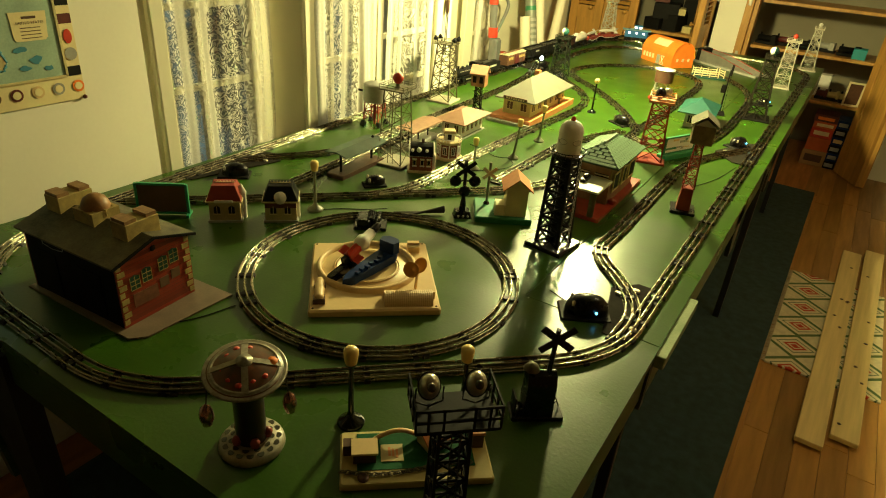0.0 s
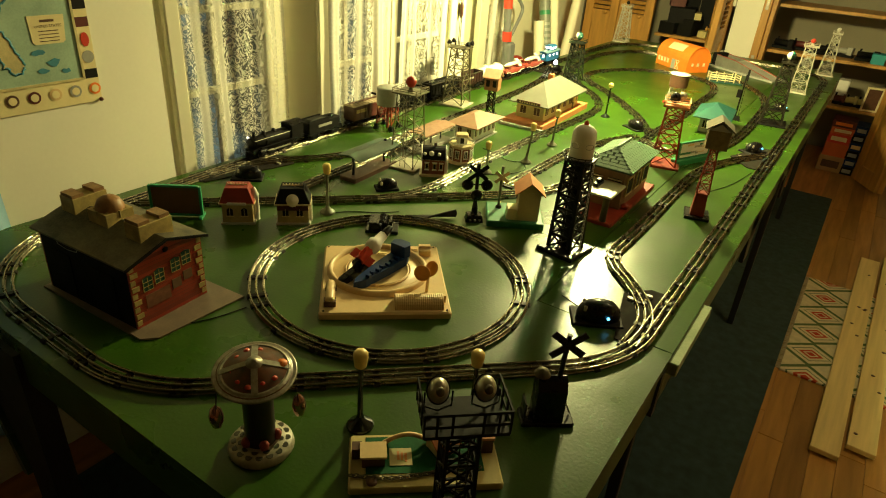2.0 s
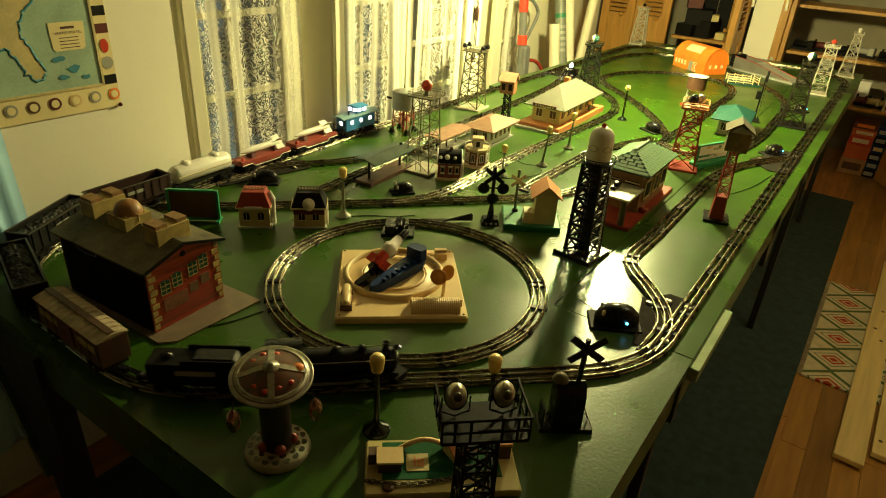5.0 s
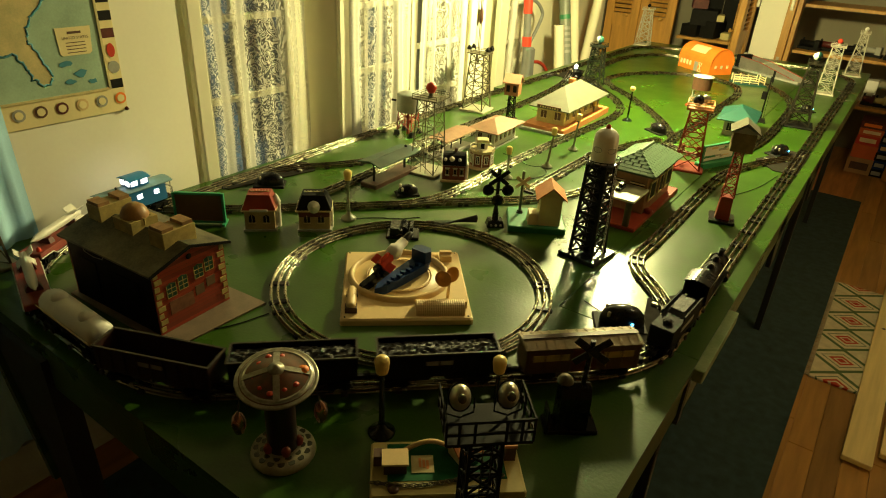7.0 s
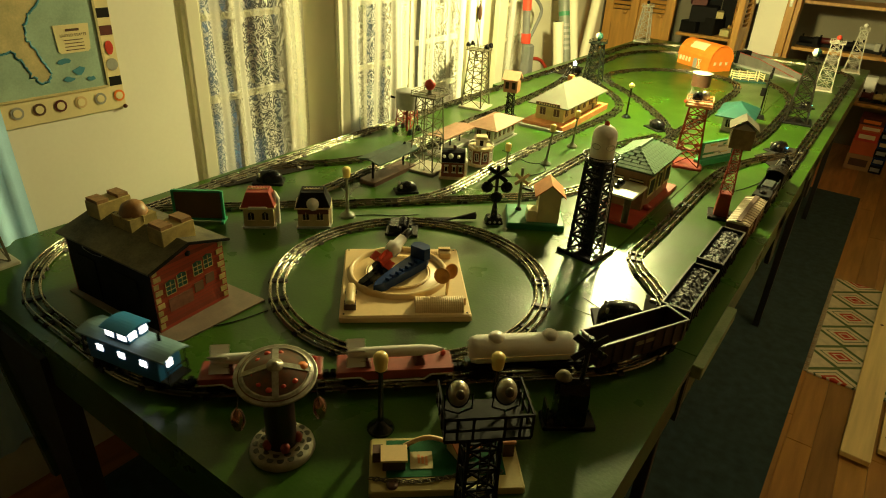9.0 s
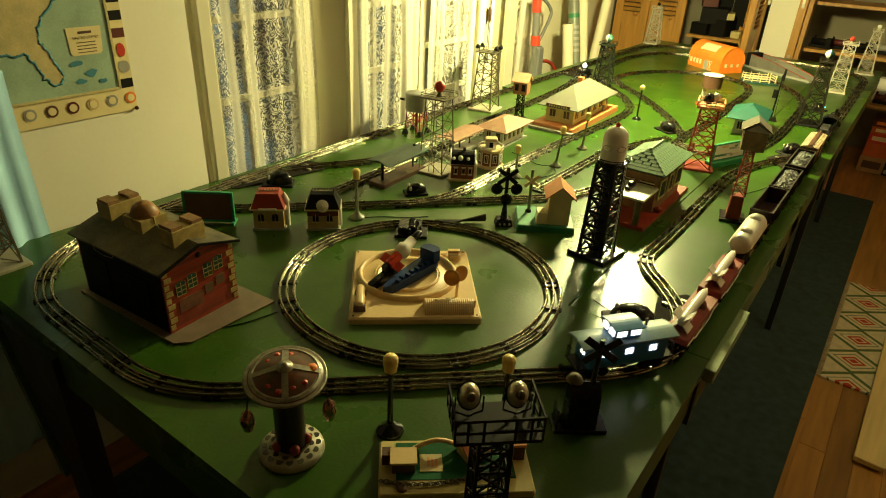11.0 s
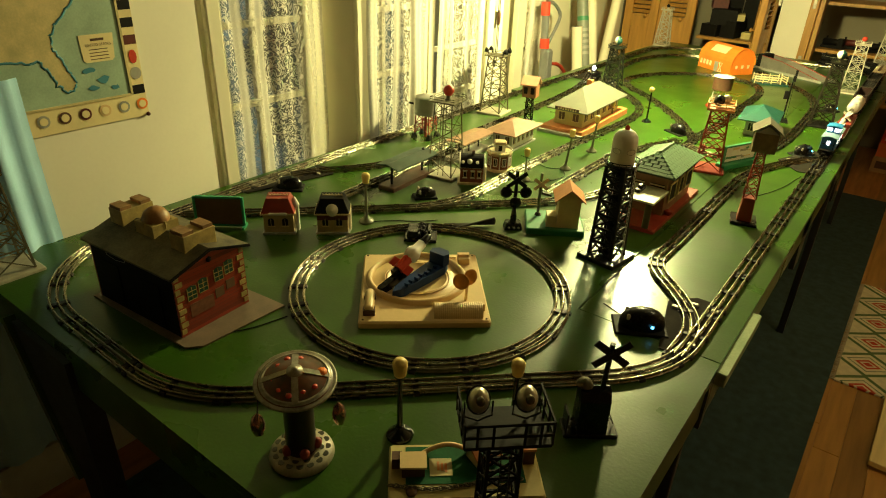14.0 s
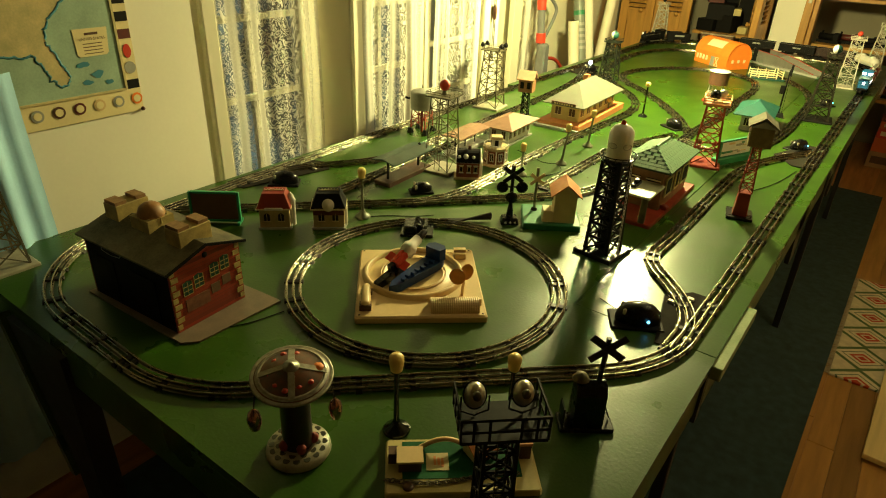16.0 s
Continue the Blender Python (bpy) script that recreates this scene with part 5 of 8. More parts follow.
M_YELLOW = mat("yellow_cream_tin", (0.62, 0.52, 0.22), 0.45, scale=30, var=0.15)
M_STEEL = mat("pale_silver_roof", (0.14, 0.135, 0.105), 0.5, 0.1, scale=20, var=0.12)
st = hip_house("railway_station", -1.170, 2.665, 92, 0.40, 0.130, 0.092, 0.078, M_YELLOW, M_STEEL, "cream toy station with a pale silver hipped roof", 0.030, M_TERRA, "brown red platform", 0.026, 0.45, (6, 2), 0.065, 0.030)
part("step", Build().box((-0.274, 0, 0.006), (0.02, 0.20, 0.012)), M_GREY, st)
part("chimney", Build().box((0.02, 0.012, 0.170), (0.026, 0.022, 0.026)), M_TERRA, st)
part("sign", Build().box((-0.226, 0.0, 0.100), (0.006, 0.110, 0.014)), M_BROWN, st, "dark brown name board")
for i in range(8):
    part("sign_letter", Build().box((-0.2295, -0.040 + i * 0.0112, 0.100), (0.001, 0.0058, 0.007)), M_CREAM, st, "pale lettering bar")

M_ROOFJOINT = mat("dark_green_roof_joint", (0.03, 0.06, 0.03), 0.6, scale=40)
gr = on_table("freight_station", -0.573, 1.902, 90.5, "brick toy station with a green tiled hipped roof", "toy building")
part("platform", Build().box((0.008, 0, 0.006), (0.430, 0.132, 0.012), bevel=0.003), M_RED, gr, "red brown base")
part("wall_shell", Build().wallbox(0.255, 0.096, 0.012, 0.135), mat("brown_brick_plastic", (0.26, 0.14, 0.065), 0.5, scale=50, var=0.35), gr)
gr.children[1].location.x = 0.045
gr.scale = (1.0, 1.25, 1.0)
roof = part("roof", Build().hip(0.285, 0.132, 0.135, 0.050, 0.120), M_ROOFJOINT, gr, "green tiled hipped roof")
roof.location.x = 0.045
# tile courses on the four slopes
TILE = Build().box((0, 0, 0), (0.0164, 0.0112, 0.0026)).mesh("roof_tile", M_GREENROOF)
SX, SY, RH, RG = 0.285, 0.132, 0.050, 0.120
for k in (-1, 1):
    run = math.hypot(SY / 2, RH - 0.004)
    ang = math.degrees(math.atan2(RH - 0.004, SY / 2))
    for r in range(7):
        u = (r + 0.5) / 7
        half = SX / 2 + (RG / 2 - SX / 2) * u
        cnt = int(2 * half / 0.0172)
        for i in range(cnt):
            o = new("roof_tile", TILE)
            o.parent = roof
            o.matrix_basis = pose(-half + 2 * half * (i + 0.5) / cnt, k * SY / 2 * (1 - u), 0.139 + (RH - 0.004) * u + 0.0006, -k * ang, 0, 0)
    ang2 = math.degrees(math.atan2(RH - 0.004, (SX - RG) / 2))
    for r in range(7):
        u = (r + 0.5) / 7
        half = SY / 2 * (1 - u)
        cnt = max(1, int(2 * half / 0.0172))
        for i in range(cnt):
            o = new("roof_tile", TILE)
            o.parent = roof
            o.matrix_basis = pose(k * (SX / 2 + (RG / 2 - SX / 2) * u), -half + 2 * half * (i + 0.5) / cnt, 0.139 + (RH - 0.004) * u + 0.0006, 0, k * ang2, 0) @ pose(0, 0, 0, 0, 0, 90)
part("ridge_cap", Build().rod((-0.015, 0, 0.186), (0.105, 0, 0.186), 0.004, n=6), M_GREENROOF, gr)
for x, w in ((-0.03, 0.05), (0.05, 0.03), (0.125, 0.05)):
    wi = part("window", Build().box((x, -0.0508, 0.078), (w, 0.002, 0.055)), M_BLACKM, gr, "dark window")
    part("frame", Build().box((x, -0.0520, 0.106), (w + 0.012, 0.003, 0.005)).box((x, -0.0520, 0.050), (w + 0.012, 0.003, 0.005)).box((x - w / 2 - 0.003, -0.052, 0.078), (0.005, 0.003, 0.055)).box((x + w / 2 + 0.003, -0.052, 0.078), (0.005, 0.003, 0.055)), M_YELLOW, wi)
for y in (-0.025, 0.025):
    wi = part("window", Build().box((-0.0835, y, 0.095), (0.002, 0.034, 0.028)), M_BLACKM, gr, "dark window")
    part("slats", Build().box((-0.085, y, 0.087), (0.003, 0.036, 0.004)).box((-0.085, y, 0.096), (0.003, 0.036, 0.004)).box((-0.085, y, 0.105), (0.003, 0.036, 0.004)), M_CREAM, wi)
part("canopy", Build().box((-0.150, 0, 0.094), (0.130, 0.112, 0.006), bevel=0.002), mat("pale_green_canopy", (0.58, 0.62, 0.44), 0.4, scale=25), gr, "pale flat canopy")
for y in (-0.042, 0.042):
    part("post", Build().rod((-0.200, y, 0.012), (-0.200, y, 0.092), 0.008, n=12), M_BRONZE, gr)
part("ornament", Build().box((-0.14, 0.0, 0.102), (0.050, 0.012, 0.010)).box((-0.14, 0, 0.110), (0.018, 0.008, 0.014)), M_BLACK, gr, "black roof ornament")
part("urn", Build().lathe([(0.008, 0), (0.012, 0.010), (0.006, 0.016), (0.0001, 0.018)], (-0.06, -0.058, 0.012), n=12), M_RED, gr)

bs = hip_house("waiting_station", -1.247, 2.155, 93, 0.185, 0.085, 0.064, 0.036, M_WHITE, M_CLAYROOF, "white toy station with a terracotta hipped roof", 0.028, M_GREY, "grey base", 0.006, 0.25, (5, 2), 0.010, 0.010)
pl = on_table("station_platform", -1.302, 1.920, 93, "covered platform with a terracotta roof", "toy platform", "covered platforms")
part("platform", Build().box((0, 0, 0.006), (0.23, 0.060, 0.012), bevel=0.002), M_GREY, pl)
part("roof", Build().side([(-0.044, 0.066), (0, 0.074), (0.044, 0.066), (0.044, 0.070), (0, 0.078), (-0.044, 0.070)], -0.105, 0.105), M_CLAYROOF, pl, "terracotta canopy roof")
for x in (-0.07, 0.0, 0.07):
    part("post", Build().rod((x, 0, 0.012), (x, 0, 0.072), 0.003), M_BLACKM, pl)
p2 = on_table("station_platform", -1.295, 1.548, 93, "covered platform with a dark green roof", "toy platform", "covered platforms")
part("platform", Build().box((0, 0, 0.007), (0.235, 0.066, 0.014), bevel=0.003), M_BROWN, p2, "dark brown platform")
part("roof", Build().side([(-0.046, 0.072), (0, 0.084), (0.046, 0.076), (0.046, 0.080), (0, 0.088), (-0.046, 0.076)], -0.110, 0.115), mat("dark_green_roof", (0.035, 0.075, 0.055), 0.42, scale=30), p2, "dark green canopy roof")
for x in (-0.085, 0.085):
    part("post", Build().rod((x, 0, 0.014), (x, 0, 0.080), 0.0042).bar((x, -0.034, 0.072), (x, 0.034, 0.072), 0.003), M_BLACKM, p2)
part("finial", Build().lathe([(0.004, 0), (0.006, 0.004), (0.0001, 0.010)], (0.09, 0, 0.086), n=10), M_BLACKM, p2)


def cottage(x, y, rz, walls, roof, label, mansard=True, w=0.080, d=0.062, eave=0.062, top=0.104):
    th = on_table("cottage", x, y, rz, label, "toy building", "village cottages")
    part("plinth", Build().box((0, 0, 0.003), (w + 0.010, d + 0.010, 0.006), bevel=0.001), M_GREY, th)
    part("wall_shell", Build().box((0, 0, (eave + 0.006) / 2), (w, d, eave - 0.006)), walls, th)
    part("roof", Build().box((0, 0, (eave + top) / 2), (w + 0.012, d + 0.012, top - eave), taper=0.66, bevel=0.001), roof, th, "steep mansard roof")
    part("cornice", Build().box((0, 0, eave), (w + 0.014, d + 0.014, 0.004)), M_CREAM, th)
    for x_ in (-0.020, 0.018):
        wi = part("window", Build().side([(-0.008, 0.026), (0.008, 0.026), (0.008, 0.044), (0, 0.050), (-0.008, 0.044)], 0, 0.0014, Matrix.Translation((x_, -d / 2, 0)) @ Matrix.Rotation(radians(-90), 4, "Z")), M_BLACKM, th, "dark arched window")
        part("frame", Build().box((x_, -d / 2 - 0.0015, 0.037), (0.0014, 0.0014, 0.022)).box((x_, -d / 2 - 0.0012, 0.025), (0.020, 0.003, 0.002)), M_CREAM, wi)
    b = Build()
    for k in range(7):
        b.rod((-w * 0.3 + k * w * 0.1, 0, top), (-w * 0.3 + k * w * 0.1, 0, top + 0.006), 0.0012, n=5)
    b.bar((-w * 0.33, 0, top + 0.001), (w * 0.33, 0, top + 0.001), 0.002)
    part("ridge_cresting", b, M_CREAM, th)
    return th


M_CW = mat("aged_cream_ceramic", (0.55, 0.44, 0.24), 0.4, scale=50, var=0.25)
c1 = cottage(-1.315, 1.020, 42, M_CW, M_RED, "cream village cottage with a dark red roof")
part("turret", Build().lathe([(0.012, 0), (0.012, 0.072), (0.014, 0.074), (0.006, 0.092), (0.0001, 0.100)], (0.042, 0.004, 0), n=10), M_WHITE, c1, "white corner turret")
part("snow_cap", Build().box((0.0, -0.037, 0.064), (0.05, 0.008, 0.006), bevel=0.002), M_WHITE, c1)
c2 = cottage(-1.205, 1.118, 42, M_CW, M_BLACKM, "cream village cottage with a black roof", w=0.084)
part("dormer", Build().lathe([(0.020, 0), (0.016, 0.010), (0.0001, 0.016)], n=16, m=Matrix.Translation((0.0, -0.026, 0.072)) @ Matrix.Rotation(radians(75), 4, "X")), M_WHITE, c2, "white round dormer")
part("upper_band", Build().box((0, -0.0316, 0.050), (0.084, 0.002, 0.014)), M_MAROON, c2, "dark red brick band")
part("porch", Build().box((0.044, 0.006, 0.030), (0.012, 0.030, 0.060), bevel=0.002), M_WHITE, c2, "pale side porch")
c3 = on_table("cottage", -1.130, 1.690, 35, "red brick village house with a barrel roof", "toy building", "village cottages")
part("plinth", Build().box((0, 0, 0.004), (0.092, 0.076, 0.008), bevel=0.002), M_CW, c3)
part("wall_shell", Build().box((0, 0, 0.034), (0.076, 0.062, 0.054)), mat("brick_red_ceramic", (0.26, 0.065, 0.040), 0.45, scale=60, var=0.35), c3)
n = 10
prc = [(0.036 * math.cos(math.pi * i / n), 0.060 + 0.038 * math.sin(math.pi * i / n)) for i in range(n + 1)]
part("roof", Build().side([(y, z) for y, z in prc], -0.040, 0.040), M_BLACKM, c3, "dark barrel roof")
for k in (-1, 1):
    part("arch_trim", Build().tube([(k * 0.041, y * 1.05, z) for y, z in prc], 0.0026, n=5), M_WHITE, c3, "white arched trim")
part("dormer", Build().lathe([(0.009, 0), (0.008, 0.010), (0.0001, 0.012)], n=14, m=Matrix.Translation((-0.008, -0.028, 0.080)) @ Matrix.Rotation(radians(70), 4, "X")), M_WHITE, c3, "white dormer")
for x_ in (-0.022, 0.004, 0.026):
    part("window", Build().box((x_, -0.0316, 0.036), (0.012, 0.0016, 0.020)), M_CREAM, c3, "cream window")
part("portico", Build().box((0.044, 0, 0.034), (0.012, 0.034, 0.052), bevel=0.003), M_WHITE, c3, "white columned portico")
part("chimney", Build().box((0.004, 0.0, 0.102), (0.010, 0.010, 0.016)), M_BROWN, c3)
c4 = on_table("cottage", -1.128, 1.862, 35, "white and red Victorian village house with a bay", "toy building", "village cottages")
part("plinth", Build().lathe([(0.052, 0), (0.052, 0.007), (0.048, 0.009)], n=10), M_CW, c4)
part("wall_shell", Build().lathe([(0.042, 0.008), (0.042, 0.060)], n=8, smooth=False), mat("brick_brown_ceramic", (0.22, 0.070, 0.036), 0.45, scale=60, var=0.4), c4)
part("balcony", Build().lathe([(0.044, 0.056), (0.047, 0.060), (0.047, 0.066), (0.040, 0.068)], n=8, smooth=False), M_CW, c4)
part("upper_storey", Build().box((0, 0, 0.080), (0.036, 0.036, 0.030)), M_WHITE, c4)
part("roof", Build().box((0, 0, 0.099), (0.046, 0.046, 0.008), taper=0.8), M_CW, c4, "cream flat roof")
for k in range(8):
    a = radians(45 * k + 22.5)
    wm = Matrix.Translation((0.0392 * math.cos(a), 0.0392 * math.sin(a), 0.034)) @ Matrix.Rotation(a, 4, "Z")
    wi = part("window", Build().box((0, 0, 0), (0.0016, 0.012, 0.026), m=wm), M_BLACKM, c4, "narrow dark window")
    fb = Build().box((0.0006, 0, 0), (0.0016, 0.0016, 0.026), m=wm)
    for q in (-1, 1):
        fb.box((0.0010, q * 0.0065, 0), (0.0022, 0.0020, 0.030), m=wm).box((0.0010, 0, q * 0.0140), (0.0024, 0.016, 0.0024), m=wm)
    part("frame", fb, M_WHITE, wi, "white window frame")
    a2 = radians(45 * k)
    part("corner_post", Build().rod((0.043 * math.cos(a2), 0.043 * math.sin(a2), 0.008), (0.043 * math.cos(a2), 0.043 * math.sin(a2), 0.058), 0.0022, n=6), M_WHITE, c4)
b = Build()
for k in range(24):
    a = k * math.tau / 24
    b.rod((0.044 * math.cos(a), 0.044 * math.sin(a), 0.066), (0.044 * math.cos(a), 0.044 * math.sin(a), 0.076), 0.0009, n=4)
b.tube([(0.044 * math.cos(k * math.tau / 24), 0.044 * math.sin(k * math.tau / 24), 0.076) for k in range(24)], 0.0013, n=4, closed=True)
part("balustrade", b, M_WHITE, c4, "white balcony railing")
for q in (-1, 1):
    part("upper_window", Build().box((q * 0.0184, 0.0, 0.081), (0.0014, 0.013, 0.020)), M_BLACKM, c4, "dark upper window")
    part("upper_window", Build().box((0.0, q * 0.0184, 0.081), (0.013, 0.0014, 0.020)), M_BLACKM, c4, "dark upper window")
for x_ in (-0.022, 0.004, 0.026):
    part("window_pane", Build().box((x_, -0.0326, 0.036), (0.0085, 0.0012, 0.016)), M_BLACKM, c3, "dark pane")
    part("lintel", Build().box((x_, -0.0328, 0.049), (0.016, 0.004, 0.003)).box((x_, -0.0328, 0.024), (0.016, 0.004, 0.003)), M_WHITE, c3)
part("cornice", Build().box((0, 0, 0.061), (0.082, 0.068, 0.005)), M_WHITE, c3, "white cornice")
for x_ in (-0.030, 0.018):
    part("dormer", Build().lathe([(0.006, 0), (0.0055, 0.008), (0.0001, 0.010)], n=12, m=Matrix.Translation((x_, -0.028, 0.078)) @ Matrix.Rotation(radians(70), 4, "X")), M_WHITE, c3, "small white dormer")

# red-legged water tank, signal cabin, brown tank
rt = on_table("water_tank", -1.56, 1.978, 10, "grey water tank on red lattice legs", "toy water tower")
lg, br = lattice(0.066, 0.058, 0.020, 0.096, 2, 0.004)
for l in lg:
    part("leg", l, M_RED, rt)
part("bracing", br, M_RED, rt)
for k in range(4):
    part("footing", Build().box(((-0.034, 0.034, 0.034, -0.034)[k], (-0.034, -0.034, 0.034, 0.034)[k], 0.010), (0.020, 0.020, 0.020), taper=0.55), M_BLACK, rt)
part("tank", Build().lathe([(0.0001, 0.096), (0.046, 0.096), (0.0465, 0.098), (0.0465, 0.160), (0.048, 0.162), (0.040, 0.168), (0.0001, 0.178)], n=36), M_GREY, rt, "grey round tank")
part("finial", Build().rod((0, 0, 0.176), (0, 0, 0.190), 0.0014), M_BLACKM, rt)
part("spout", Build().rod((-0.045, -0.02, 0.134), (-0.062, -0.028, 0.138), 0.0045, n=10), M_BLACKM, rt)
part("riser", Build().rod((0, 0, 0.0), (0, 0, 0.096), 0.006, n=10), M_RED, rt)

sc = on_table("signal_cabin", -1.362, 2.470, 14, "small brown signal cabin on a black post", "toy signal")
part("base", Build().box((0, 0, 0.004), (0.05, 0.05, 0.008)), M_BLACK, sc)
lg, br = lattice(0.030, 0.024, 0.008, 0.114, 4, 0.0042)
for l in lg:
    part("leg", l, M_BLACK, sc)
part("bracing", br, M_BLACK, sc)
part("cabin", Build().box((0, 0, 0.140), (0.062, 0.056, 0.052)), mat("brown_orange_tin", (0.32, 0.14, 0.07), 0.45, scale=40, var=0.3), sc, "brown tin cabin")
part("roof", Build().gable(0.076, 0.074, 0.166, 0.034), mat("pale_pink_roof", (0.66, 0.36, 0.24), 0.45, scale=30), sc, "pale orange pitched roof")
part("gable_wall", Build().side([(-0.028, 0.166), (0.028, 0.166), (0, 0.194)], -0.030, 0.030), M_BROWN, sc)
for k in (-1, 1):
    for j in (-1, 1):
        part("window", Build().box((j * 0.015, k * 0.0284, 0.144), (0.016, 0.0014, 0.028)), M_BLACKM, sc, "dark window")

bt = on_table("water_tank", -0.792, 3.400, 0, "brown water tank with white top on thin legs", "toy water tower")
lg, br = lattice(0.070, 0.058, 0.004, 0.090, 2, 0.0028)
for l in lg:
    part("leg", l, M_GREY, bt)
part("bracing", br, M_GREY, bt)
part("base", Build().lathe([(0.060, 0), (0.060, 0.004), (0.056, 0.005)], n=24), M_RED, bt, "reddish round base")
part("tank", Build().lathe([(0.046, 0.088), (0.047, 0.150)], n=32), M_BROWN, bt, "dark brown tank")
part("lid", Build().lathe([(0.050, 0.150), (0.050, 0.154), (0.0001, 0.158)], n=32), M_WHITE, bt, "white round lid")

# orange barn, grey ramp, cattle pen, green-roofed house, semaphore
ob = on_table("orange_barn", -1.044, 4.425, -35, "orange round-roofed tin barn", "toy building")
n = 16
arch_ = [(0.088 * math.cos(math.pi * i / n), 0.050 + 0.080 * math.sin(math.pi * i / n)) for i in range(n + 1)]
prof_ = [(0.088, 0.0)] + arch_ + [(-0.088, 0.0)]
part("body", Build().side(prof_, -0.150, 0.150), M_ORANGE, ob, "orange printed tin body")
part("roof", Build().side([(y * 1.03, 0.050 + (z - 0.050) * 1.03) for y, z in arch_] + [(y * 0.99, 0.050 + (z - 0.050) * 0.99) for y, z in arch_[::-1]], -0.155, 0.156), M_ORANGE, ob, "curved orange roof")
part("poster", Build().side([(y * 1.045, 0.050 + (z - 0.050) * 1.045) for y, z in arch_[10:14]] + [(y * 1.02, 0.050 + (z - 0.050) * 1.02) for y, z in arch_[10:14][::-1]], -0.07, 0.07), M_CREAM, ob, "pale roof poster")
part("poster", Build().side([(y * 1.045, 0.050 + (z - 0.050) * 1.045) for y, z in arch_[3:7]] + [(y * 1.02, 0.050 + (z - 0.050) * 1.02) for y, z in arch_[3:7][::-1]], -0.07, 0.07), M_CREAM, ob, "pale roof poster")
for k in (-1, 1):
    for x_ in (-0.125, -0.095, -0.065, -0.035):
        part("window", Build().box((x_, k * 0.0885, 0.034), (0.018, 0.002, 0.024)), M_CREAM, ob, "cream window")
    part("door", Build().box((0.02, k * 0.0885, 0.026), (0.034, 0.002, 0.050)), M_GREY, ob, "grey door")
    b = Build().bar((0.045, k * 0.090, 0.004), (0.075, k * 0.090, 0.048), 0.003).bar((0.075, k * 0.090, 0.004), (0.045, k * 0.090, 0.048), 0.003)
    for zz in (0.004, 0.048):
        b.bar((0.045, k * 0.090, zz), (0.075, k * 0.090, zz), 0.003)
    part("braced_door", b, M_CREAM, ob)
    for y_ in (-0.045, 0.0, 0.045):
        part("end_window", Build().box((k * 0.1508, y_, 0.040), (0.002, 0.016, 0.016)), M_CREAM, ob, "small end window")

ob.scale = (1.0, 1.0, 1.20)
rp = on_table("ramp", -0.68, 4.62, -27, "long grey toy ramp with faded red edges", "toy ramp")
part("ramp", Build().prism([(-0.24, -0.075), (0.26, -0.075), (0.26, 0.075), (-0.24, 0.075)], 0, 0.012), M_GREY, rp)
b = Build()
for k in (-1, 1):
    b.add([(-0.20, k * 0.055 - 0.002, 0.012), (0.22, k * 0.055 - 0.002, 0.012), (-0.05, k * 0.055 - 0.002, 0.070), (-0.20, k * 0.055 - 0.002, 0.082), (-0.20, k * 0.055 + 0.002, 0.012), (0.22, k * 0.055 + 0.002, 0.012), (-0.05, k * 0.055 + 0.002, 0.070), (-0.20, k * 0.055 + 0.002, 0.082)],
          [(0, 1, 2, 3), (7, 6, 5, 4), (0, 4, 5, 1), (1, 5, 6, 2), (2, 6, 7, 3), (3, 7, 4, 0)])
part("side_wall", b, mat("grey_tin", (0.17, 0.165, 0.14), 0.45, scale=25, var=0.25), rp)
part("slope", Build().add([(-0.05, -0.055, 0.068), (0.22, -0.055, 0.012), (0.22, 0.055, 0.012), (-0.05, 0.055, 0.068), (-0.05, -0.055, 0.062), (0.22, -0.055, 0.006), (0.22, 0.055, 0.006), (-0.05, 0.055, 0.062)], [(0, 1, 2, 3), (7, 6, 5, 4), (0, 4, 5, 1), (1, 5, 6, 2), (2, 6, 7, 3), (3, 7, 4, 0)]), M_GREY, rp)
for k in (-1, 1):
    part("edge", Build().tube([(-0.20, k * 0.055, 0.083), (-0.05, k * 0.055, 0.071), (0.22, k * 0.055, 0.013)], 0.003, n=5), M_PINK, rp, "faded red edge")
part("housing", Build().box((-0.215, 0, 0.045), (0.04, 0.11, 0.09), bevel=0.003), M_BLACKM, rp, "dark end housing")

cp = on_table("cattle_pen", -0.72, 4.20, 20, "cream fenced toy cattle pen on a green base", "toy pen")
part("base", Build().box((0, 0, 0.004), (0.20, 0.10, 0.008), bevel=0.002), M_TEAL, cp)
for y_ in (-0.045, 0.045):
    b = Build()
    for z_ in (0.018, 0.030, 0.042):
        b.bar((-0.09, y_, z_), (0.05, y_, z_), 0.004)
    for x_ in (-0.09, -0.045, 0.0, 0.05):
        b.bar((x_, y_, 0.008), (x_, y_, 0.052), 0.005)
    part("fence", b, M_CREAM, cp)
b = Build()
for z_ in (0.020, 0.034, 0.046):
    b.bar((0.085, -0.03, z_), (0.065, 0.045, z_), 0.004)
b.bar((0.085, -0.03, 0.008), (0.085, -0.03, 0.056), 0.005).bar((0.065, 0.045, 0.008), (0.065, 0.045, 0.056), 0.005)
part("gate", b, M_CREAM, cp)

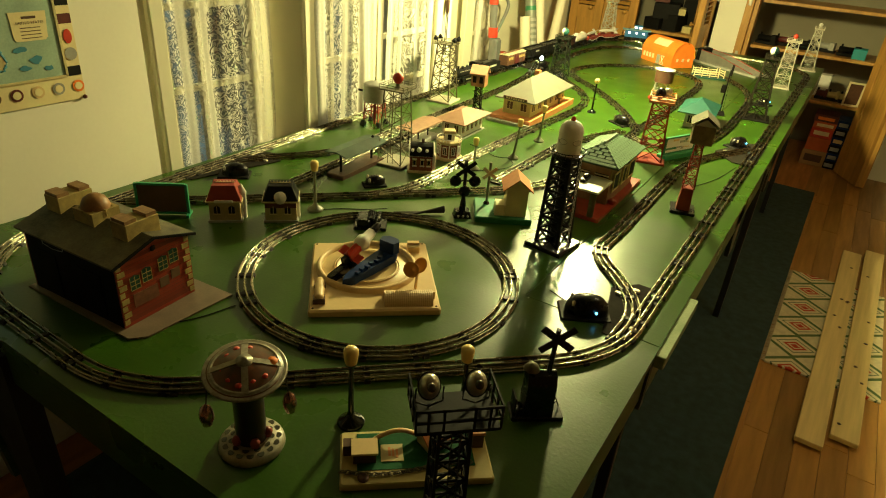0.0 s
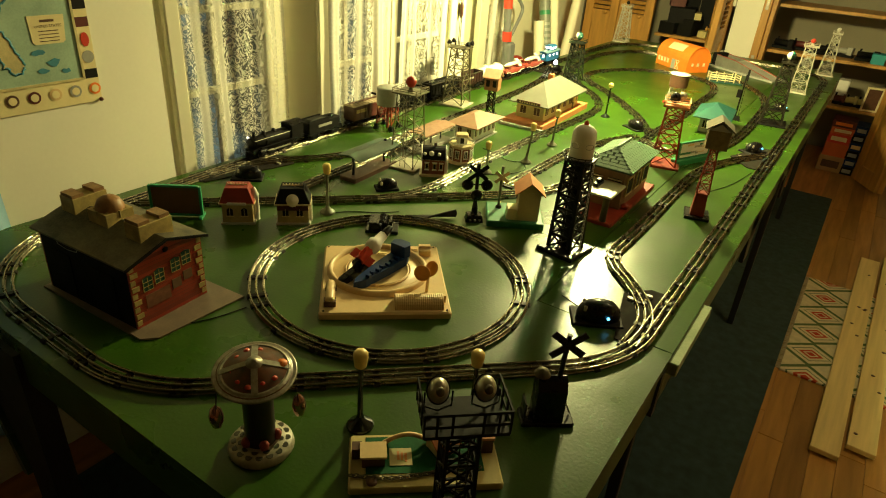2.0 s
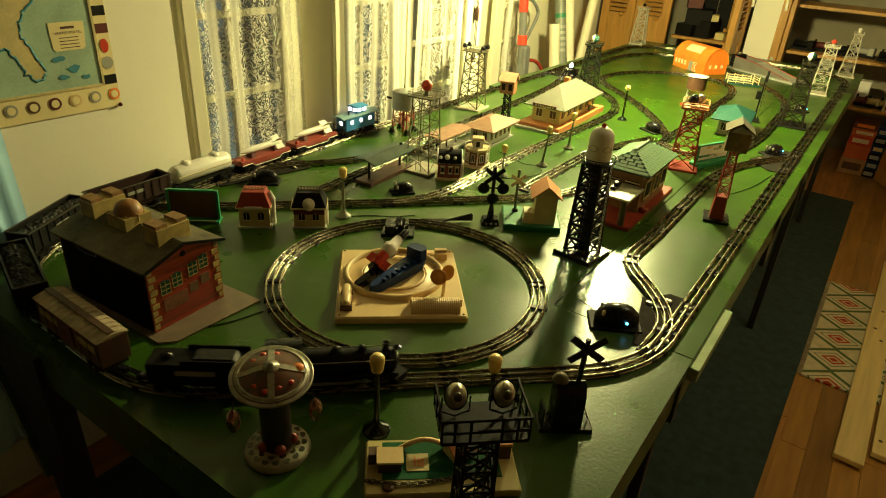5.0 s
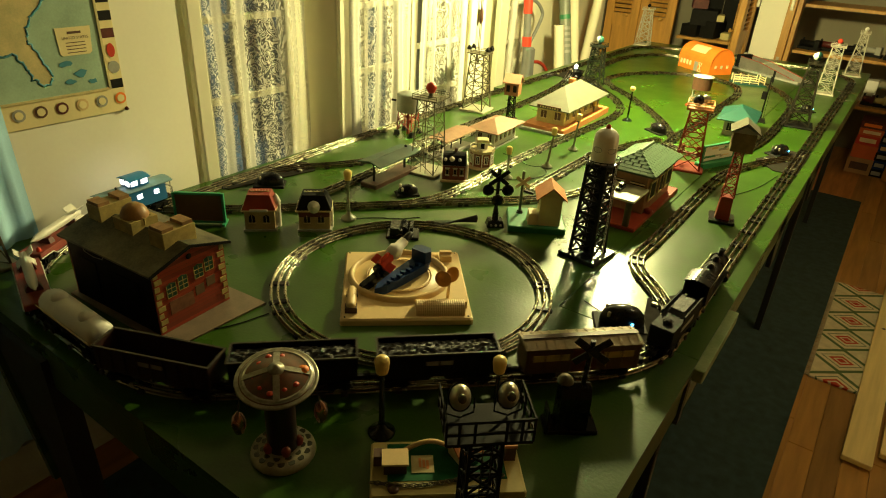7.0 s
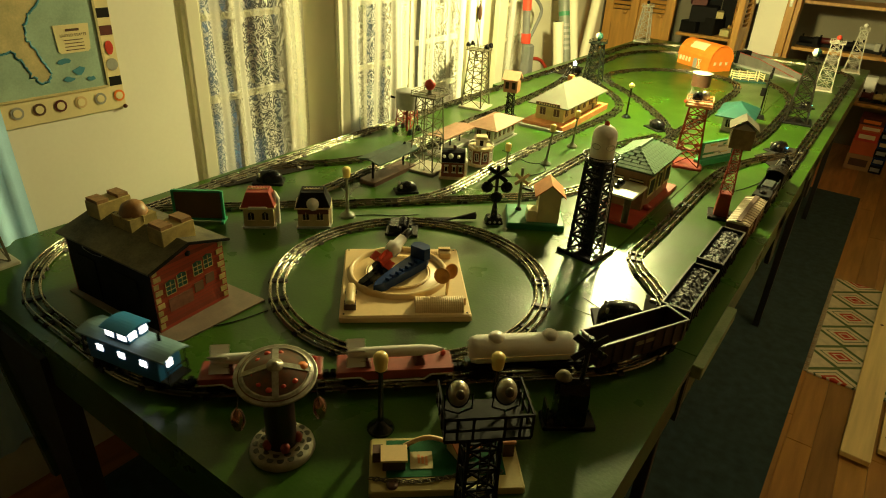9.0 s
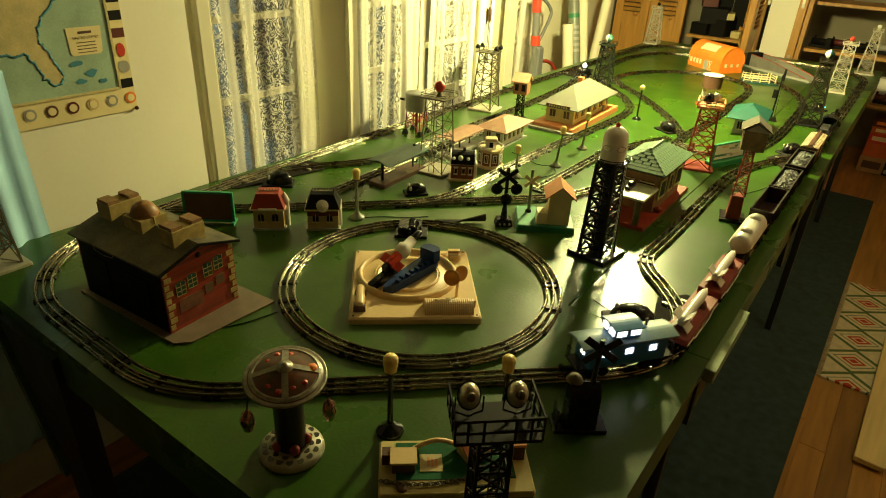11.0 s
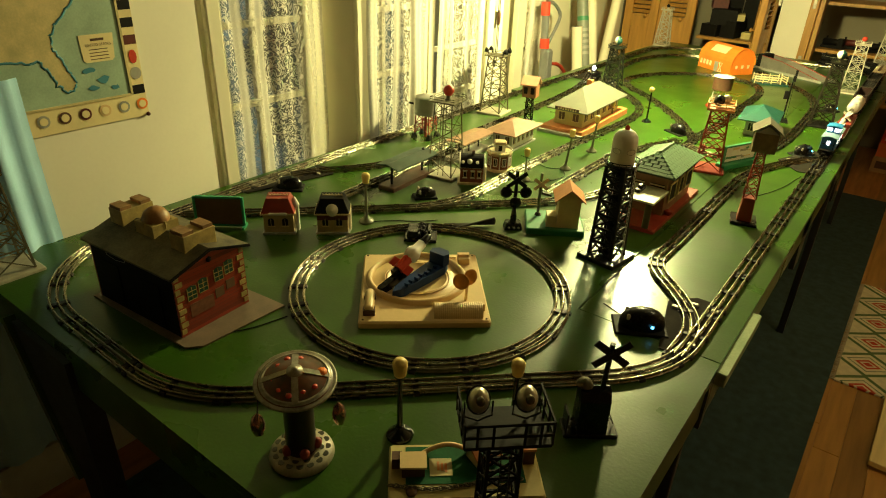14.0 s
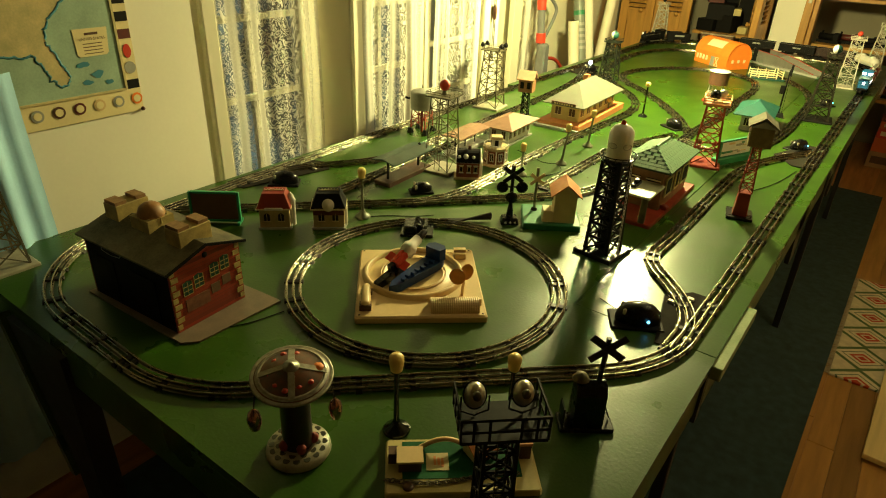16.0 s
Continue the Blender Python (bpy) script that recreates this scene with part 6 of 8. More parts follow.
gh = hip_house("green_roofed_house", -0.525, 3.075, 96, 0.200, 0.095, 0.068, 0.050, M_GREY, M_TEAL, "grey toy house with a teal hipped roof", 0.034, None, "", 0.0, 0.15, (3, 2), winmat=M_BLACKM)
part("door", Build().box((0.0, -0.049, 0.026), (0.022, 0.002, 0.050)), M_BROWN, gh, "brown door")
sm = on_table("semaphore", -0.475, 3.33, 10, "dark semaphore signal post", "toy signal")
part("base", Build().box((0, 0, 0.008), (0.05, 0.04, 0.016), taper=0.8), M_BLACKM, sm)
part("post", Build().rod((0, 0, 0.012), (0, 0, 0.215), 0.004, 0.003), M_BLACKM, sm)
part("lamp_box", Build().box((-0.012, 0, 0.125), (0.018, 0.016, 0.036)), M_BLACKM, sm)
part("arm", Build().box((0.006, -0.004, 0.215), (0.010, 0.003, 0.052)), M_BLACKM, sm)
part("ladder", Build().bar((0.012, 0, 0.016), (0.008, 0, 0.20), 0.0018), M_BLACKM, sm)

# switch motors and other dark boxes
def switch_motor(x, y, rz, label, lit=True, s=1.0):
    th = on_table("switch_motor", x, y, rz, label, "toy railway switch", "switch motors")
    part("plate", Build().box((0, 0, 0.003), (0.115 * s, 0.075 * s, 0.006), bevel=0.002), M_BLACKM, th)
    part("housing", Build().lathe([(0.050 * s, 0), (0.050 * s, 0.012 * s), (0.046 * s, 0.024 * s), (0.034 * s, 0.036 * s), (0.014 * s, 0.042 * s), (0.0001, 0.043 * s)], (0.004 * s, 0, 0.006), n=28, squash=0.60), M_BLACK, th, "glossy black housing")
    part("cap", Build().lathe([(0.009, 0), (0.009, 0.006), (0.0001, 0.008)], (0.020 * s, 0, 0.038 * s), n=14), M_SILVER, th)
    for k in range(3):
        part("knob", Build().lathe([(0.004, 0), (0.004, 0.010), (0.0001, 0.013)], (-0.030 * s, -0.016 + k * 0.016, 0.028 * s), n=10), M_SILVER, th)
    if lit:
        part("indicator", Build().lathe([(0.0001, 0.003), (0.0032, 0.0015), (0.0034, 0)], n=10, m=Matrix.Translation((0.020 * s, -0.0325 * s, 0.022)) @ Matrix.Rotation(radians(80), 4, "X")), M_GLOWB, th, "small lit blue indicator")
    return th


switch_motor(-0.338, 1.212, 30, "glossy black switch motor with a lit blue indicator", s=1.0)
switch_motor(-0.300, 2.84, 60, "glossy black switch motor with a lit blue indicator", s=0.85)
switch_motor(-0.330, 3.72, 60, "black switch motor with a lit blue indicator", s=0.75)
switch_motor(-0.79, 2.78, -30, "glossy black switch motor beside the far loop", False, 0.85)
switch_motor(-1.535, 1.235, 40, "dark switch motor with wires beside the outer track", False, 0.85)
switch_motor(-1.160, 1.475, 50, "dark switch motor beside the platform", False, 0.65)
sw = switch_motor(-1.575, 3.60, 40, "dark switch motor with a white lit bulb", False, 0.75)
part("bulb", Build().lathe([(0.005, 0.03), (0.011, 0.044), (0.010, 0.056), (0.0001, 0.064)], n=14), M_GLOWC, sw, "white lit bulb")
lk2 = on_table("lockon_coil", -0.990, 1.245, 35, "black lock-on with wire coils beside the circle track", "toy switch")
part("plate", Build().box((0, 0, 0.004), (0.09, 0.075, 0.008), bevel=0.002).box((-0.018, 0.0, 0.017), (0.036, 0.066, 0.022), bevel=0.004), M_BLACK, lk2)
b = Build()
for k in range(9):
    b.tube([(0.002 + 0.012 * math.cos(a * math.tau / 12), -0.024 + k * 0.006, 0.020 + 0.012 * math.sin(a * math.tau / 12)) for a in range(12)], 0.0022, n=5, closed=True)
part("coil", b, M_BLACK, lk2, "dark wound coil")
part("bracket", Build().box((0.024, 0, 0.018), (0.008, 0.050, 0.026)).box((-0.030, 0, 0.016), (0.012, 0.040, 0.018)), M_BLACK, lk2)
# spare rails lying by the circle track
for k in range(5):
    a = -38 + k * 2.2
    ox, oy = -0.985 + 0.008 * k, 1.345 - 0.006 * k
    o = tagged(new("spare_rail", Build().rod((0, 0, 0.004), (0.10, 0.11, 0.008 + 0.003 * k), 0.0036, n=6).mesh("spare_rail", M_TIE)), "loose dark rail lying beside the circle track", "rail", group="spare rails")
    o.matrix_world = pose(ox, oy, T, 0, 0, k * 5 - 8)
# thin wires on the table
def wire(pts, label="thin black wire lying on the table", r=0.0012):
    P = smooth_path(pts, 3)
    tagged(new("wire", Build().tube([(x, y, T + 0.0016) for x, y in P], r, n=5).mesh("wire", M_BLACKM)), label, "wire", group="loose wires")


wire([(-1.158, 1.222), (-1.12, 1.27), (-1.06, 1.31), (-1.02, 1.36)])
wire([(-0.94, 2.02), (-1.0, 1.98), (-1.06, 2.02), (-1.14, 2.04)])
wire([(-0.34, 2.20), (-0.28, 2.35), (-0.25, 2.55)])
wire([(-1.02, 0.60), (-0.98, 0.66), (-0.96, 0.74)])
wire([(-0.44, 1.25), (-0.36, 1.22), (-0.30, 1.19)])
wire([(-0.99, 1.80), (-0.93, 1.86), (-0.90, 1.95), (-0.94, 2.0)])


def switch_plate(poly, label):
    """The dark sheet plate under a pair of points."""
    th = on_table("track_switch", 0, 0, 0, label, "railway switch", "track switches")
    part("plate", Build().prism(poly, 0.001, 0.0035), M_GREYBROWN, th)
    for k in range(4):
        x, y = poly[k % len(poly)]
        cx = sum(p[0] for p in poly) / len(poly)
        cy = sum(p[1] for p in poly) / len(poly)
        part("frog_clip", Build().box((x + (cx - x) * 0.35, y + (cy - y) * 0.35, 0.006), (0.016, 0.010, 0.006), bevel=0.001), M_SILVER, th)


M_GREYBROWN = mat("dark_grey_switch_plate", (0.020, 0.017, 0.013), 0.9, scale=40, var=0.3, spec=0.1)
switch_plate([(-0.204, 1.16), (-0.204, 1.42), (-0.275, 1.42), (-0.325, 1.36), (-0.275, 1.16)], "dark plate of the near siding switch")
switch_plate([(-0.196, 2.60), (-0.196, 2.92), (-0.275, 2.92), (-0.360, 2.70), (-0.275, 2.60)], "dark plate of the far siding switch")
switch_plate([(-1.675, 1.12), (-1.675, 1.42), (-1.58, 1.46), (-1.52, 1.42), (-1.595, 1.12)], "dark plate of the outer track switch")
switch_plate([(-1.675, 3.48), (-1.675, 3.75), (-1.58, 3.75), (-1.50, 3.50), (-1.55, 3.46)], "dark plate of the branch switch")


# ---- the train ----
def wheelsets(th, xs, r=0.012, w=0.034, truck=True):
    """Pairs of wheels on axles, with side frames."""
    for x in xs:
        b = Build()
        for k in (-1, 1):
            b.rod((x, k * (w / 2 - 0.003), r), (x, k * (w / 2 + 0.003), r), r, n=14)
        b.rod((x, -w / 2, r), (x, w / 2, r), 0.003)
        part("wheelset", b, M_BLACKM, th, "dark metal wheels on an axle")
    if truck:
        for i in range(0, len(xs), 2):
            a, c = xs[i], xs[i + 1]
            b = Build()
            for k in (-1, 1):
                b.box(((a + c) / 2, k * (w / 2 + 0.006), r + 0.002), (abs(c - a) + 0.024, 0.004, 0.009), taper=0.9)
                for x in (a, c):
                    b.box((x, k * (w / 2 + 0.008), r), (0.010, 0.005, 0.011))
            b.box(((a + c) / 2, 0, r + 0.006), (0.014, w, 0.006))
            part("truck", b, M_BLACKM, th)


def couplers(th, half):
    for k in (-1, 1):
        b = Build().box((k * (half + 0.006), 0, 0.016), (0.030, 0.008, 0.006))
        b.box((k * (half + 0.018), 0.003, 0.017), (0.010, 0.014, 0.011), bevel=0.002)
        part("coupler", b, M_BLACKM, th)


GROUP = "freight train"


def locomotive():
    th = thing("steam_locomotive", pose(0, 0, RAIL), "black toy steam locomotive running on the outer track", "locomotive", GROUP)
    tilt = Matrix.Rotation(radians(90), 4, "Y")
    b = Build().lathe([(0.0001, 0.0), (0.017, 0.0), (0.0205, 0.003), (0.0205, 0.055), (0.0225, 0.075), (0.0235, 0.165)], n=28, m=Matrix.Translation((0.118, 0, 0.049)) @ Matrix.Rotation(radians(-90), 4, "Y"))
    part("boiler", b, M_BLACKM, th, "black ribbed boiler")
    for x in (0.105, 0.06, 0.02, -0.02):
        part("boiler_band", Build().lathe([(0.0225, -0.0012), (0.0238, 0), (0.0225, 0.0012)], n=24, m=Matrix.Translation((x, 0, 0.049)) @ tilt), M_BLACK, th)
    part("smokebox_door", Build().lathe([(0.0001, 0.004), (0.010, 0.003), (0.0165, 0.0)], n=20, m=Matrix.Translation((0.118, 0, 0.049)) @ tilt), M_BLACK, th)
    part("chimney", Build().lathe([(0.0075, 0), (0.006, 0.004), (0.006, 0.014), (0.0078, 0.018), (0.005, 0.018), (0.005, 0.010)], (0.098, 0, 0.068), n=16), M_BLACK, th)
    for x in (0.055, 0.008):
        part("dome", Build().lathe([(0.0095, 0), (0.0085, 0.006), (0.006, 0.012), (0.0001, 0.014)], (x, 0, 0.068), n=16), M_BLACK, th)
    part("headlamp", Build().rod((0.112, 0, 0.074), (0.124, 0, 0.074), 0.0055, n=12), M_BLACK, th)
    lens = part("lens", Build().lathe([(0.0001, 0.001), (0.0042, 0)], n=12, m=Matrix.Translation((0.1245, 0, 0.074)) @ tilt), M_GLOWW, th, "lit headlamp lens")
    b = Build()
    for k in (-1, 1):
        b.box((-0.083, k * 0.0255, 0.058), (0.056, 0.003, 0.05))
        b.box((-0.083, k * 0.0255, 0.066), (0.024, 0.0034, 0.016))
    b.box((-0.056, 0, 0.058), (0.003, 0.05, 0.05))
    part("cab", b, M_BLACKM, th)
    b = Build()
    n = 8
    pr = [(-0.029 + 0.058 * i / n, 0.083 + 0.008 * math.sin(math.pi * i / n)) for i in range(n + 1)]
    b.side(pr + [(y, z - 0.003) for y, z in pr[::-1]], -0.116, -0.050)
    part("cab_roof", b, M_BLACK, th)
    b = Build().box((0.005, 0, 0.026), (0.232, 0.040, 0.008))
    b.box((0.005, 0.0235, 0.033), (0.170, 0.010, 0.003)).box((0.005, -0.0235, 0.033), (0.170, 0.010, 0.003))
    part("frame", b, M_BLACKM, th)
    part("cowcatcher", Build().prism([(0.120, -0.022), (0.140, 0), (0.120, 0.022)], 0.005, 0.020), M_BLACKM, th)
    for k in (-1, 1):
        b = Build()
        for x in (0.035, -0.005, -0.045):
            b.rod((x, k * 0.016, 0.019), (x, k * 0.021, 0.019), 0.019, n=20)
        for x in (0.095, 0.075):
            b.rod((x, k * 0.016, 0.011), (x, k * 0.020, 0.011), 0.011, n=14)
        part("driving_wheels", b, M_BLACKM, th)
        b = Build().box((-0.005, k * 0.024, 0.016), (0.088, 0.002, 0.005))
        b.box((0.06, k * 0.0245, 0.018), (0.05, 0.002, 0.004))
        part("side_rod", b, M_SILVER, th, "bright side rod")
        part("cylinder", Build().rod((0.072, k * 0.026, 0.022), (0.100, k * 0.026, 0.022), 0.0095, n=14), M_BLACK, th)
        part("handrail", Build().rod((-0.05, k * 0.024, 0.062), (0.112, k * 0.0225, 0.062), 0.001, n=5), M_SILVER, th)
    return th


def tender():
    th = thing("tender", pose(0, 0, RAIL), "black toy coal tender behind the locomotive", "tender", GROUP)
    part("tank", Build().box((0, 0, 0.044), (0.172, 0.050, 0.040), bevel=0.003), M_BLACKM, th)
    part("coal", Build().box((0.030, 0, 0.067), (0.090, 0.040, 0.010), taper=0.8, bevel=0.003), M_COAL, th, "black coal heap")
    b = Build()
    for k in (-1, 1):
        b.box((0.03, k * 0.0235, 0.068), (0.110, 0.003, 0.010))
    part("coal_boards", b, M_BLACKM, th)
    part("hatch", Build().lathe([(0.010, 0), (0.010, 0.005), (0.0001, 0.007)], (-0.055, 0, 0.064), n=14), M_BLACK, th)
    part("frame", Build().box((0, 0, 0.022), (0.180, 0.046, 0.005)), M_BLACK, th)
    for k in (-1, 1):
        part("lettering", Build().box((0, k * 0.0256, 0.047), (0.07, 0.0008, 0.010)), M_GREY, th, "pale lettering bar")
    wheelsets(th, (-0.066, -0.040, 0.040, 0.066))
    couplers(th, 0.092)
    return th


def boxcar():
    th = thing("boxcar", pose(0, 0, RAIL), "brown toy boxcar with pale ribbed roof", "freight car", GROUP)
    part("body", Build().box((0, 0, 0.051), (0.228, 0.056, 0.056), bevel=0.001), M_BROWN, th)
    b = Build()
    n = 6
    pr = [(-0.030 + 0.060 * i / n, 0.0795 + 0.006 * math.sin(math.pi * i / n)) for i in range(n + 1)]
    b.side(pr + [(y, 0.0785) for y, z in pr[::-1]], -0.116, 0.116)
    for i in range(13):
        x = -0.110 + 0.22 * i / 12
        b.side([(y, z + 0.0016) for y, z in pr] + [(y, z - 0.001) for y, z in pr[::-1]], x - 0.0016, x + 0.0016)
    part("roof", b, mat("weathered_cream_roof", (0.52, 0.42, 0.28), 0.55, scale=40, var=0.35), th, "pale ribbed roof")
    part("roofwalk", Build().box((0, 0, 0.0885), (0.228, 0.012, 0.002)), M_BROWN, th)
    for k in (-1, 1):
        part("door", Build().box((0, k * 0.0295, 0.050), (0.050, 0.003, 0.050)), M_MAROON, th)
        part("stripe", Build().box((-0.065, k * 0.0284, 0.058), (0.07, 0.001, 0.014)), M_STONE, th, "cream lettering panel")
        part("stripe", Build().box((0.070, k * 0.0284, 0.058), (0.06, 0.001, 0.014)), M_STONE, th, "cream lettering panel")
        for i in range(8):
            x = -0.108 + 0.216 * i / 7
            part("rib", Build().box((x, k * 0.0285, 0.05), (0.002, 0.002, 0.052)), M_BROWN, th)
    part("frame", Build().box((0, 0, 0.021), (0.232, 0.040, 0.006)), M_BLACKM, th)
    wheelsets(th, (-0.088, -0.062, 0.062, 0.088))
    couplers(th, 0.117)
    return th


def hopper(load, material, label):
    th = thing("hopper_car", pose(0, 0, RAIL), label, "freight car", GROUP)
    L, W, H = 0.224, 0.058, 0.050
    def ring(inset, z):
        x, y = L / 2 - inset, W / 2 - inset
        return [(-x, -y, z), (x, -y, z), (x, y, z), (-x, y, z)]

    b = Build()
    quads = [(3, 2, 1, 0), (12, 13, 14, 15)]
    for lo in (0, 4, 8):
        quads += [(lo + k, lo + (k + 1) % 4, lo + 4 + (k + 1) % 4, lo + 4 + k) for k in range(4)]
    b.add(ring(0.0, 0.030) + ring(0.0, 0.030 + H) + ring(0.003, 0.030 + H) + ring(0.003, 0.033), quads)
    part("body", b, material, th)
    b = Build()
    for k in (-1, 1):
        b.box((0, k * W / 2, 0.030 + H), (L + 0.004, 0.004, 0.003))
        b.box((k * L / 2, 0, 0.0302 + H), (0.004, W - 0.004, 0.003))
    part("rim", b, mat("worn_hopper_rim", (0.045, 0.036, 0.028), 0.4, scale=60, var=0.4), th, "worn pale top rim")
    for k in (-1, 1):
        for i in range(9):
            part("rib", Build().box((-L / 2 + 0.008 + (L - 0.016) * i / 8, k * (W / 2 + 0.001), 0.030 + H / 2), (0.003, 0.003, H - 0.006)), material, th)
        part("lettering", Build().box((0.0, k * (W / 2 + 0.0006), 0.060), (0.05, 0.0008, 0.009)), M_GREY, th, "pale lettering bar")
    for x in (-0.04, 0.04):
        part("chute", Build().box((x, 0, 0.022), (0.050, 0.036, 0.018), taper=1.3), material, th)
    if load:
        rnd = random.Random(int(load * 10))
        n, m = 40, 11
        vs = [(-L / 2 + 0.004 + (L - 0.008) * i / n, -W / 2 + 0.004 + (W - 0.008) * j / m, 0.070 + 0.006 * math.sin(math.pi * j / m) + rnd.uniform(-0.003, 0.003)) for i in range(n + 1) for j in range(m + 1)]
        fs = [(i * (m + 1) + j, (i + 1) * (m + 1) + j, (i + 1) * (m + 1) + j + 1, i * (m + 1) + j + 1) for i in range(n) for j in range(m)]
        b = Build()
        b.add(vs, fs)
        part("coal_load", b, M_COAL, th, "lumpy black coal load")
    wheelsets(th, (-0.090, -0.064, 0.064, 0.090))
    couplers(th, 0.113)
    return th


def tank_car():
    th = thing("tank_car", pose(0, 0, RAIL), "cream white toy tank car with two domes", "freight car", GROUP)
    tilt = Matrix.Rotation(radians(90), 4, "Y")
    prof = [(0.0001, -0.104), (0.014, -0.103), (0.024, -0.098), (0.0275, -0.088), (0.0275, 0.088), (0.024, 0.098), (0.014, 0.103), (0.0001, 0.104)]
    part("tank", Build().lathe(prof, n=32, m=Matrix.Translation((0, 0, 0.057)) @ tilt), M_WHITE, th)
    for x in (-0.052, 0.052):
        part("dome", Build().lathe([(0.016, 0), (0.015, 0.006), (0.011, 0.011), (0.0001, 0.0125)], (x, 0, 0.080), n=20), M_WHITE, th)
    for k in (-1, 1):
        b = Build().rod((-0.10, k * 0.029, 0.057), (0.10, k * 0.029, 0.057), 0.0012, n=5)
        part("handrail", b, M_CREAM, th)
    part("frame", Build().box((0, 0, 0.026), (0.216, 0.034, 0.008)), M_BLACKM, th)
    wheelsets(th, (-0.088, -0.062, 0.062, 0.088))
    couplers(th, 0.110)
    return th


def missile_car():
    th = thing("missile_flatcar", pose(0, 0, RAIL), "faded red toy flatcar carrying a white missile", "freight car", GROUP)
    b = Build().box((0, 0, 0.032), (0.214, 0.054, 0.014), bevel=0.002)
    b.box((0, 0, 0.024), (0.12, 0.05, 0.010))
    part("deck", b, M_PINK, th)
    for k in (-1, 1):
        pts = [(-0.105, k * 0.028, 0.027), (-0.065, k * 0.028, 0.027), (-0.052, k * 0.028, 0.017), (0.052, k * 0.028, 0.017), (0.065, k * 0.028, 0.027), (0.105, k * 0.028, 0.027)]
        part("side_rail", Build().tube(pts, 0.0017, n=5), M_WHITE, th, "white bent side rail")
    for x in (-0.055, 0.045):
        part("cradle", Build().box((x, 0, 0.045), (0.020, 0.034, 0.014), taper=0.7), M_MAROON, th)
    tilt = Matrix.Rotation(radians(90), 4, "Y")
    part("missile", Build().lathe([(0.0001, -0.086), (0.008, -0.086), (0.0095, -0.07), (0.0105, -0.02), (0.0105, 0.045), (0.008, 0.072), (0.0001, 0.095)], n=20, m=Matrix.Translation((0, 0, 0.062)) @ tilt), M_WHITE, th, "white plastic missile")
    for a in range(4):
        m = Matrix.Translation((0, 0, 0.062)) @ Matrix.Rotation(radians(45 + 90 * a), 4, "X")
        part("fin", Build().side([(-0.001, 0.008), (0.001, 0.008), (0.001, 0.026), (-0.001, 0.026)], -0.088, -0.055, m), M_WHITE, th)
    part("warning_light", Build().lathe([(0.005, 0), (0.005, 0.007), (0.0001, 0.011)], (0.092, 0.014, 0.039), n=10), M_REDB, th, "red light")
    wheelsets(th, (-0.084, -0.058, 0.058, 0.084))
    couplers(th, 0.108)
    return th


def caboose():
    th = thing("caboose", pose(0, 0, RAIL), "blue toy caboose with lit windows ending the train", "freight car", GROUP)
    part("body", Build().box((0, 0, 0.052), (0.168, 0.052, 0.052), bevel=0.001), M_CABBLUE, th)
    roof = mat("pale_blue_roof", (0.20, 0.36, 0.42), 0.45, scale=40, var=0.15)
    n = 8
    pr = [(-0.030 + 0.060 * i / n, 0.078 + 0.007 * math.sin(math.pi * i / n)) for i in range(n + 1)]
    part("roof", Build().side(pr + [(y, z - 0.003) for y, z in pr[::-1]], -0.104, 0.104), roof, th, "pale blue curved roof")
    part("cupola", Build().box((-0.008, 0, 0.096), (0.056, 0.046, 0.024), bevel=0.001), M_CABBLUE, th)
    pr = [(-0.027 + 0.054 * i / n, 0.108 + 0.005 * math.sin(math.pi * i / n)) for i in range(n + 1)]
    part("cupola_roof", Build().side(pr + [(y, z - 0.003) for y, z in pr[::-1]], -0.040, 0.024), mat("bright_blue_roof", (0.03, 0.26, 0.62), 0.4, scale=40, var=0.12), th, "bright blue cupola roof")
    for k in (-1, 1):
        for x in (-0.052, 0.0, 0.052):
            part("window", Build().box((x, k * 0.0265, 0.057), (0.014, 0.0016, 0.013)), M_GLOWW, th, "lit window")
        for x in (-0.022, 0.008):
            part("window", Build().box((x, k * 0.0235, 0.097), (0.018, 0.0016, 0.013)), M_GLOWW, th, "lit cupola window")
        for y in (-0.012, 0.012):
            part("window", Build().box((-0.008 + k * 0.0285, y, 0.097), (0.0016, 0.016, 0.013)), M_GLOWW, th, "lit cupola window")
        part("window", Build().box((k * 0.0845, 0, 0.054), (0.0016, 0.012, 0.016)), M_GLOWW, th, "lit door window")
        part("platform", Build().box((k * 0.095, 0, 0.026), (0.022, 0.050, 0.004)), M_BLACKM, th)
        b = Build()
        for y in (-0.022, 0.022):
            b.rod((k * 0.104, y, 0.028), (k * 0.104, y, 0.054), 0.0012, n=5)
            b.rod((k * 0.1, y, 0.028), (k * 0.1, y, 0.077), 0.0010, n=5)
        b.rod((k * 0.104, -0.022, 0.054), (k * 0.104, 0.022, 0.054), 0.0012, n=5)
        part("railing", b, M_BLACKM, th)
    part("smokestack", Build().rod((0.055, 0.012, 0.082), (0.055, 0.012, 0.098), 0.003, n=8), M_BLACKM, th)
    part("frame", Build().box((0, 0, 0.023), (0.19, 0.036, 0.006)), M_BLACKM, th)
    wheelsets(th, (-0.072, -0.046, 0.046, 0.072))
    couplers(th, 0.105)
    return th


TRAIN = [
    (locomotive(), 0.145), (tender(), 0.376), (boxcar(), 0.654),
    (hopper(1, M_BLACKM, "black toy hopper car heaped with coal"), 0.930),
    (hopper(2, M_BLACKM, "black toy hopper car heaped with coal"), 1.190),
    (hopper(0, mat("dark_oxide_plastic", (0.030, 0.010, 0.008), 0.45, scale=40, var=0.3), "empty dark oxide red toy hopper car"), 1.430),
    (tank_car(), 1.670), (missile_car(), 1.912), (missile_car(), 2.152), (caboose(), 2.395)]


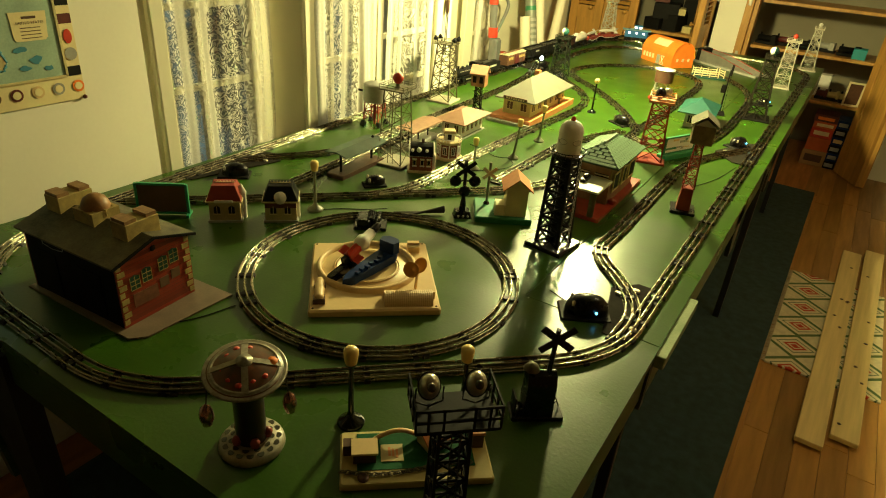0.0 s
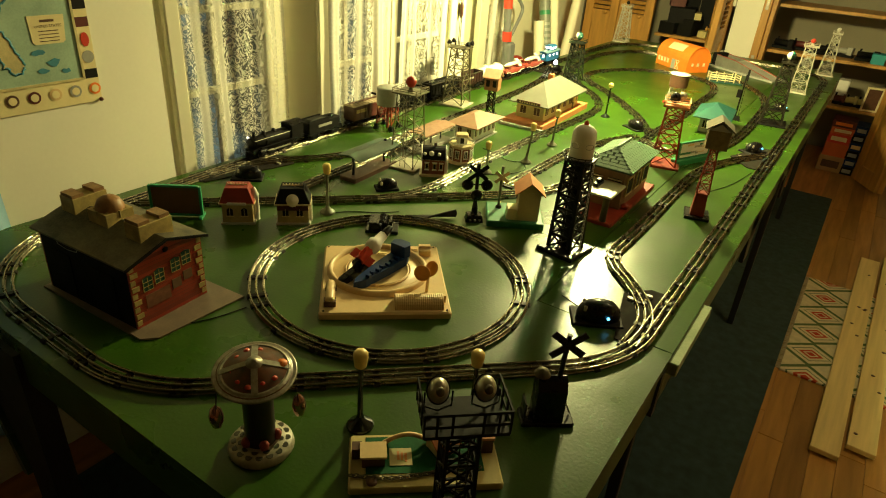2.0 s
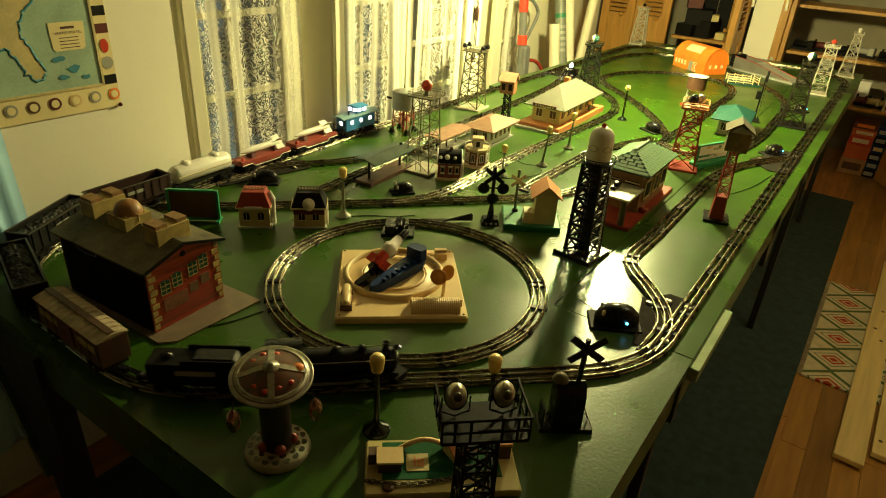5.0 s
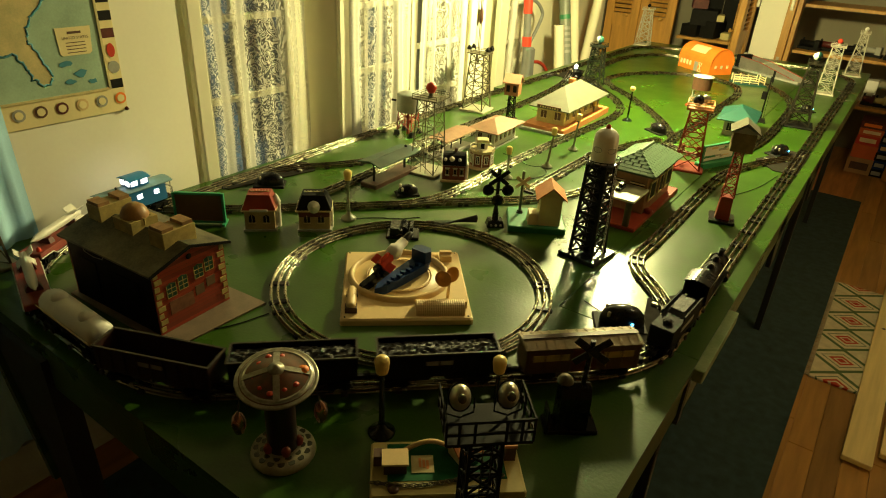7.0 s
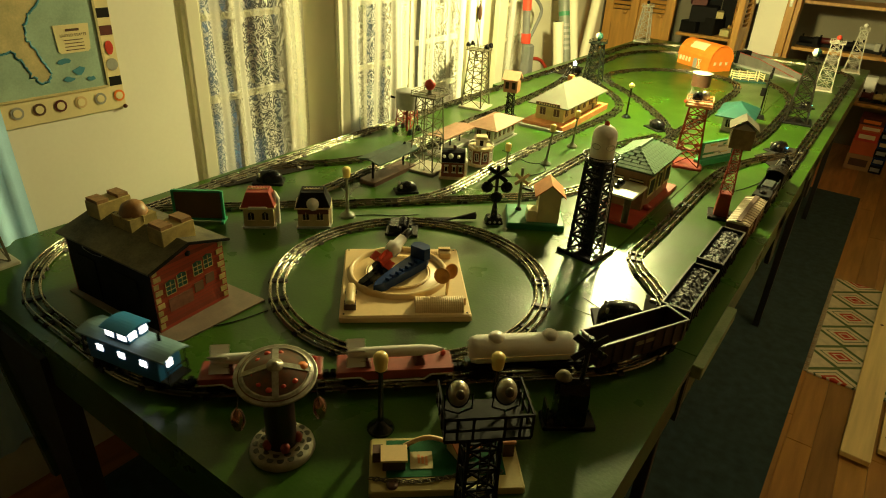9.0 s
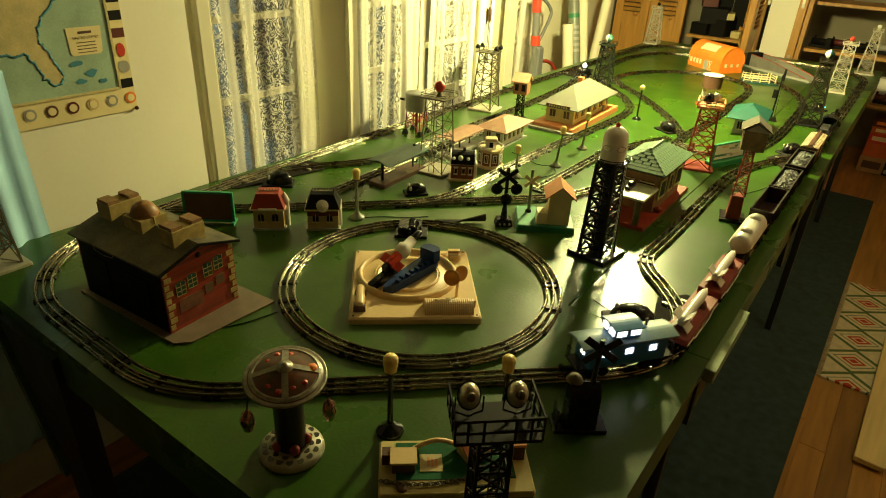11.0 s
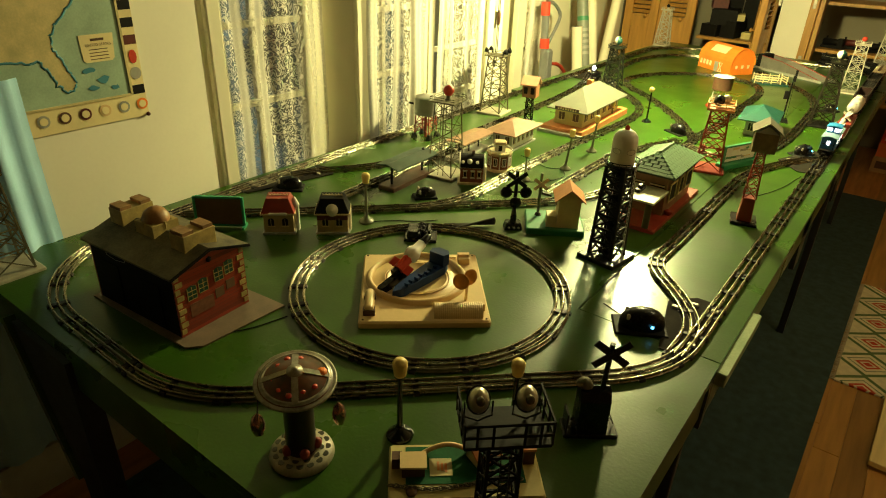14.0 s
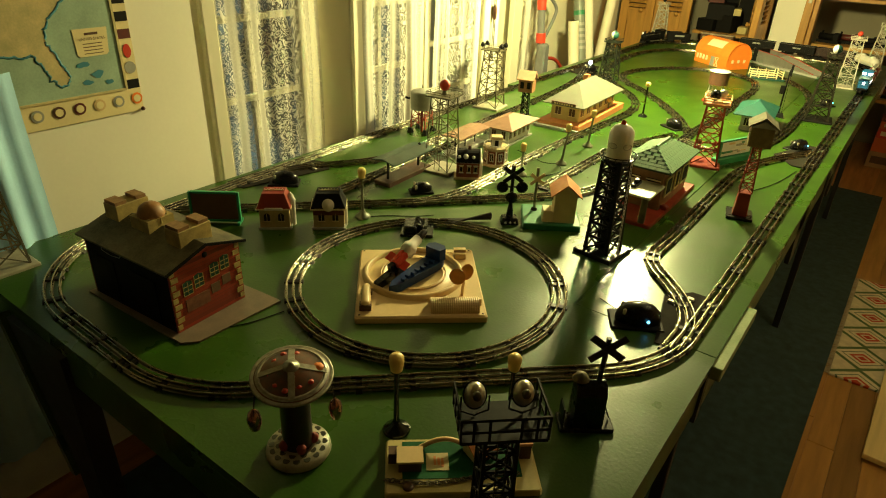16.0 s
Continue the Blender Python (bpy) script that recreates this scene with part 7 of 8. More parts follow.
# ---- the hung map ----
mp_ = thing("wall_map", pose(XW + 0.003, 0, 0), "large printed sea and land map with badge border on the wall", "wall map")
def sheet(poly, x0, x1):
    return Build().side(poly, x0, x1)
M_PAPER = mat("cream_map_paper", (0.82, 0.70, 0.38), 0.6, scale=8, var=0.12, bump=0.04)
M_SEA = mat("blue_green_map_sea", (0.38, 0.54, 0.42), 0.6, scale=12, var=0.3, bump=0.03)
M_LAND = mat("tan_map_land", (0.74, 0.60, 0.30), 0.6, scale=22, var=0.35, col2=(0.44, 0.40, 0.20), bump=0.05)
M_COAST = mat("deep_blue_map_coast", (0.05, 0.24, 0.34), 0.6, scale=30, var=0.2)
part("paper", sheet([(0.02, 1.033), (0.911, 1.033), (0.911, 1.93), (0.02, 1.93)], 0.0, 0.002), M_PAPER, mp_)
part("sea", sheet([(0.08, 1.098), (0.872, 1.098), (0.872, 1.86), (0.08, 1.86)], 0.002, 0.003), M_SEA, mp_, "blue-green printed sea")
COAST = [(0.764, 1.341), (0.725, 1.305), (0.697, 1.268), (0.696, 1.235), (0.714, 1.199), (0.733, 1.162), (0.731, 1.138), (0.711, 1.130), (0.688, 1.148), (0.679, 1.183), (0.659, 1.216), (0.632, 1.210), (0.586, 1.219), (0.30, 1.20), (0.12, 1.24), (0.12, 1.78), (0.84, 1.78), (0.80, 1.45)]
rnd = random.Random(4)
fine = []
for (a0, b0), (a1, b1) in zip(COAST, COAST[1:] + COAST[:1]):
    for k in range(5):
        fine.append((a0 + (a1 - a0) * k / 5 + rnd.uniform(-0.004, 0.004), b0 + (b1 - b0) * k / 5 + rnd.uniform(-0.004, 0.004)))
part("land", sheet(fine, 0.003, 0.0038), M_LAND, mp_, "tan printed land")
part("coastline", Build().tube([(0.0012, y, z) for y, z in fine], 0.0042, n=5, closed=True), M_COAST, mp_, "deep blue printed coast")
for y, z, s in ((0.771, 1.175, 0.016), (0.775, 1.130, 0.014), (0.805, 1.148, 0.018), (0.83, 1.125, 0.012)):
    part("island", sheet([(y + s * rnd.uniform(0.6, 1.2) * math.cos(k * 0.7), z + s * 0.6 * rnd.uniform(0.5, 1.1) * math.sin(k * 0.7)) for k in range(9)], 0.003, 0.0042), M_COAST, mp_, "blue printed island")
part("cartouche", sheet([(0.764, 1.200), (0.770, 1.194), (0.838, 1.194), (0.844, 1.200), (0.850, 1.262), (0.762, 1.262)], 0.003, 0.0045), M_PAPER, mp_, "cream title panel")
part("title_bar", sheet([(0.790, 1.246), (0.824, 1.246), (0.824, 1.252), (0.790, 1.252)], 0.0045, 0.005), M_BROWN, mp_, "dark title bar")
for k in range(4):
    part("text_bar", sheet([(0.782, 1.200 + k * 0.008), (0.830, 1.200 + k * 0.008), (0.830, 1.202 + k * 0.008), (0.782, 1.202 + k * 0.008)], 0.0045, 0.005), M_BROWN, mp_, "thin dark text bar")
fc = bpy.data.curves.new("title", "FONT")
fc.body, fc.size, fc.align_x = "UNITED STATES", 0.0092, "CENTER"
fc.materials.append(M_BROWN)
tx = new("title", fc)
tx.parent = mp_
tx.matrix_basis = Matrix.Translation((0.0056, 0.807, 1.2335)) @ Matrix(((0, 0, 1, 0), (1, 0, 0, 0), (0, 1, 0, 0), (0, 0, 0, 1)))
b = Build()
for a, c in (((0.08, 1.098), (0.872, 1.098)), ((0.872, 1.098), (0.872, 1.86))):
    b.bar((0.003, *a), (0.003, *c), 0.006)
part("border_line", b, M_LAND, mp_, "brown border line")
for i, (y, z) in enumerate([(0.064 + 0.052 * k, 1.068) for k in range(17)]):
    c = part("badge", Build().lathe([(0.0155, 0), (0.0155, 0.0006), (0.0001, 0.0007)], n=18, smooth=False, m=Matrix.Translation((0.0030, y, z)) @ Matrix.Rotation(radians(90), 4, "Y")), (M_BROWN, M_MAROON, M_TAN, M_GREY)[i % 4] if i < 16 else M_ORANGE, mp_, "round printed badge")
    part("badge_centre", Build().lathe([(0.010, 0), (0.010, 0.0005), (0.0001, 0.0006)], n=14, smooth=False, m=Matrix.Translation((0.0040, y, z)) @ Matrix.Rotation(radians(90), 4, "Y")), M_PAPER, c)
for i, z in enumerate([1.108 + 0.0437 * k for k in range(14)]):
    y = 0.893
    if i in (1, 6, 9):
        part("badge", Build().lathe([(0.016, 0), (0.016, 0.0006), (0.0001, 0.0007)], n=18, smooth=False, m=Matrix.Translation((0.0030, y, z)) @ Matrix.Rotation(radians(90), 4, "Y")), M_GREY, mp_, "round printed badge")
    elif i == 2:
        part("badge", Build().lathe([(0.018, 0), (0.018, 0.0006), (0.0001, 0.0007)], n=18, smooth=False, squash=0.6, m=Matrix.Translation((0.0030, y, z)) @ Matrix.Rotation(radians(90), 4, "Y")), M_REDB, mp_, "oval red badge")
    else:
        part("badge", sheet([(y - 0.017, z - 0.012), (y + 0.017, z - 0.012), (y + 0.017, z + 0.012), (y - 0.017, z + 0.012)], 0.002, 0.0030), (M_BLACKM, M_BLACKM, M_RED, M_MAROON)[i % 4], mp_, "square printed badge")
part("pin", Build().lathe([(0.006, 0), (0.004, 0.006), (0.0001, 0.008)], n=10, m=Matrix.Translation((0.002, 0.908, 1.036)) @ Matrix.Rotation(radians(90), 4, "Y")), M_MAROON, mp_, "dark red pin")

# blue cloth hanging at the corner, and the baseboard below the map
b = Build()
vs, fs = [], []
ny, nz = 60, 16
for j in range(nz + 1):
    for i in range(ny + 1):
        u, v = i / ny, j / nz
        vs.append((XW + 0.030 + 0.012 * math.sin(u * 24 + 0.6 * math.sin(v * 3)) + 0.006 * math.sin(u * 61), 0.02 + 0.585 * u + 0.006 * math.sin(v * 5), 0.16 + 1.025 * v))
for j in range(nz):
    fs += [(j * (ny + 1) + i, j * (ny + 1) + i + 1, (j + 1) * (ny + 1) + i + 1, (j + 1) * (ny + 1) + i) for i in range(ny)]
b.add(vs, fs, True)
tagged(new("blue_cloth", b.mesh("blue_cloth", mat("light_blue_cloth", (0.42, 0.72, 0.96), 0.85, scale=8, var=0.15, bump=0.2))), "light blue pleated cloth hanging against the wall", "cloth")
struct("baseboard_2", Build().box((XW + 0.008, -0.4, 0.075), (0.016, 3.0, 0.15), bevel=0.004), mat("pale_blue_white_paint", (0.52, 0.60, 0.60), 0.6, scale=14, var=0.2), "pale painted baseboard below the map", "baseboard")

# ---- closets at the far end ----
def louver_door(x0, x1, y0, y1, label, name):
    """A louvred leaf standing between two plan points."""
    L = math.hypot(x1 - x0, y1 - y0)
    d = thing(name, pose(x0, y0, 0.012, 0, 0, math.degrees(math.atan2(y1 - y0, x1 - x0))), label, "door", kind="structure")
    for x in (0.035, L - 0.035):
        part("stile", Build().box((x, 0, 1.0), (0.07, 0.030, 2.0), bevel=0.003), M_WOOD, d)
    for z, h in ((0.06, 0.12), (0.86, 0.10), (1.95, 0.10)):
        part("rail", Build().box((L / 2, 0, z), (L - 0.14, 0.028, h)), M_WOOD, d)
    part("panel", Build().box((L / 2, 0, 0.465), (L - 0.14, 0.014, 0.69), bevel=0.004), M_WOOD, d)
    b = Build()
    for k in range(28):
        b.box((0, 0, 0), (L - 0.138, 0.034, 0.005), m=Matrix.Translation((L / 2, 0, 0.93 + k * 0.035)) @ Matrix.Rotation(radians(38), 4, "X"))
    part("slats", b, M_WOOD, d)
    part("knob", Build().lathe([(0.006, 0), (0.008, 0.012), (0.018, 0.018), (0.016, 0.028), (0.0001, 0.032)], n=16, m=Matrix.Translation((L - 0.10, -0.015, 0.90)) @ Matrix.Rotation(radians(90), 4, "X")), M_WOOD, d, "round wooden knob")
    return d


louver_door(-2.20, -1.91, YC, YC, "honey pine louvred closet door, closed", "door_5")
louver_door(-1.905, -1.615, YC, YC, "honey pine louvred closet door, closed", "door_6")
louver_door(-1.14, -1.07, YC - 0.015, YC - 0.28, "honey pine louvred closet door, folded open", "door_7")
louver_door(-1.035, -1.055, YC - 0.015, YC - 0.28, "honey pine louvred closet door, folded open", "door_8")
louver_door(0.14, 0.30, YC - 0.02, YC - 0.29, "brown pine closet door, folded open", "door_9")
louver_door(0.345, 0.325, YC - 0.02, YC - 0.29, "brown pine closet door, folded open", "door_10")
bw = Build()
bw.box((-0.905, YC + 0.06, CEIL / 2 - 0.004), (0.19, 0.12, CEIL))
bw.box((-1.9, YC + 0.075, 2.27), (1.8, 0.11, 0.46)).box((-0.30, YC + 0.075, 2.27), (1.01, 0.11, 0.46))
bw.box((0.43, YC + 0.06, CEIL / 2 - 0.004), (0.22, 0.12, CEIL))
struct("wall_north", bw, M_WALL, "off-white wall between the two closets", "wall")
struct("trim_4", Build().box((-0.780, YC - 0.004, 1.01), (0.055, 0.05, 2.02), bevel=0.003).box((-0.735, YC + 0.05, 1.01), (0.03, 0.10, 2.02)), M_WOOD, "pine closet jamb", "trim")
struct("trim_5", Build().box((0.155, YC + 0.05, 1.01), (0.03, 0.10, 2.02)), M_WOOD, "pine closet jamb", "trim")
for x in (-0.780, -1.01):
    for z in (0.72, 1.12):
        tagged(new("hinge", Build().box((x, YC - 0.034, z), (0.022, 0.008, 0.07), bevel=0.002).mesh("hinge", M_SILVER)), "small brass hinge on the closet jamb", "hinge", "closet hinges")
bw = Build()
bw.box((-0.9, YC + 0.76, CEIL / 2 - 0.004), (3.4, 0.08, CEIL))
bw.box((-2.30, YC + 0.40, CEIL / 2 - 0.004), (0.08, 0.64, CEIL)).box((-0.89, YC + 0.42, CEIL / 2 - 0.004), (0.06, 0.59, CEIL)).box((0.50, YC + 0.42, CEIL / 2 - 0.004), (0.08, 0.59, CEIL))
struct("wall_closet", bw, mat("dull_closet_plaster", (0.30, 0.27, 0.19), 0.8, scale=3, var=0.1, grain=90), "pale back wall inside the closets", "wall")


def shelf_board(x0, x1, z, y0=YC + 0.10, y1=YC + 0.50):
    s = tagged(new("shelf", Build().box(((x0 + x1) / 2, (y0 + y1) / 2, z), (x1 - x0, y1 - y0, 0.022), bevel=0.002).mesh("shelf", M_WOOD)), "pine closet shelf with stored things", "shelf", "closet shelves")
    return s


for z in (0.46, 0.79, 1.12, 1.45):
    shelf_board(-0.715, 0.135, z)
for z in (0.78, 1.40):
    shelf_board(-1.60, -1.16, z)


def shelf_engine(x, y, z, L, rz, col=None):
    e = thing("model_engine", pose(x, y, z, 0, 0, rz), "dark model locomotive stored on the shelf", "model locomotive", "stored models")
    part("frame", Build().box((0, 0, 0.012), (L, 0.05, 0.020)), M_BLACKM, e)
    part("boiler", Build().lathe([(0.0001, -L * 0.45), (0.022, -L * 0.45), (0.022, L * 0.2)], n=14, m=Matrix.Translation((0, 0, 0.046)) @ Matrix.Rotation(radians(90), 4, "Y")), col or M_BLACKM, e)
    part("cab", Build().box((L * 0.32, 0, 0.048), (L * 0.24, 0.05, 0.056), bevel=0.003), col or M_BLACKM, e)
    part("stack", Build().rod((-L * 0.35, 0, 0.06), (-L * 0.35, 0, 0.085), 0.007), M_BLACKM, e)


for i, x in enumerate((-0.62, -0.50, -0.36, -0.22, -0.05)):
    shelf_engine(x, YC + 0.22 + 0.06 * (i % 2), 0.801, 0.16, 20 * (i % 3) - 14, (None, M_MAROON, None, M_GREY, None)[i])
for i, x in enumerate((-0.13, -0.05, 0.03)):
    shelf_engine(x, YC + 0.20, 0.471, 0.085, 10 * i, M_YELLOW if i else M_MAROON)


def box_thing(name, x, y, z, s, col, label, rz=0, band=None, group="closet clutter"):
    o = thing(name, pose(x, y, z, 0, 0, rz), label, "box", group)
    part("body", Build().box((0, 0, s[2] / 2), s, bevel=0.003), col, o)
    if band:
        part("label", Build().box((0, -s[1] / 2 - 0.0008, s[2] * 0.5), (s[0] * 0.7, 0.0016, s[2] * 0.45)), band, o, "printed label")
    return o


M_ORBOX = mat("orange_red_carton", (0.62, 0.12, 0.03), 0.55, scale=12, var=0.2)
box_thing("teal_box", 0.02, YC + 0.2, 0.801, (0.09, 0.12, 0.07), mat("teal_card", (0.02, 0.30, 0.34), 0.5), "teal cardboard box on the shelf")
box_thing("white_box", -0.18, YC + 0.36, 0.471, (0.16, 0.10, 0.16), M_WHITE, "white card box on the lower shelf")
fr_ = thing("picture_frame", pose(0.075, YC + 0.13, 0.471, 8, 0, 12), "small gilt frame leaning on the shelf", "picture frame")
b = Build()
for k in (-1, 1):
    b.box((k * 0.05, 0, 0.09), (0.012, 0.012, 0.18)).box((0, 0, 0.09 + k * 0.084), (0.088, 0.012, 0.012))
part("moulding", b, M_CREAM, fr_)
part("backing", Build().box((0, 0.004, 0.09), (0.09, 0.003, 0.16)), M_BROWN, fr_)
z = 0.0
for i, (h, w, col, bd) in enumerate(((0.12, 0.17, mat("kraft_carton", (0.42, 0.24, 0.10), 0.7, scale=10), M_BROWN), (0.10, 0.17, M_ORBOX, M_ORBOX), (0.07, 0.15, M_REDB, M_CREAM), (0.05, 0.16, M_ORBOX, M_CREAM), (0.05, 0.16, M_MAROON, M_ORANGE))):
    box_thing("stacked_carton", -0.035 + 0.004 * (i % 2), YC + 0.13, z, (w, 0.22, h), col, "orange and red toy carton stacked in the closet" if i else "plain kraft carton at the closet floor", 2 * (i % 2), bd, "stacked toy cartons")
    z += h + 0.001
z = 0.0
for i in range(6):
    box_thing("stacked_carton", 0.085 + 0.003 * (i % 2), YC + 0.12, z, (0.085, 0.20, 0.062), M_BLACKM if i % 2 == 0 else M_BLUE, "dark cartons with pale labels stacked in the closet", 0, M_GREY if i != 3 else M_TAN, "stacked toy cartons")
    z += 0.063
# dark clutter in the first closet
for i, (x, zz, s, col) in enumerate(((-1.50, 0.792, (0.14, 0.2, 0.09), M_BLACKM), (-1.36, 0.792, (0.12, 0.2, 0.13), M_BLACKM), (-1.24, 0.792, (0.07, 0.1, 0.05), M_YELLOW), (-1.18, 0.792, (0.035, 0.05, 0.075), M_WHITE), (-1.44, 0.883, (0.20, 0.2, 0.12), M_BLACKM), (-1.34, 0.923, (0.10, 0.14, 0.05), M_YELLOW), (-1.50, 1.005, (0.12, 0.1, 0.07), M_MAROON))):
    box_thing("closet_bundle", x, YC + 0.24, zz, s, col, "dark folded bundle in the open closet" if col is M_BLACKM else "small coloured box in the open closet", 6 * i - 15)
# black panel standing in for closet shade; bag and zip are made up
gb = thing("garment_bag", pose(-1.375, YC + 0.455, 0.792), "black panel standing in for shade at the closet back", "bag")
part("bag", Build().box((0, 0, 0.295), (0.43, 0.09, 0.59), taper=0.96, bevel=0.02), M_BLACKM, gb)
part("zip", Build().box((0.02, -0.047, 0.29), (0.006, 0.003, 0.50)), M_BRONZE, gb)
for i in range(9):
    tagged(new("hanging_coat", Build().box((-1.56 + i * 0.045, YC + 0.36, 1.68), (0.036, 0.34, 0.52), taper=0.55, rz=0.12 * (i % 3 - 1), bevel=0.02).mesh("hanging_coat", (M_BLACKM, M_BLUE, M_BROWN)[i % 3])), "dark coat hanging in the closet", "coat", "hanging coats")
tagged(new("closet_rod", Build().rod((-1.60, YC + 0.36, 1.97), (-1.16, YC + 0.36, 1.97), 0.014, n=12).mesh("closet_rod", M_WOOD)), "wooden closet rod above the coats", "rod")

# ---- rolls and the yard tool by the far wall ----
def roll(x, y, r, h, col, label, lx=0.0, ly=0.0):
    o = thing("paper_roll", pose(x, y, 0.0), label, "paper roll", "standing paper rolls")
    part("tube", Build().rod((0, 0, 0.0), (lx, ly, h), r, n=20), col, o)
    part("hollow_end", Build().rod((lx, ly, h), (lx * 1.001, ly, h + 0.002), r * 0.7, n=16), M_BLACKM, o)
    return o


M_ROLL = mat("white_paper_roll", (0.78, 0.72, 0.55), 0.6, scale=6, var=0.08)
roll(-1.87, 4.19, 0.037, 0.935, M_ROLL, "short white paper roll standing by the wall", -0.15, 0.04)
r2 = roll(-1.815, 4.24, 0.039, 1.38, mat("grey_vinyl_roll", (0.20, 0.22, 0.18), 0.4, scale=8), "dark grey vinyl roll with a pale label", -0.32, 0.16)
part("label_bar", Build().rod((-0.223, 0.1115, 0.962), (-0.2295, 0.1148, 0.990), 0.0397, n=20), M_GREEN, r2, "green label band")
for k in range(5):
    z = 0.74 + k * 0.038
    part("lettering", Build().rod((-0.32 * z / 1.38, 0.16 * z / 1.38, z), (-0.32 * (z + 0.02) / 1.38, 0.16 * (z + 0.02) / 1.38, z + 0.02), 0.0396, n=20), M_GREY, r2, "pale lettering bar")
roll(-1.835, 4.37, 0.036, 1.40, M_ROLL, "tall white paper roll leaning on the wall", -0.285, 0.16)
roll(-1.98, 4.51, 0.035, 1.40, M_ROLL, "tall white paper roll leaning sideways on the wall", 0.0, 0.33)
roll(-2.03, 4.60, 0.033, 1.40, M_ROLL, "tall white paper roll leaning sideways on the wall", 0.0, 0.36)
yt = thing("leaf_trimmer", pose(-1.95, 3.77, 0.0), "grey and red yard trimmer leaning on the wall", "yard tool")
M_TOOL = mat("grey_plastic", (0.16, 0.165, 0.16), 0.4, scale=20)
part("shaft", Build().rod((0, 0, 0.02), (-0.075, -0.005, 1.06), 0.024, n=14), M_TOOL, yt)
part("motor", Build().box((-0.045, 0.01, 0.66), (0.075, 0.085, 0.36), taper=0.8, bevel=0.012), M_TOOL, yt)
part("collar", Build().rod((-0.060, -0.003, 0.845), (-0.064, -0.003, 0.905), 0.031, n=16), M_REDB, yt, "red collar")
part("top_grip", Build().rod((-0.075, -0.005, 1.045), (-0.080, -0.005, 1.125), 0.029, n=16), M_REDB, yt, "red top grip")
part("handle", Build().tube(smooth_path([(-0.080, 0.01, 1.125), (-0.080, 0.10, 1.115), (-0.070, 0.185, 1.05), (-0.065, 0.18, 1.005), (-0.055, 0.06, 0.90), (-0.052, 0.02, 0.865)], 2), 0.011, n=8), M_TOOL, yt)
part("grip", Build().tube(smooth_path([(-0.03, 0.05, 0.745), (-0.02, 0.13, 0.735), (-0.01, 0.20, 0.69), (0.0, 0.23, 0.64)], 2), 0.012, n=8), M_RED, yt, "dark red lower grip")

# ceiling fixture, out of view; its shade is added to block light upwards
cf = thing("ceiling_light", pose(LAMP_AT[0], LAMP_AT[1], 0), "unseen pendant light with an added green shade over the table", "ceiling light")
part("canopy", Build().lathe([(0.07, CEIL - 0.004), (0.065, CEIL - 0.03), (0.015, CEIL - 0.045)], n=24), M_WHITE, cf)
part("shade", Build().lathe([(0.03, LAMP_AT[2] + 0.14), (0.09, LAMP_AT[2] + 0.11), (0.17, LAMP_AT[2] + 0.02), (0.166, LAMP_AT[2] + 0.018), (0.086, LAMP_AT[2] + 0.104), (0.028, LAMP_AT[2] + 0.134)], n=32), M_GREEN, cf, "green shade added to keep light off the ceiling")
part("stem", Build().rod((0, 0, LAMP_AT[2] + 0.13), (0, 0, CEIL - 0.04), 0.008), M_WHITE, cf)

# made-up fixture for the aisle fill lamp, out of view
af = thing("ceiling_light", pose(AISLE_FILL_AT[0], AISLE_FILL_AT[1], 0), "made-up white ring fixture above the aisle fill lamp", "ceiling light")
part("canopy", Build().lathe([(0.15, CEIL - 0.004), (0.15, CEIL - 0.02), (0.02, CEIL - 0.03)], n=28), M_WHITE, af)
part("ring", Build().tube([(0.16 * math.cos(k * math.tau / 32), 0.16 * math.sin(k * math.tau / 32), CEIL - 0.05) for k in range(32)], 0.008, n=6, closed=True), M_WHITE, af)


# ---- floor boards, laid last ----
def lay_boards():
    wide, long_ = 0.083, 1.30
    me = Build().box((0, 0, -0.003), (wide - 0.0016, long_ - 0.0016, 0.010), bevel=0.0012).mesh("floor_board", M_BOARD)
    rnd = random.Random(11)
    for i in range(7):
        x = 0.035 + i * wide
        y = 0.2 - rnd.random() * long_
        while y < YC + 0.7:
            o = new("floor_board", me)
            o.parent = floor
            o.location = (x, y + long_ / 2, 0)
            y += long_


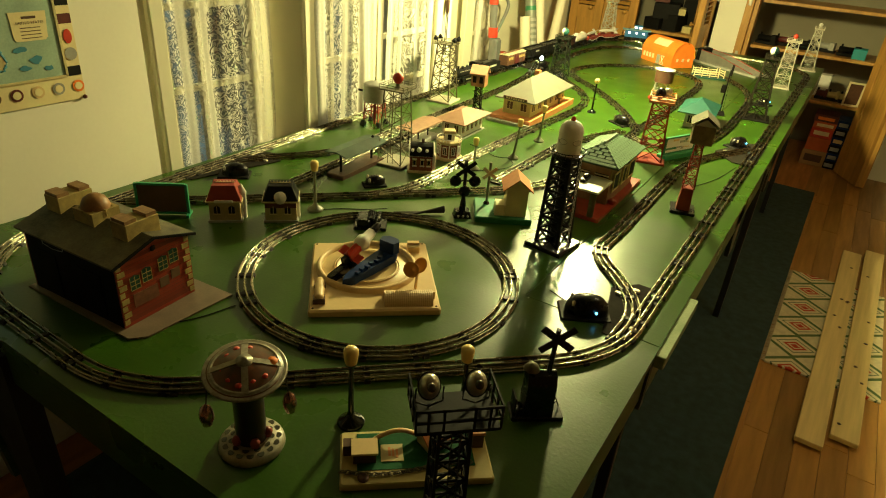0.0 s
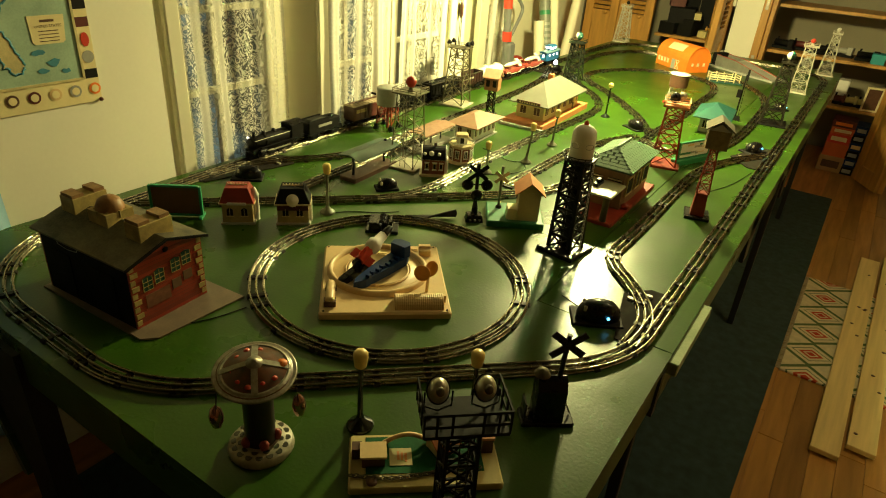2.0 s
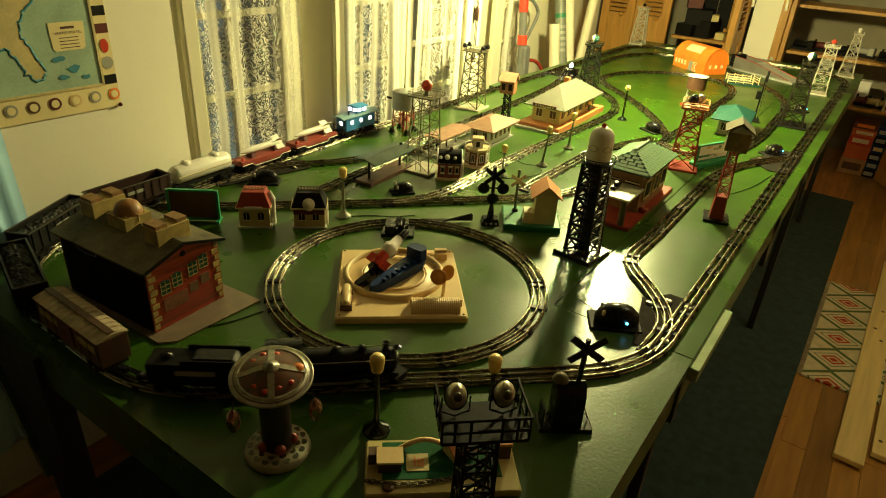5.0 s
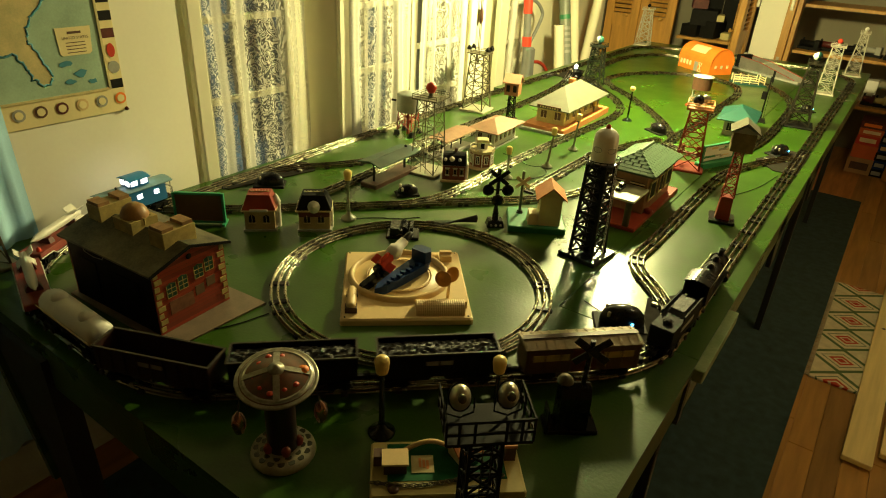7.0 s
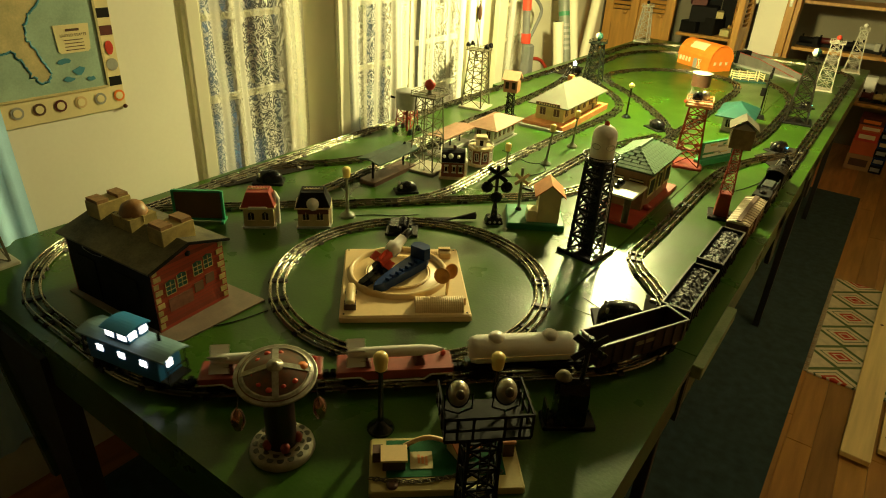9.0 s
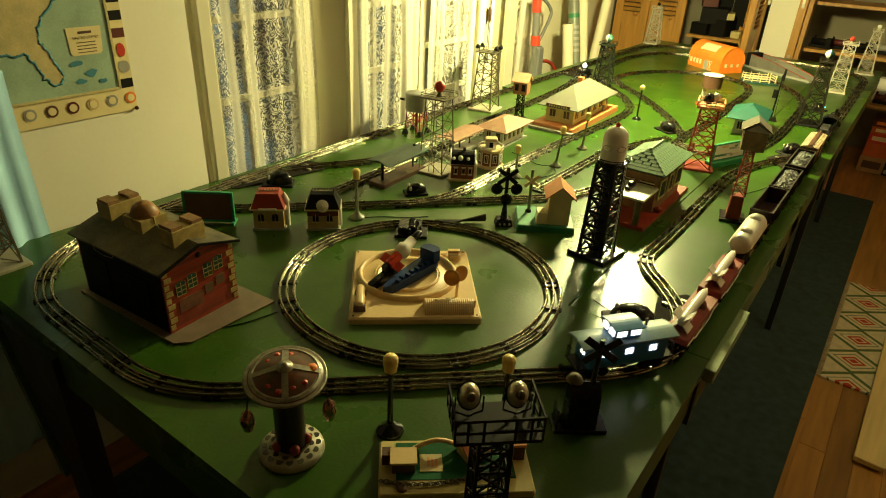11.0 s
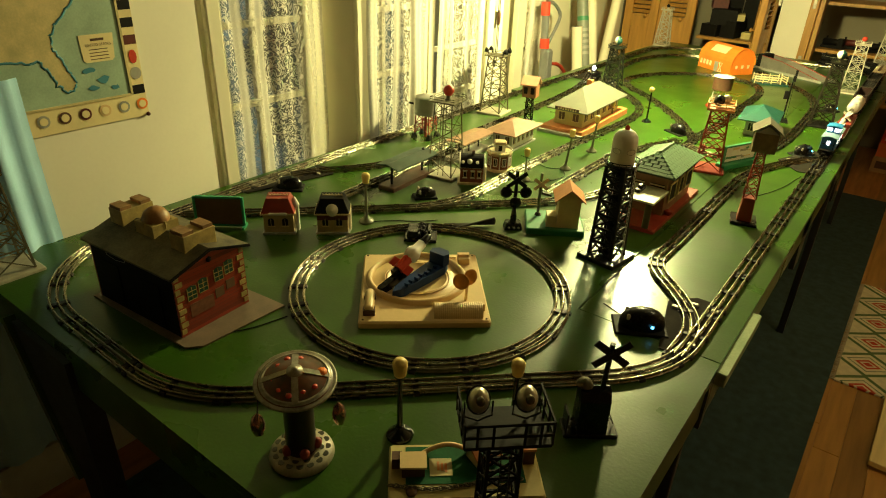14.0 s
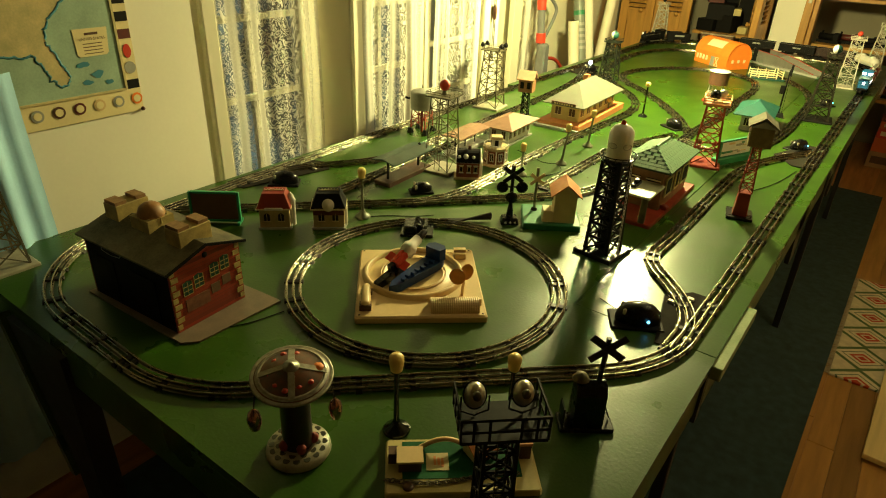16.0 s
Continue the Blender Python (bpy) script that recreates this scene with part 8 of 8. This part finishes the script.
def board_material():
    m = mat("oak_floor_board", (0.42, 0.205, 0.050), 0.34, scale=3, var=0.4, stretch=(9, 0.9, 3), bump=0.08)
    t = m.node_tree
    p = t.nodes["Principled BSDF"]
    old = p.inputs["Base Color"].links[0].from_socket
    oi = t.nodes.new("ShaderNodeObjectInfo")
    hs = t.nodes.new("ShaderNodeHueSaturation")
    mr = t.nodes.new("ShaderNodeMapRange")
    mr.inputs["To Min"].default_value, mr.inputs["To Max"].default_value = 0.7, 1.25
    t.links.new(oi.outputs["Random"], mr.inputs[0])
    t.links.new(mr.outputs[0], hs.inputs["Value"])
    t.links.new(old, hs.inputs["Color"])
    t.links.new(hs.outputs[0], p.inputs["Base Color"])
    return m


M_BOARD = board_material()
lay_boards()


# ---- what moves ----
def motions():
    """The train runs round the outer loop: seconds and metres of the locomotive's front along the loop."""
    P = np.array(LOOP, float)
    s = np.r_[0, np.cumsum(np.hypot(*np.diff(P, axis=0).T))]
    total = s[-1]

    def spot(q):
        q = q % total
        return np.array((np.interp(q, s, P[:, 0]), np.interp(q, s, P[:, 1])))

    when = [-1.0, 0.0, 0.5, 1.5, 2.5, 3.0, 4.0, 6.5, 7.0, 8.0, 9.0, 11.5, 12.5, 13.5, 14.5, 16.0, 17.0]
    front = [1.32, 2.00, 2.34, 3.06, 3.79, 4.13, 4.765, 6.08, 6.305, 6.755, 7.21, 8.40, 9.06, 9.70, 10.36, 11.32, 11.94]
    tt, ff = np.array(when), np.array(front)
    slope = np.gradient(ff, tt)

    def front_at(t):
        i = min(max(int(np.searchsorted(tt, t) - 1), 0), len(tt) - 2)
        h = tt[i + 1] - tt[i]
        u = (t - tt[i]) / h
        return ((1 + 2 * u) * (1 - u) ** 2 * ff[i] + u * (1 - u) ** 2 * h * slope[i] + u * u * (3 - 2 * u) * ff[i + 1] + u * u * (u - 1) * h * slope[i + 1])

    for car, back in TRAIN:
        rows = []
        for k in range(81):
            t = k * 0.2
            q = front_at(t) - back
            a, b = spot(q + 0.065), spot(q - 0.065)
            c = (a + b) / 2
            rows.append((t, pose(c[0], c[1], RAIL, 0, 0, math.degrees(math.atan2(a[1] - b[1], a[0] - b[0])))))
        walk(car, rows)


motions()
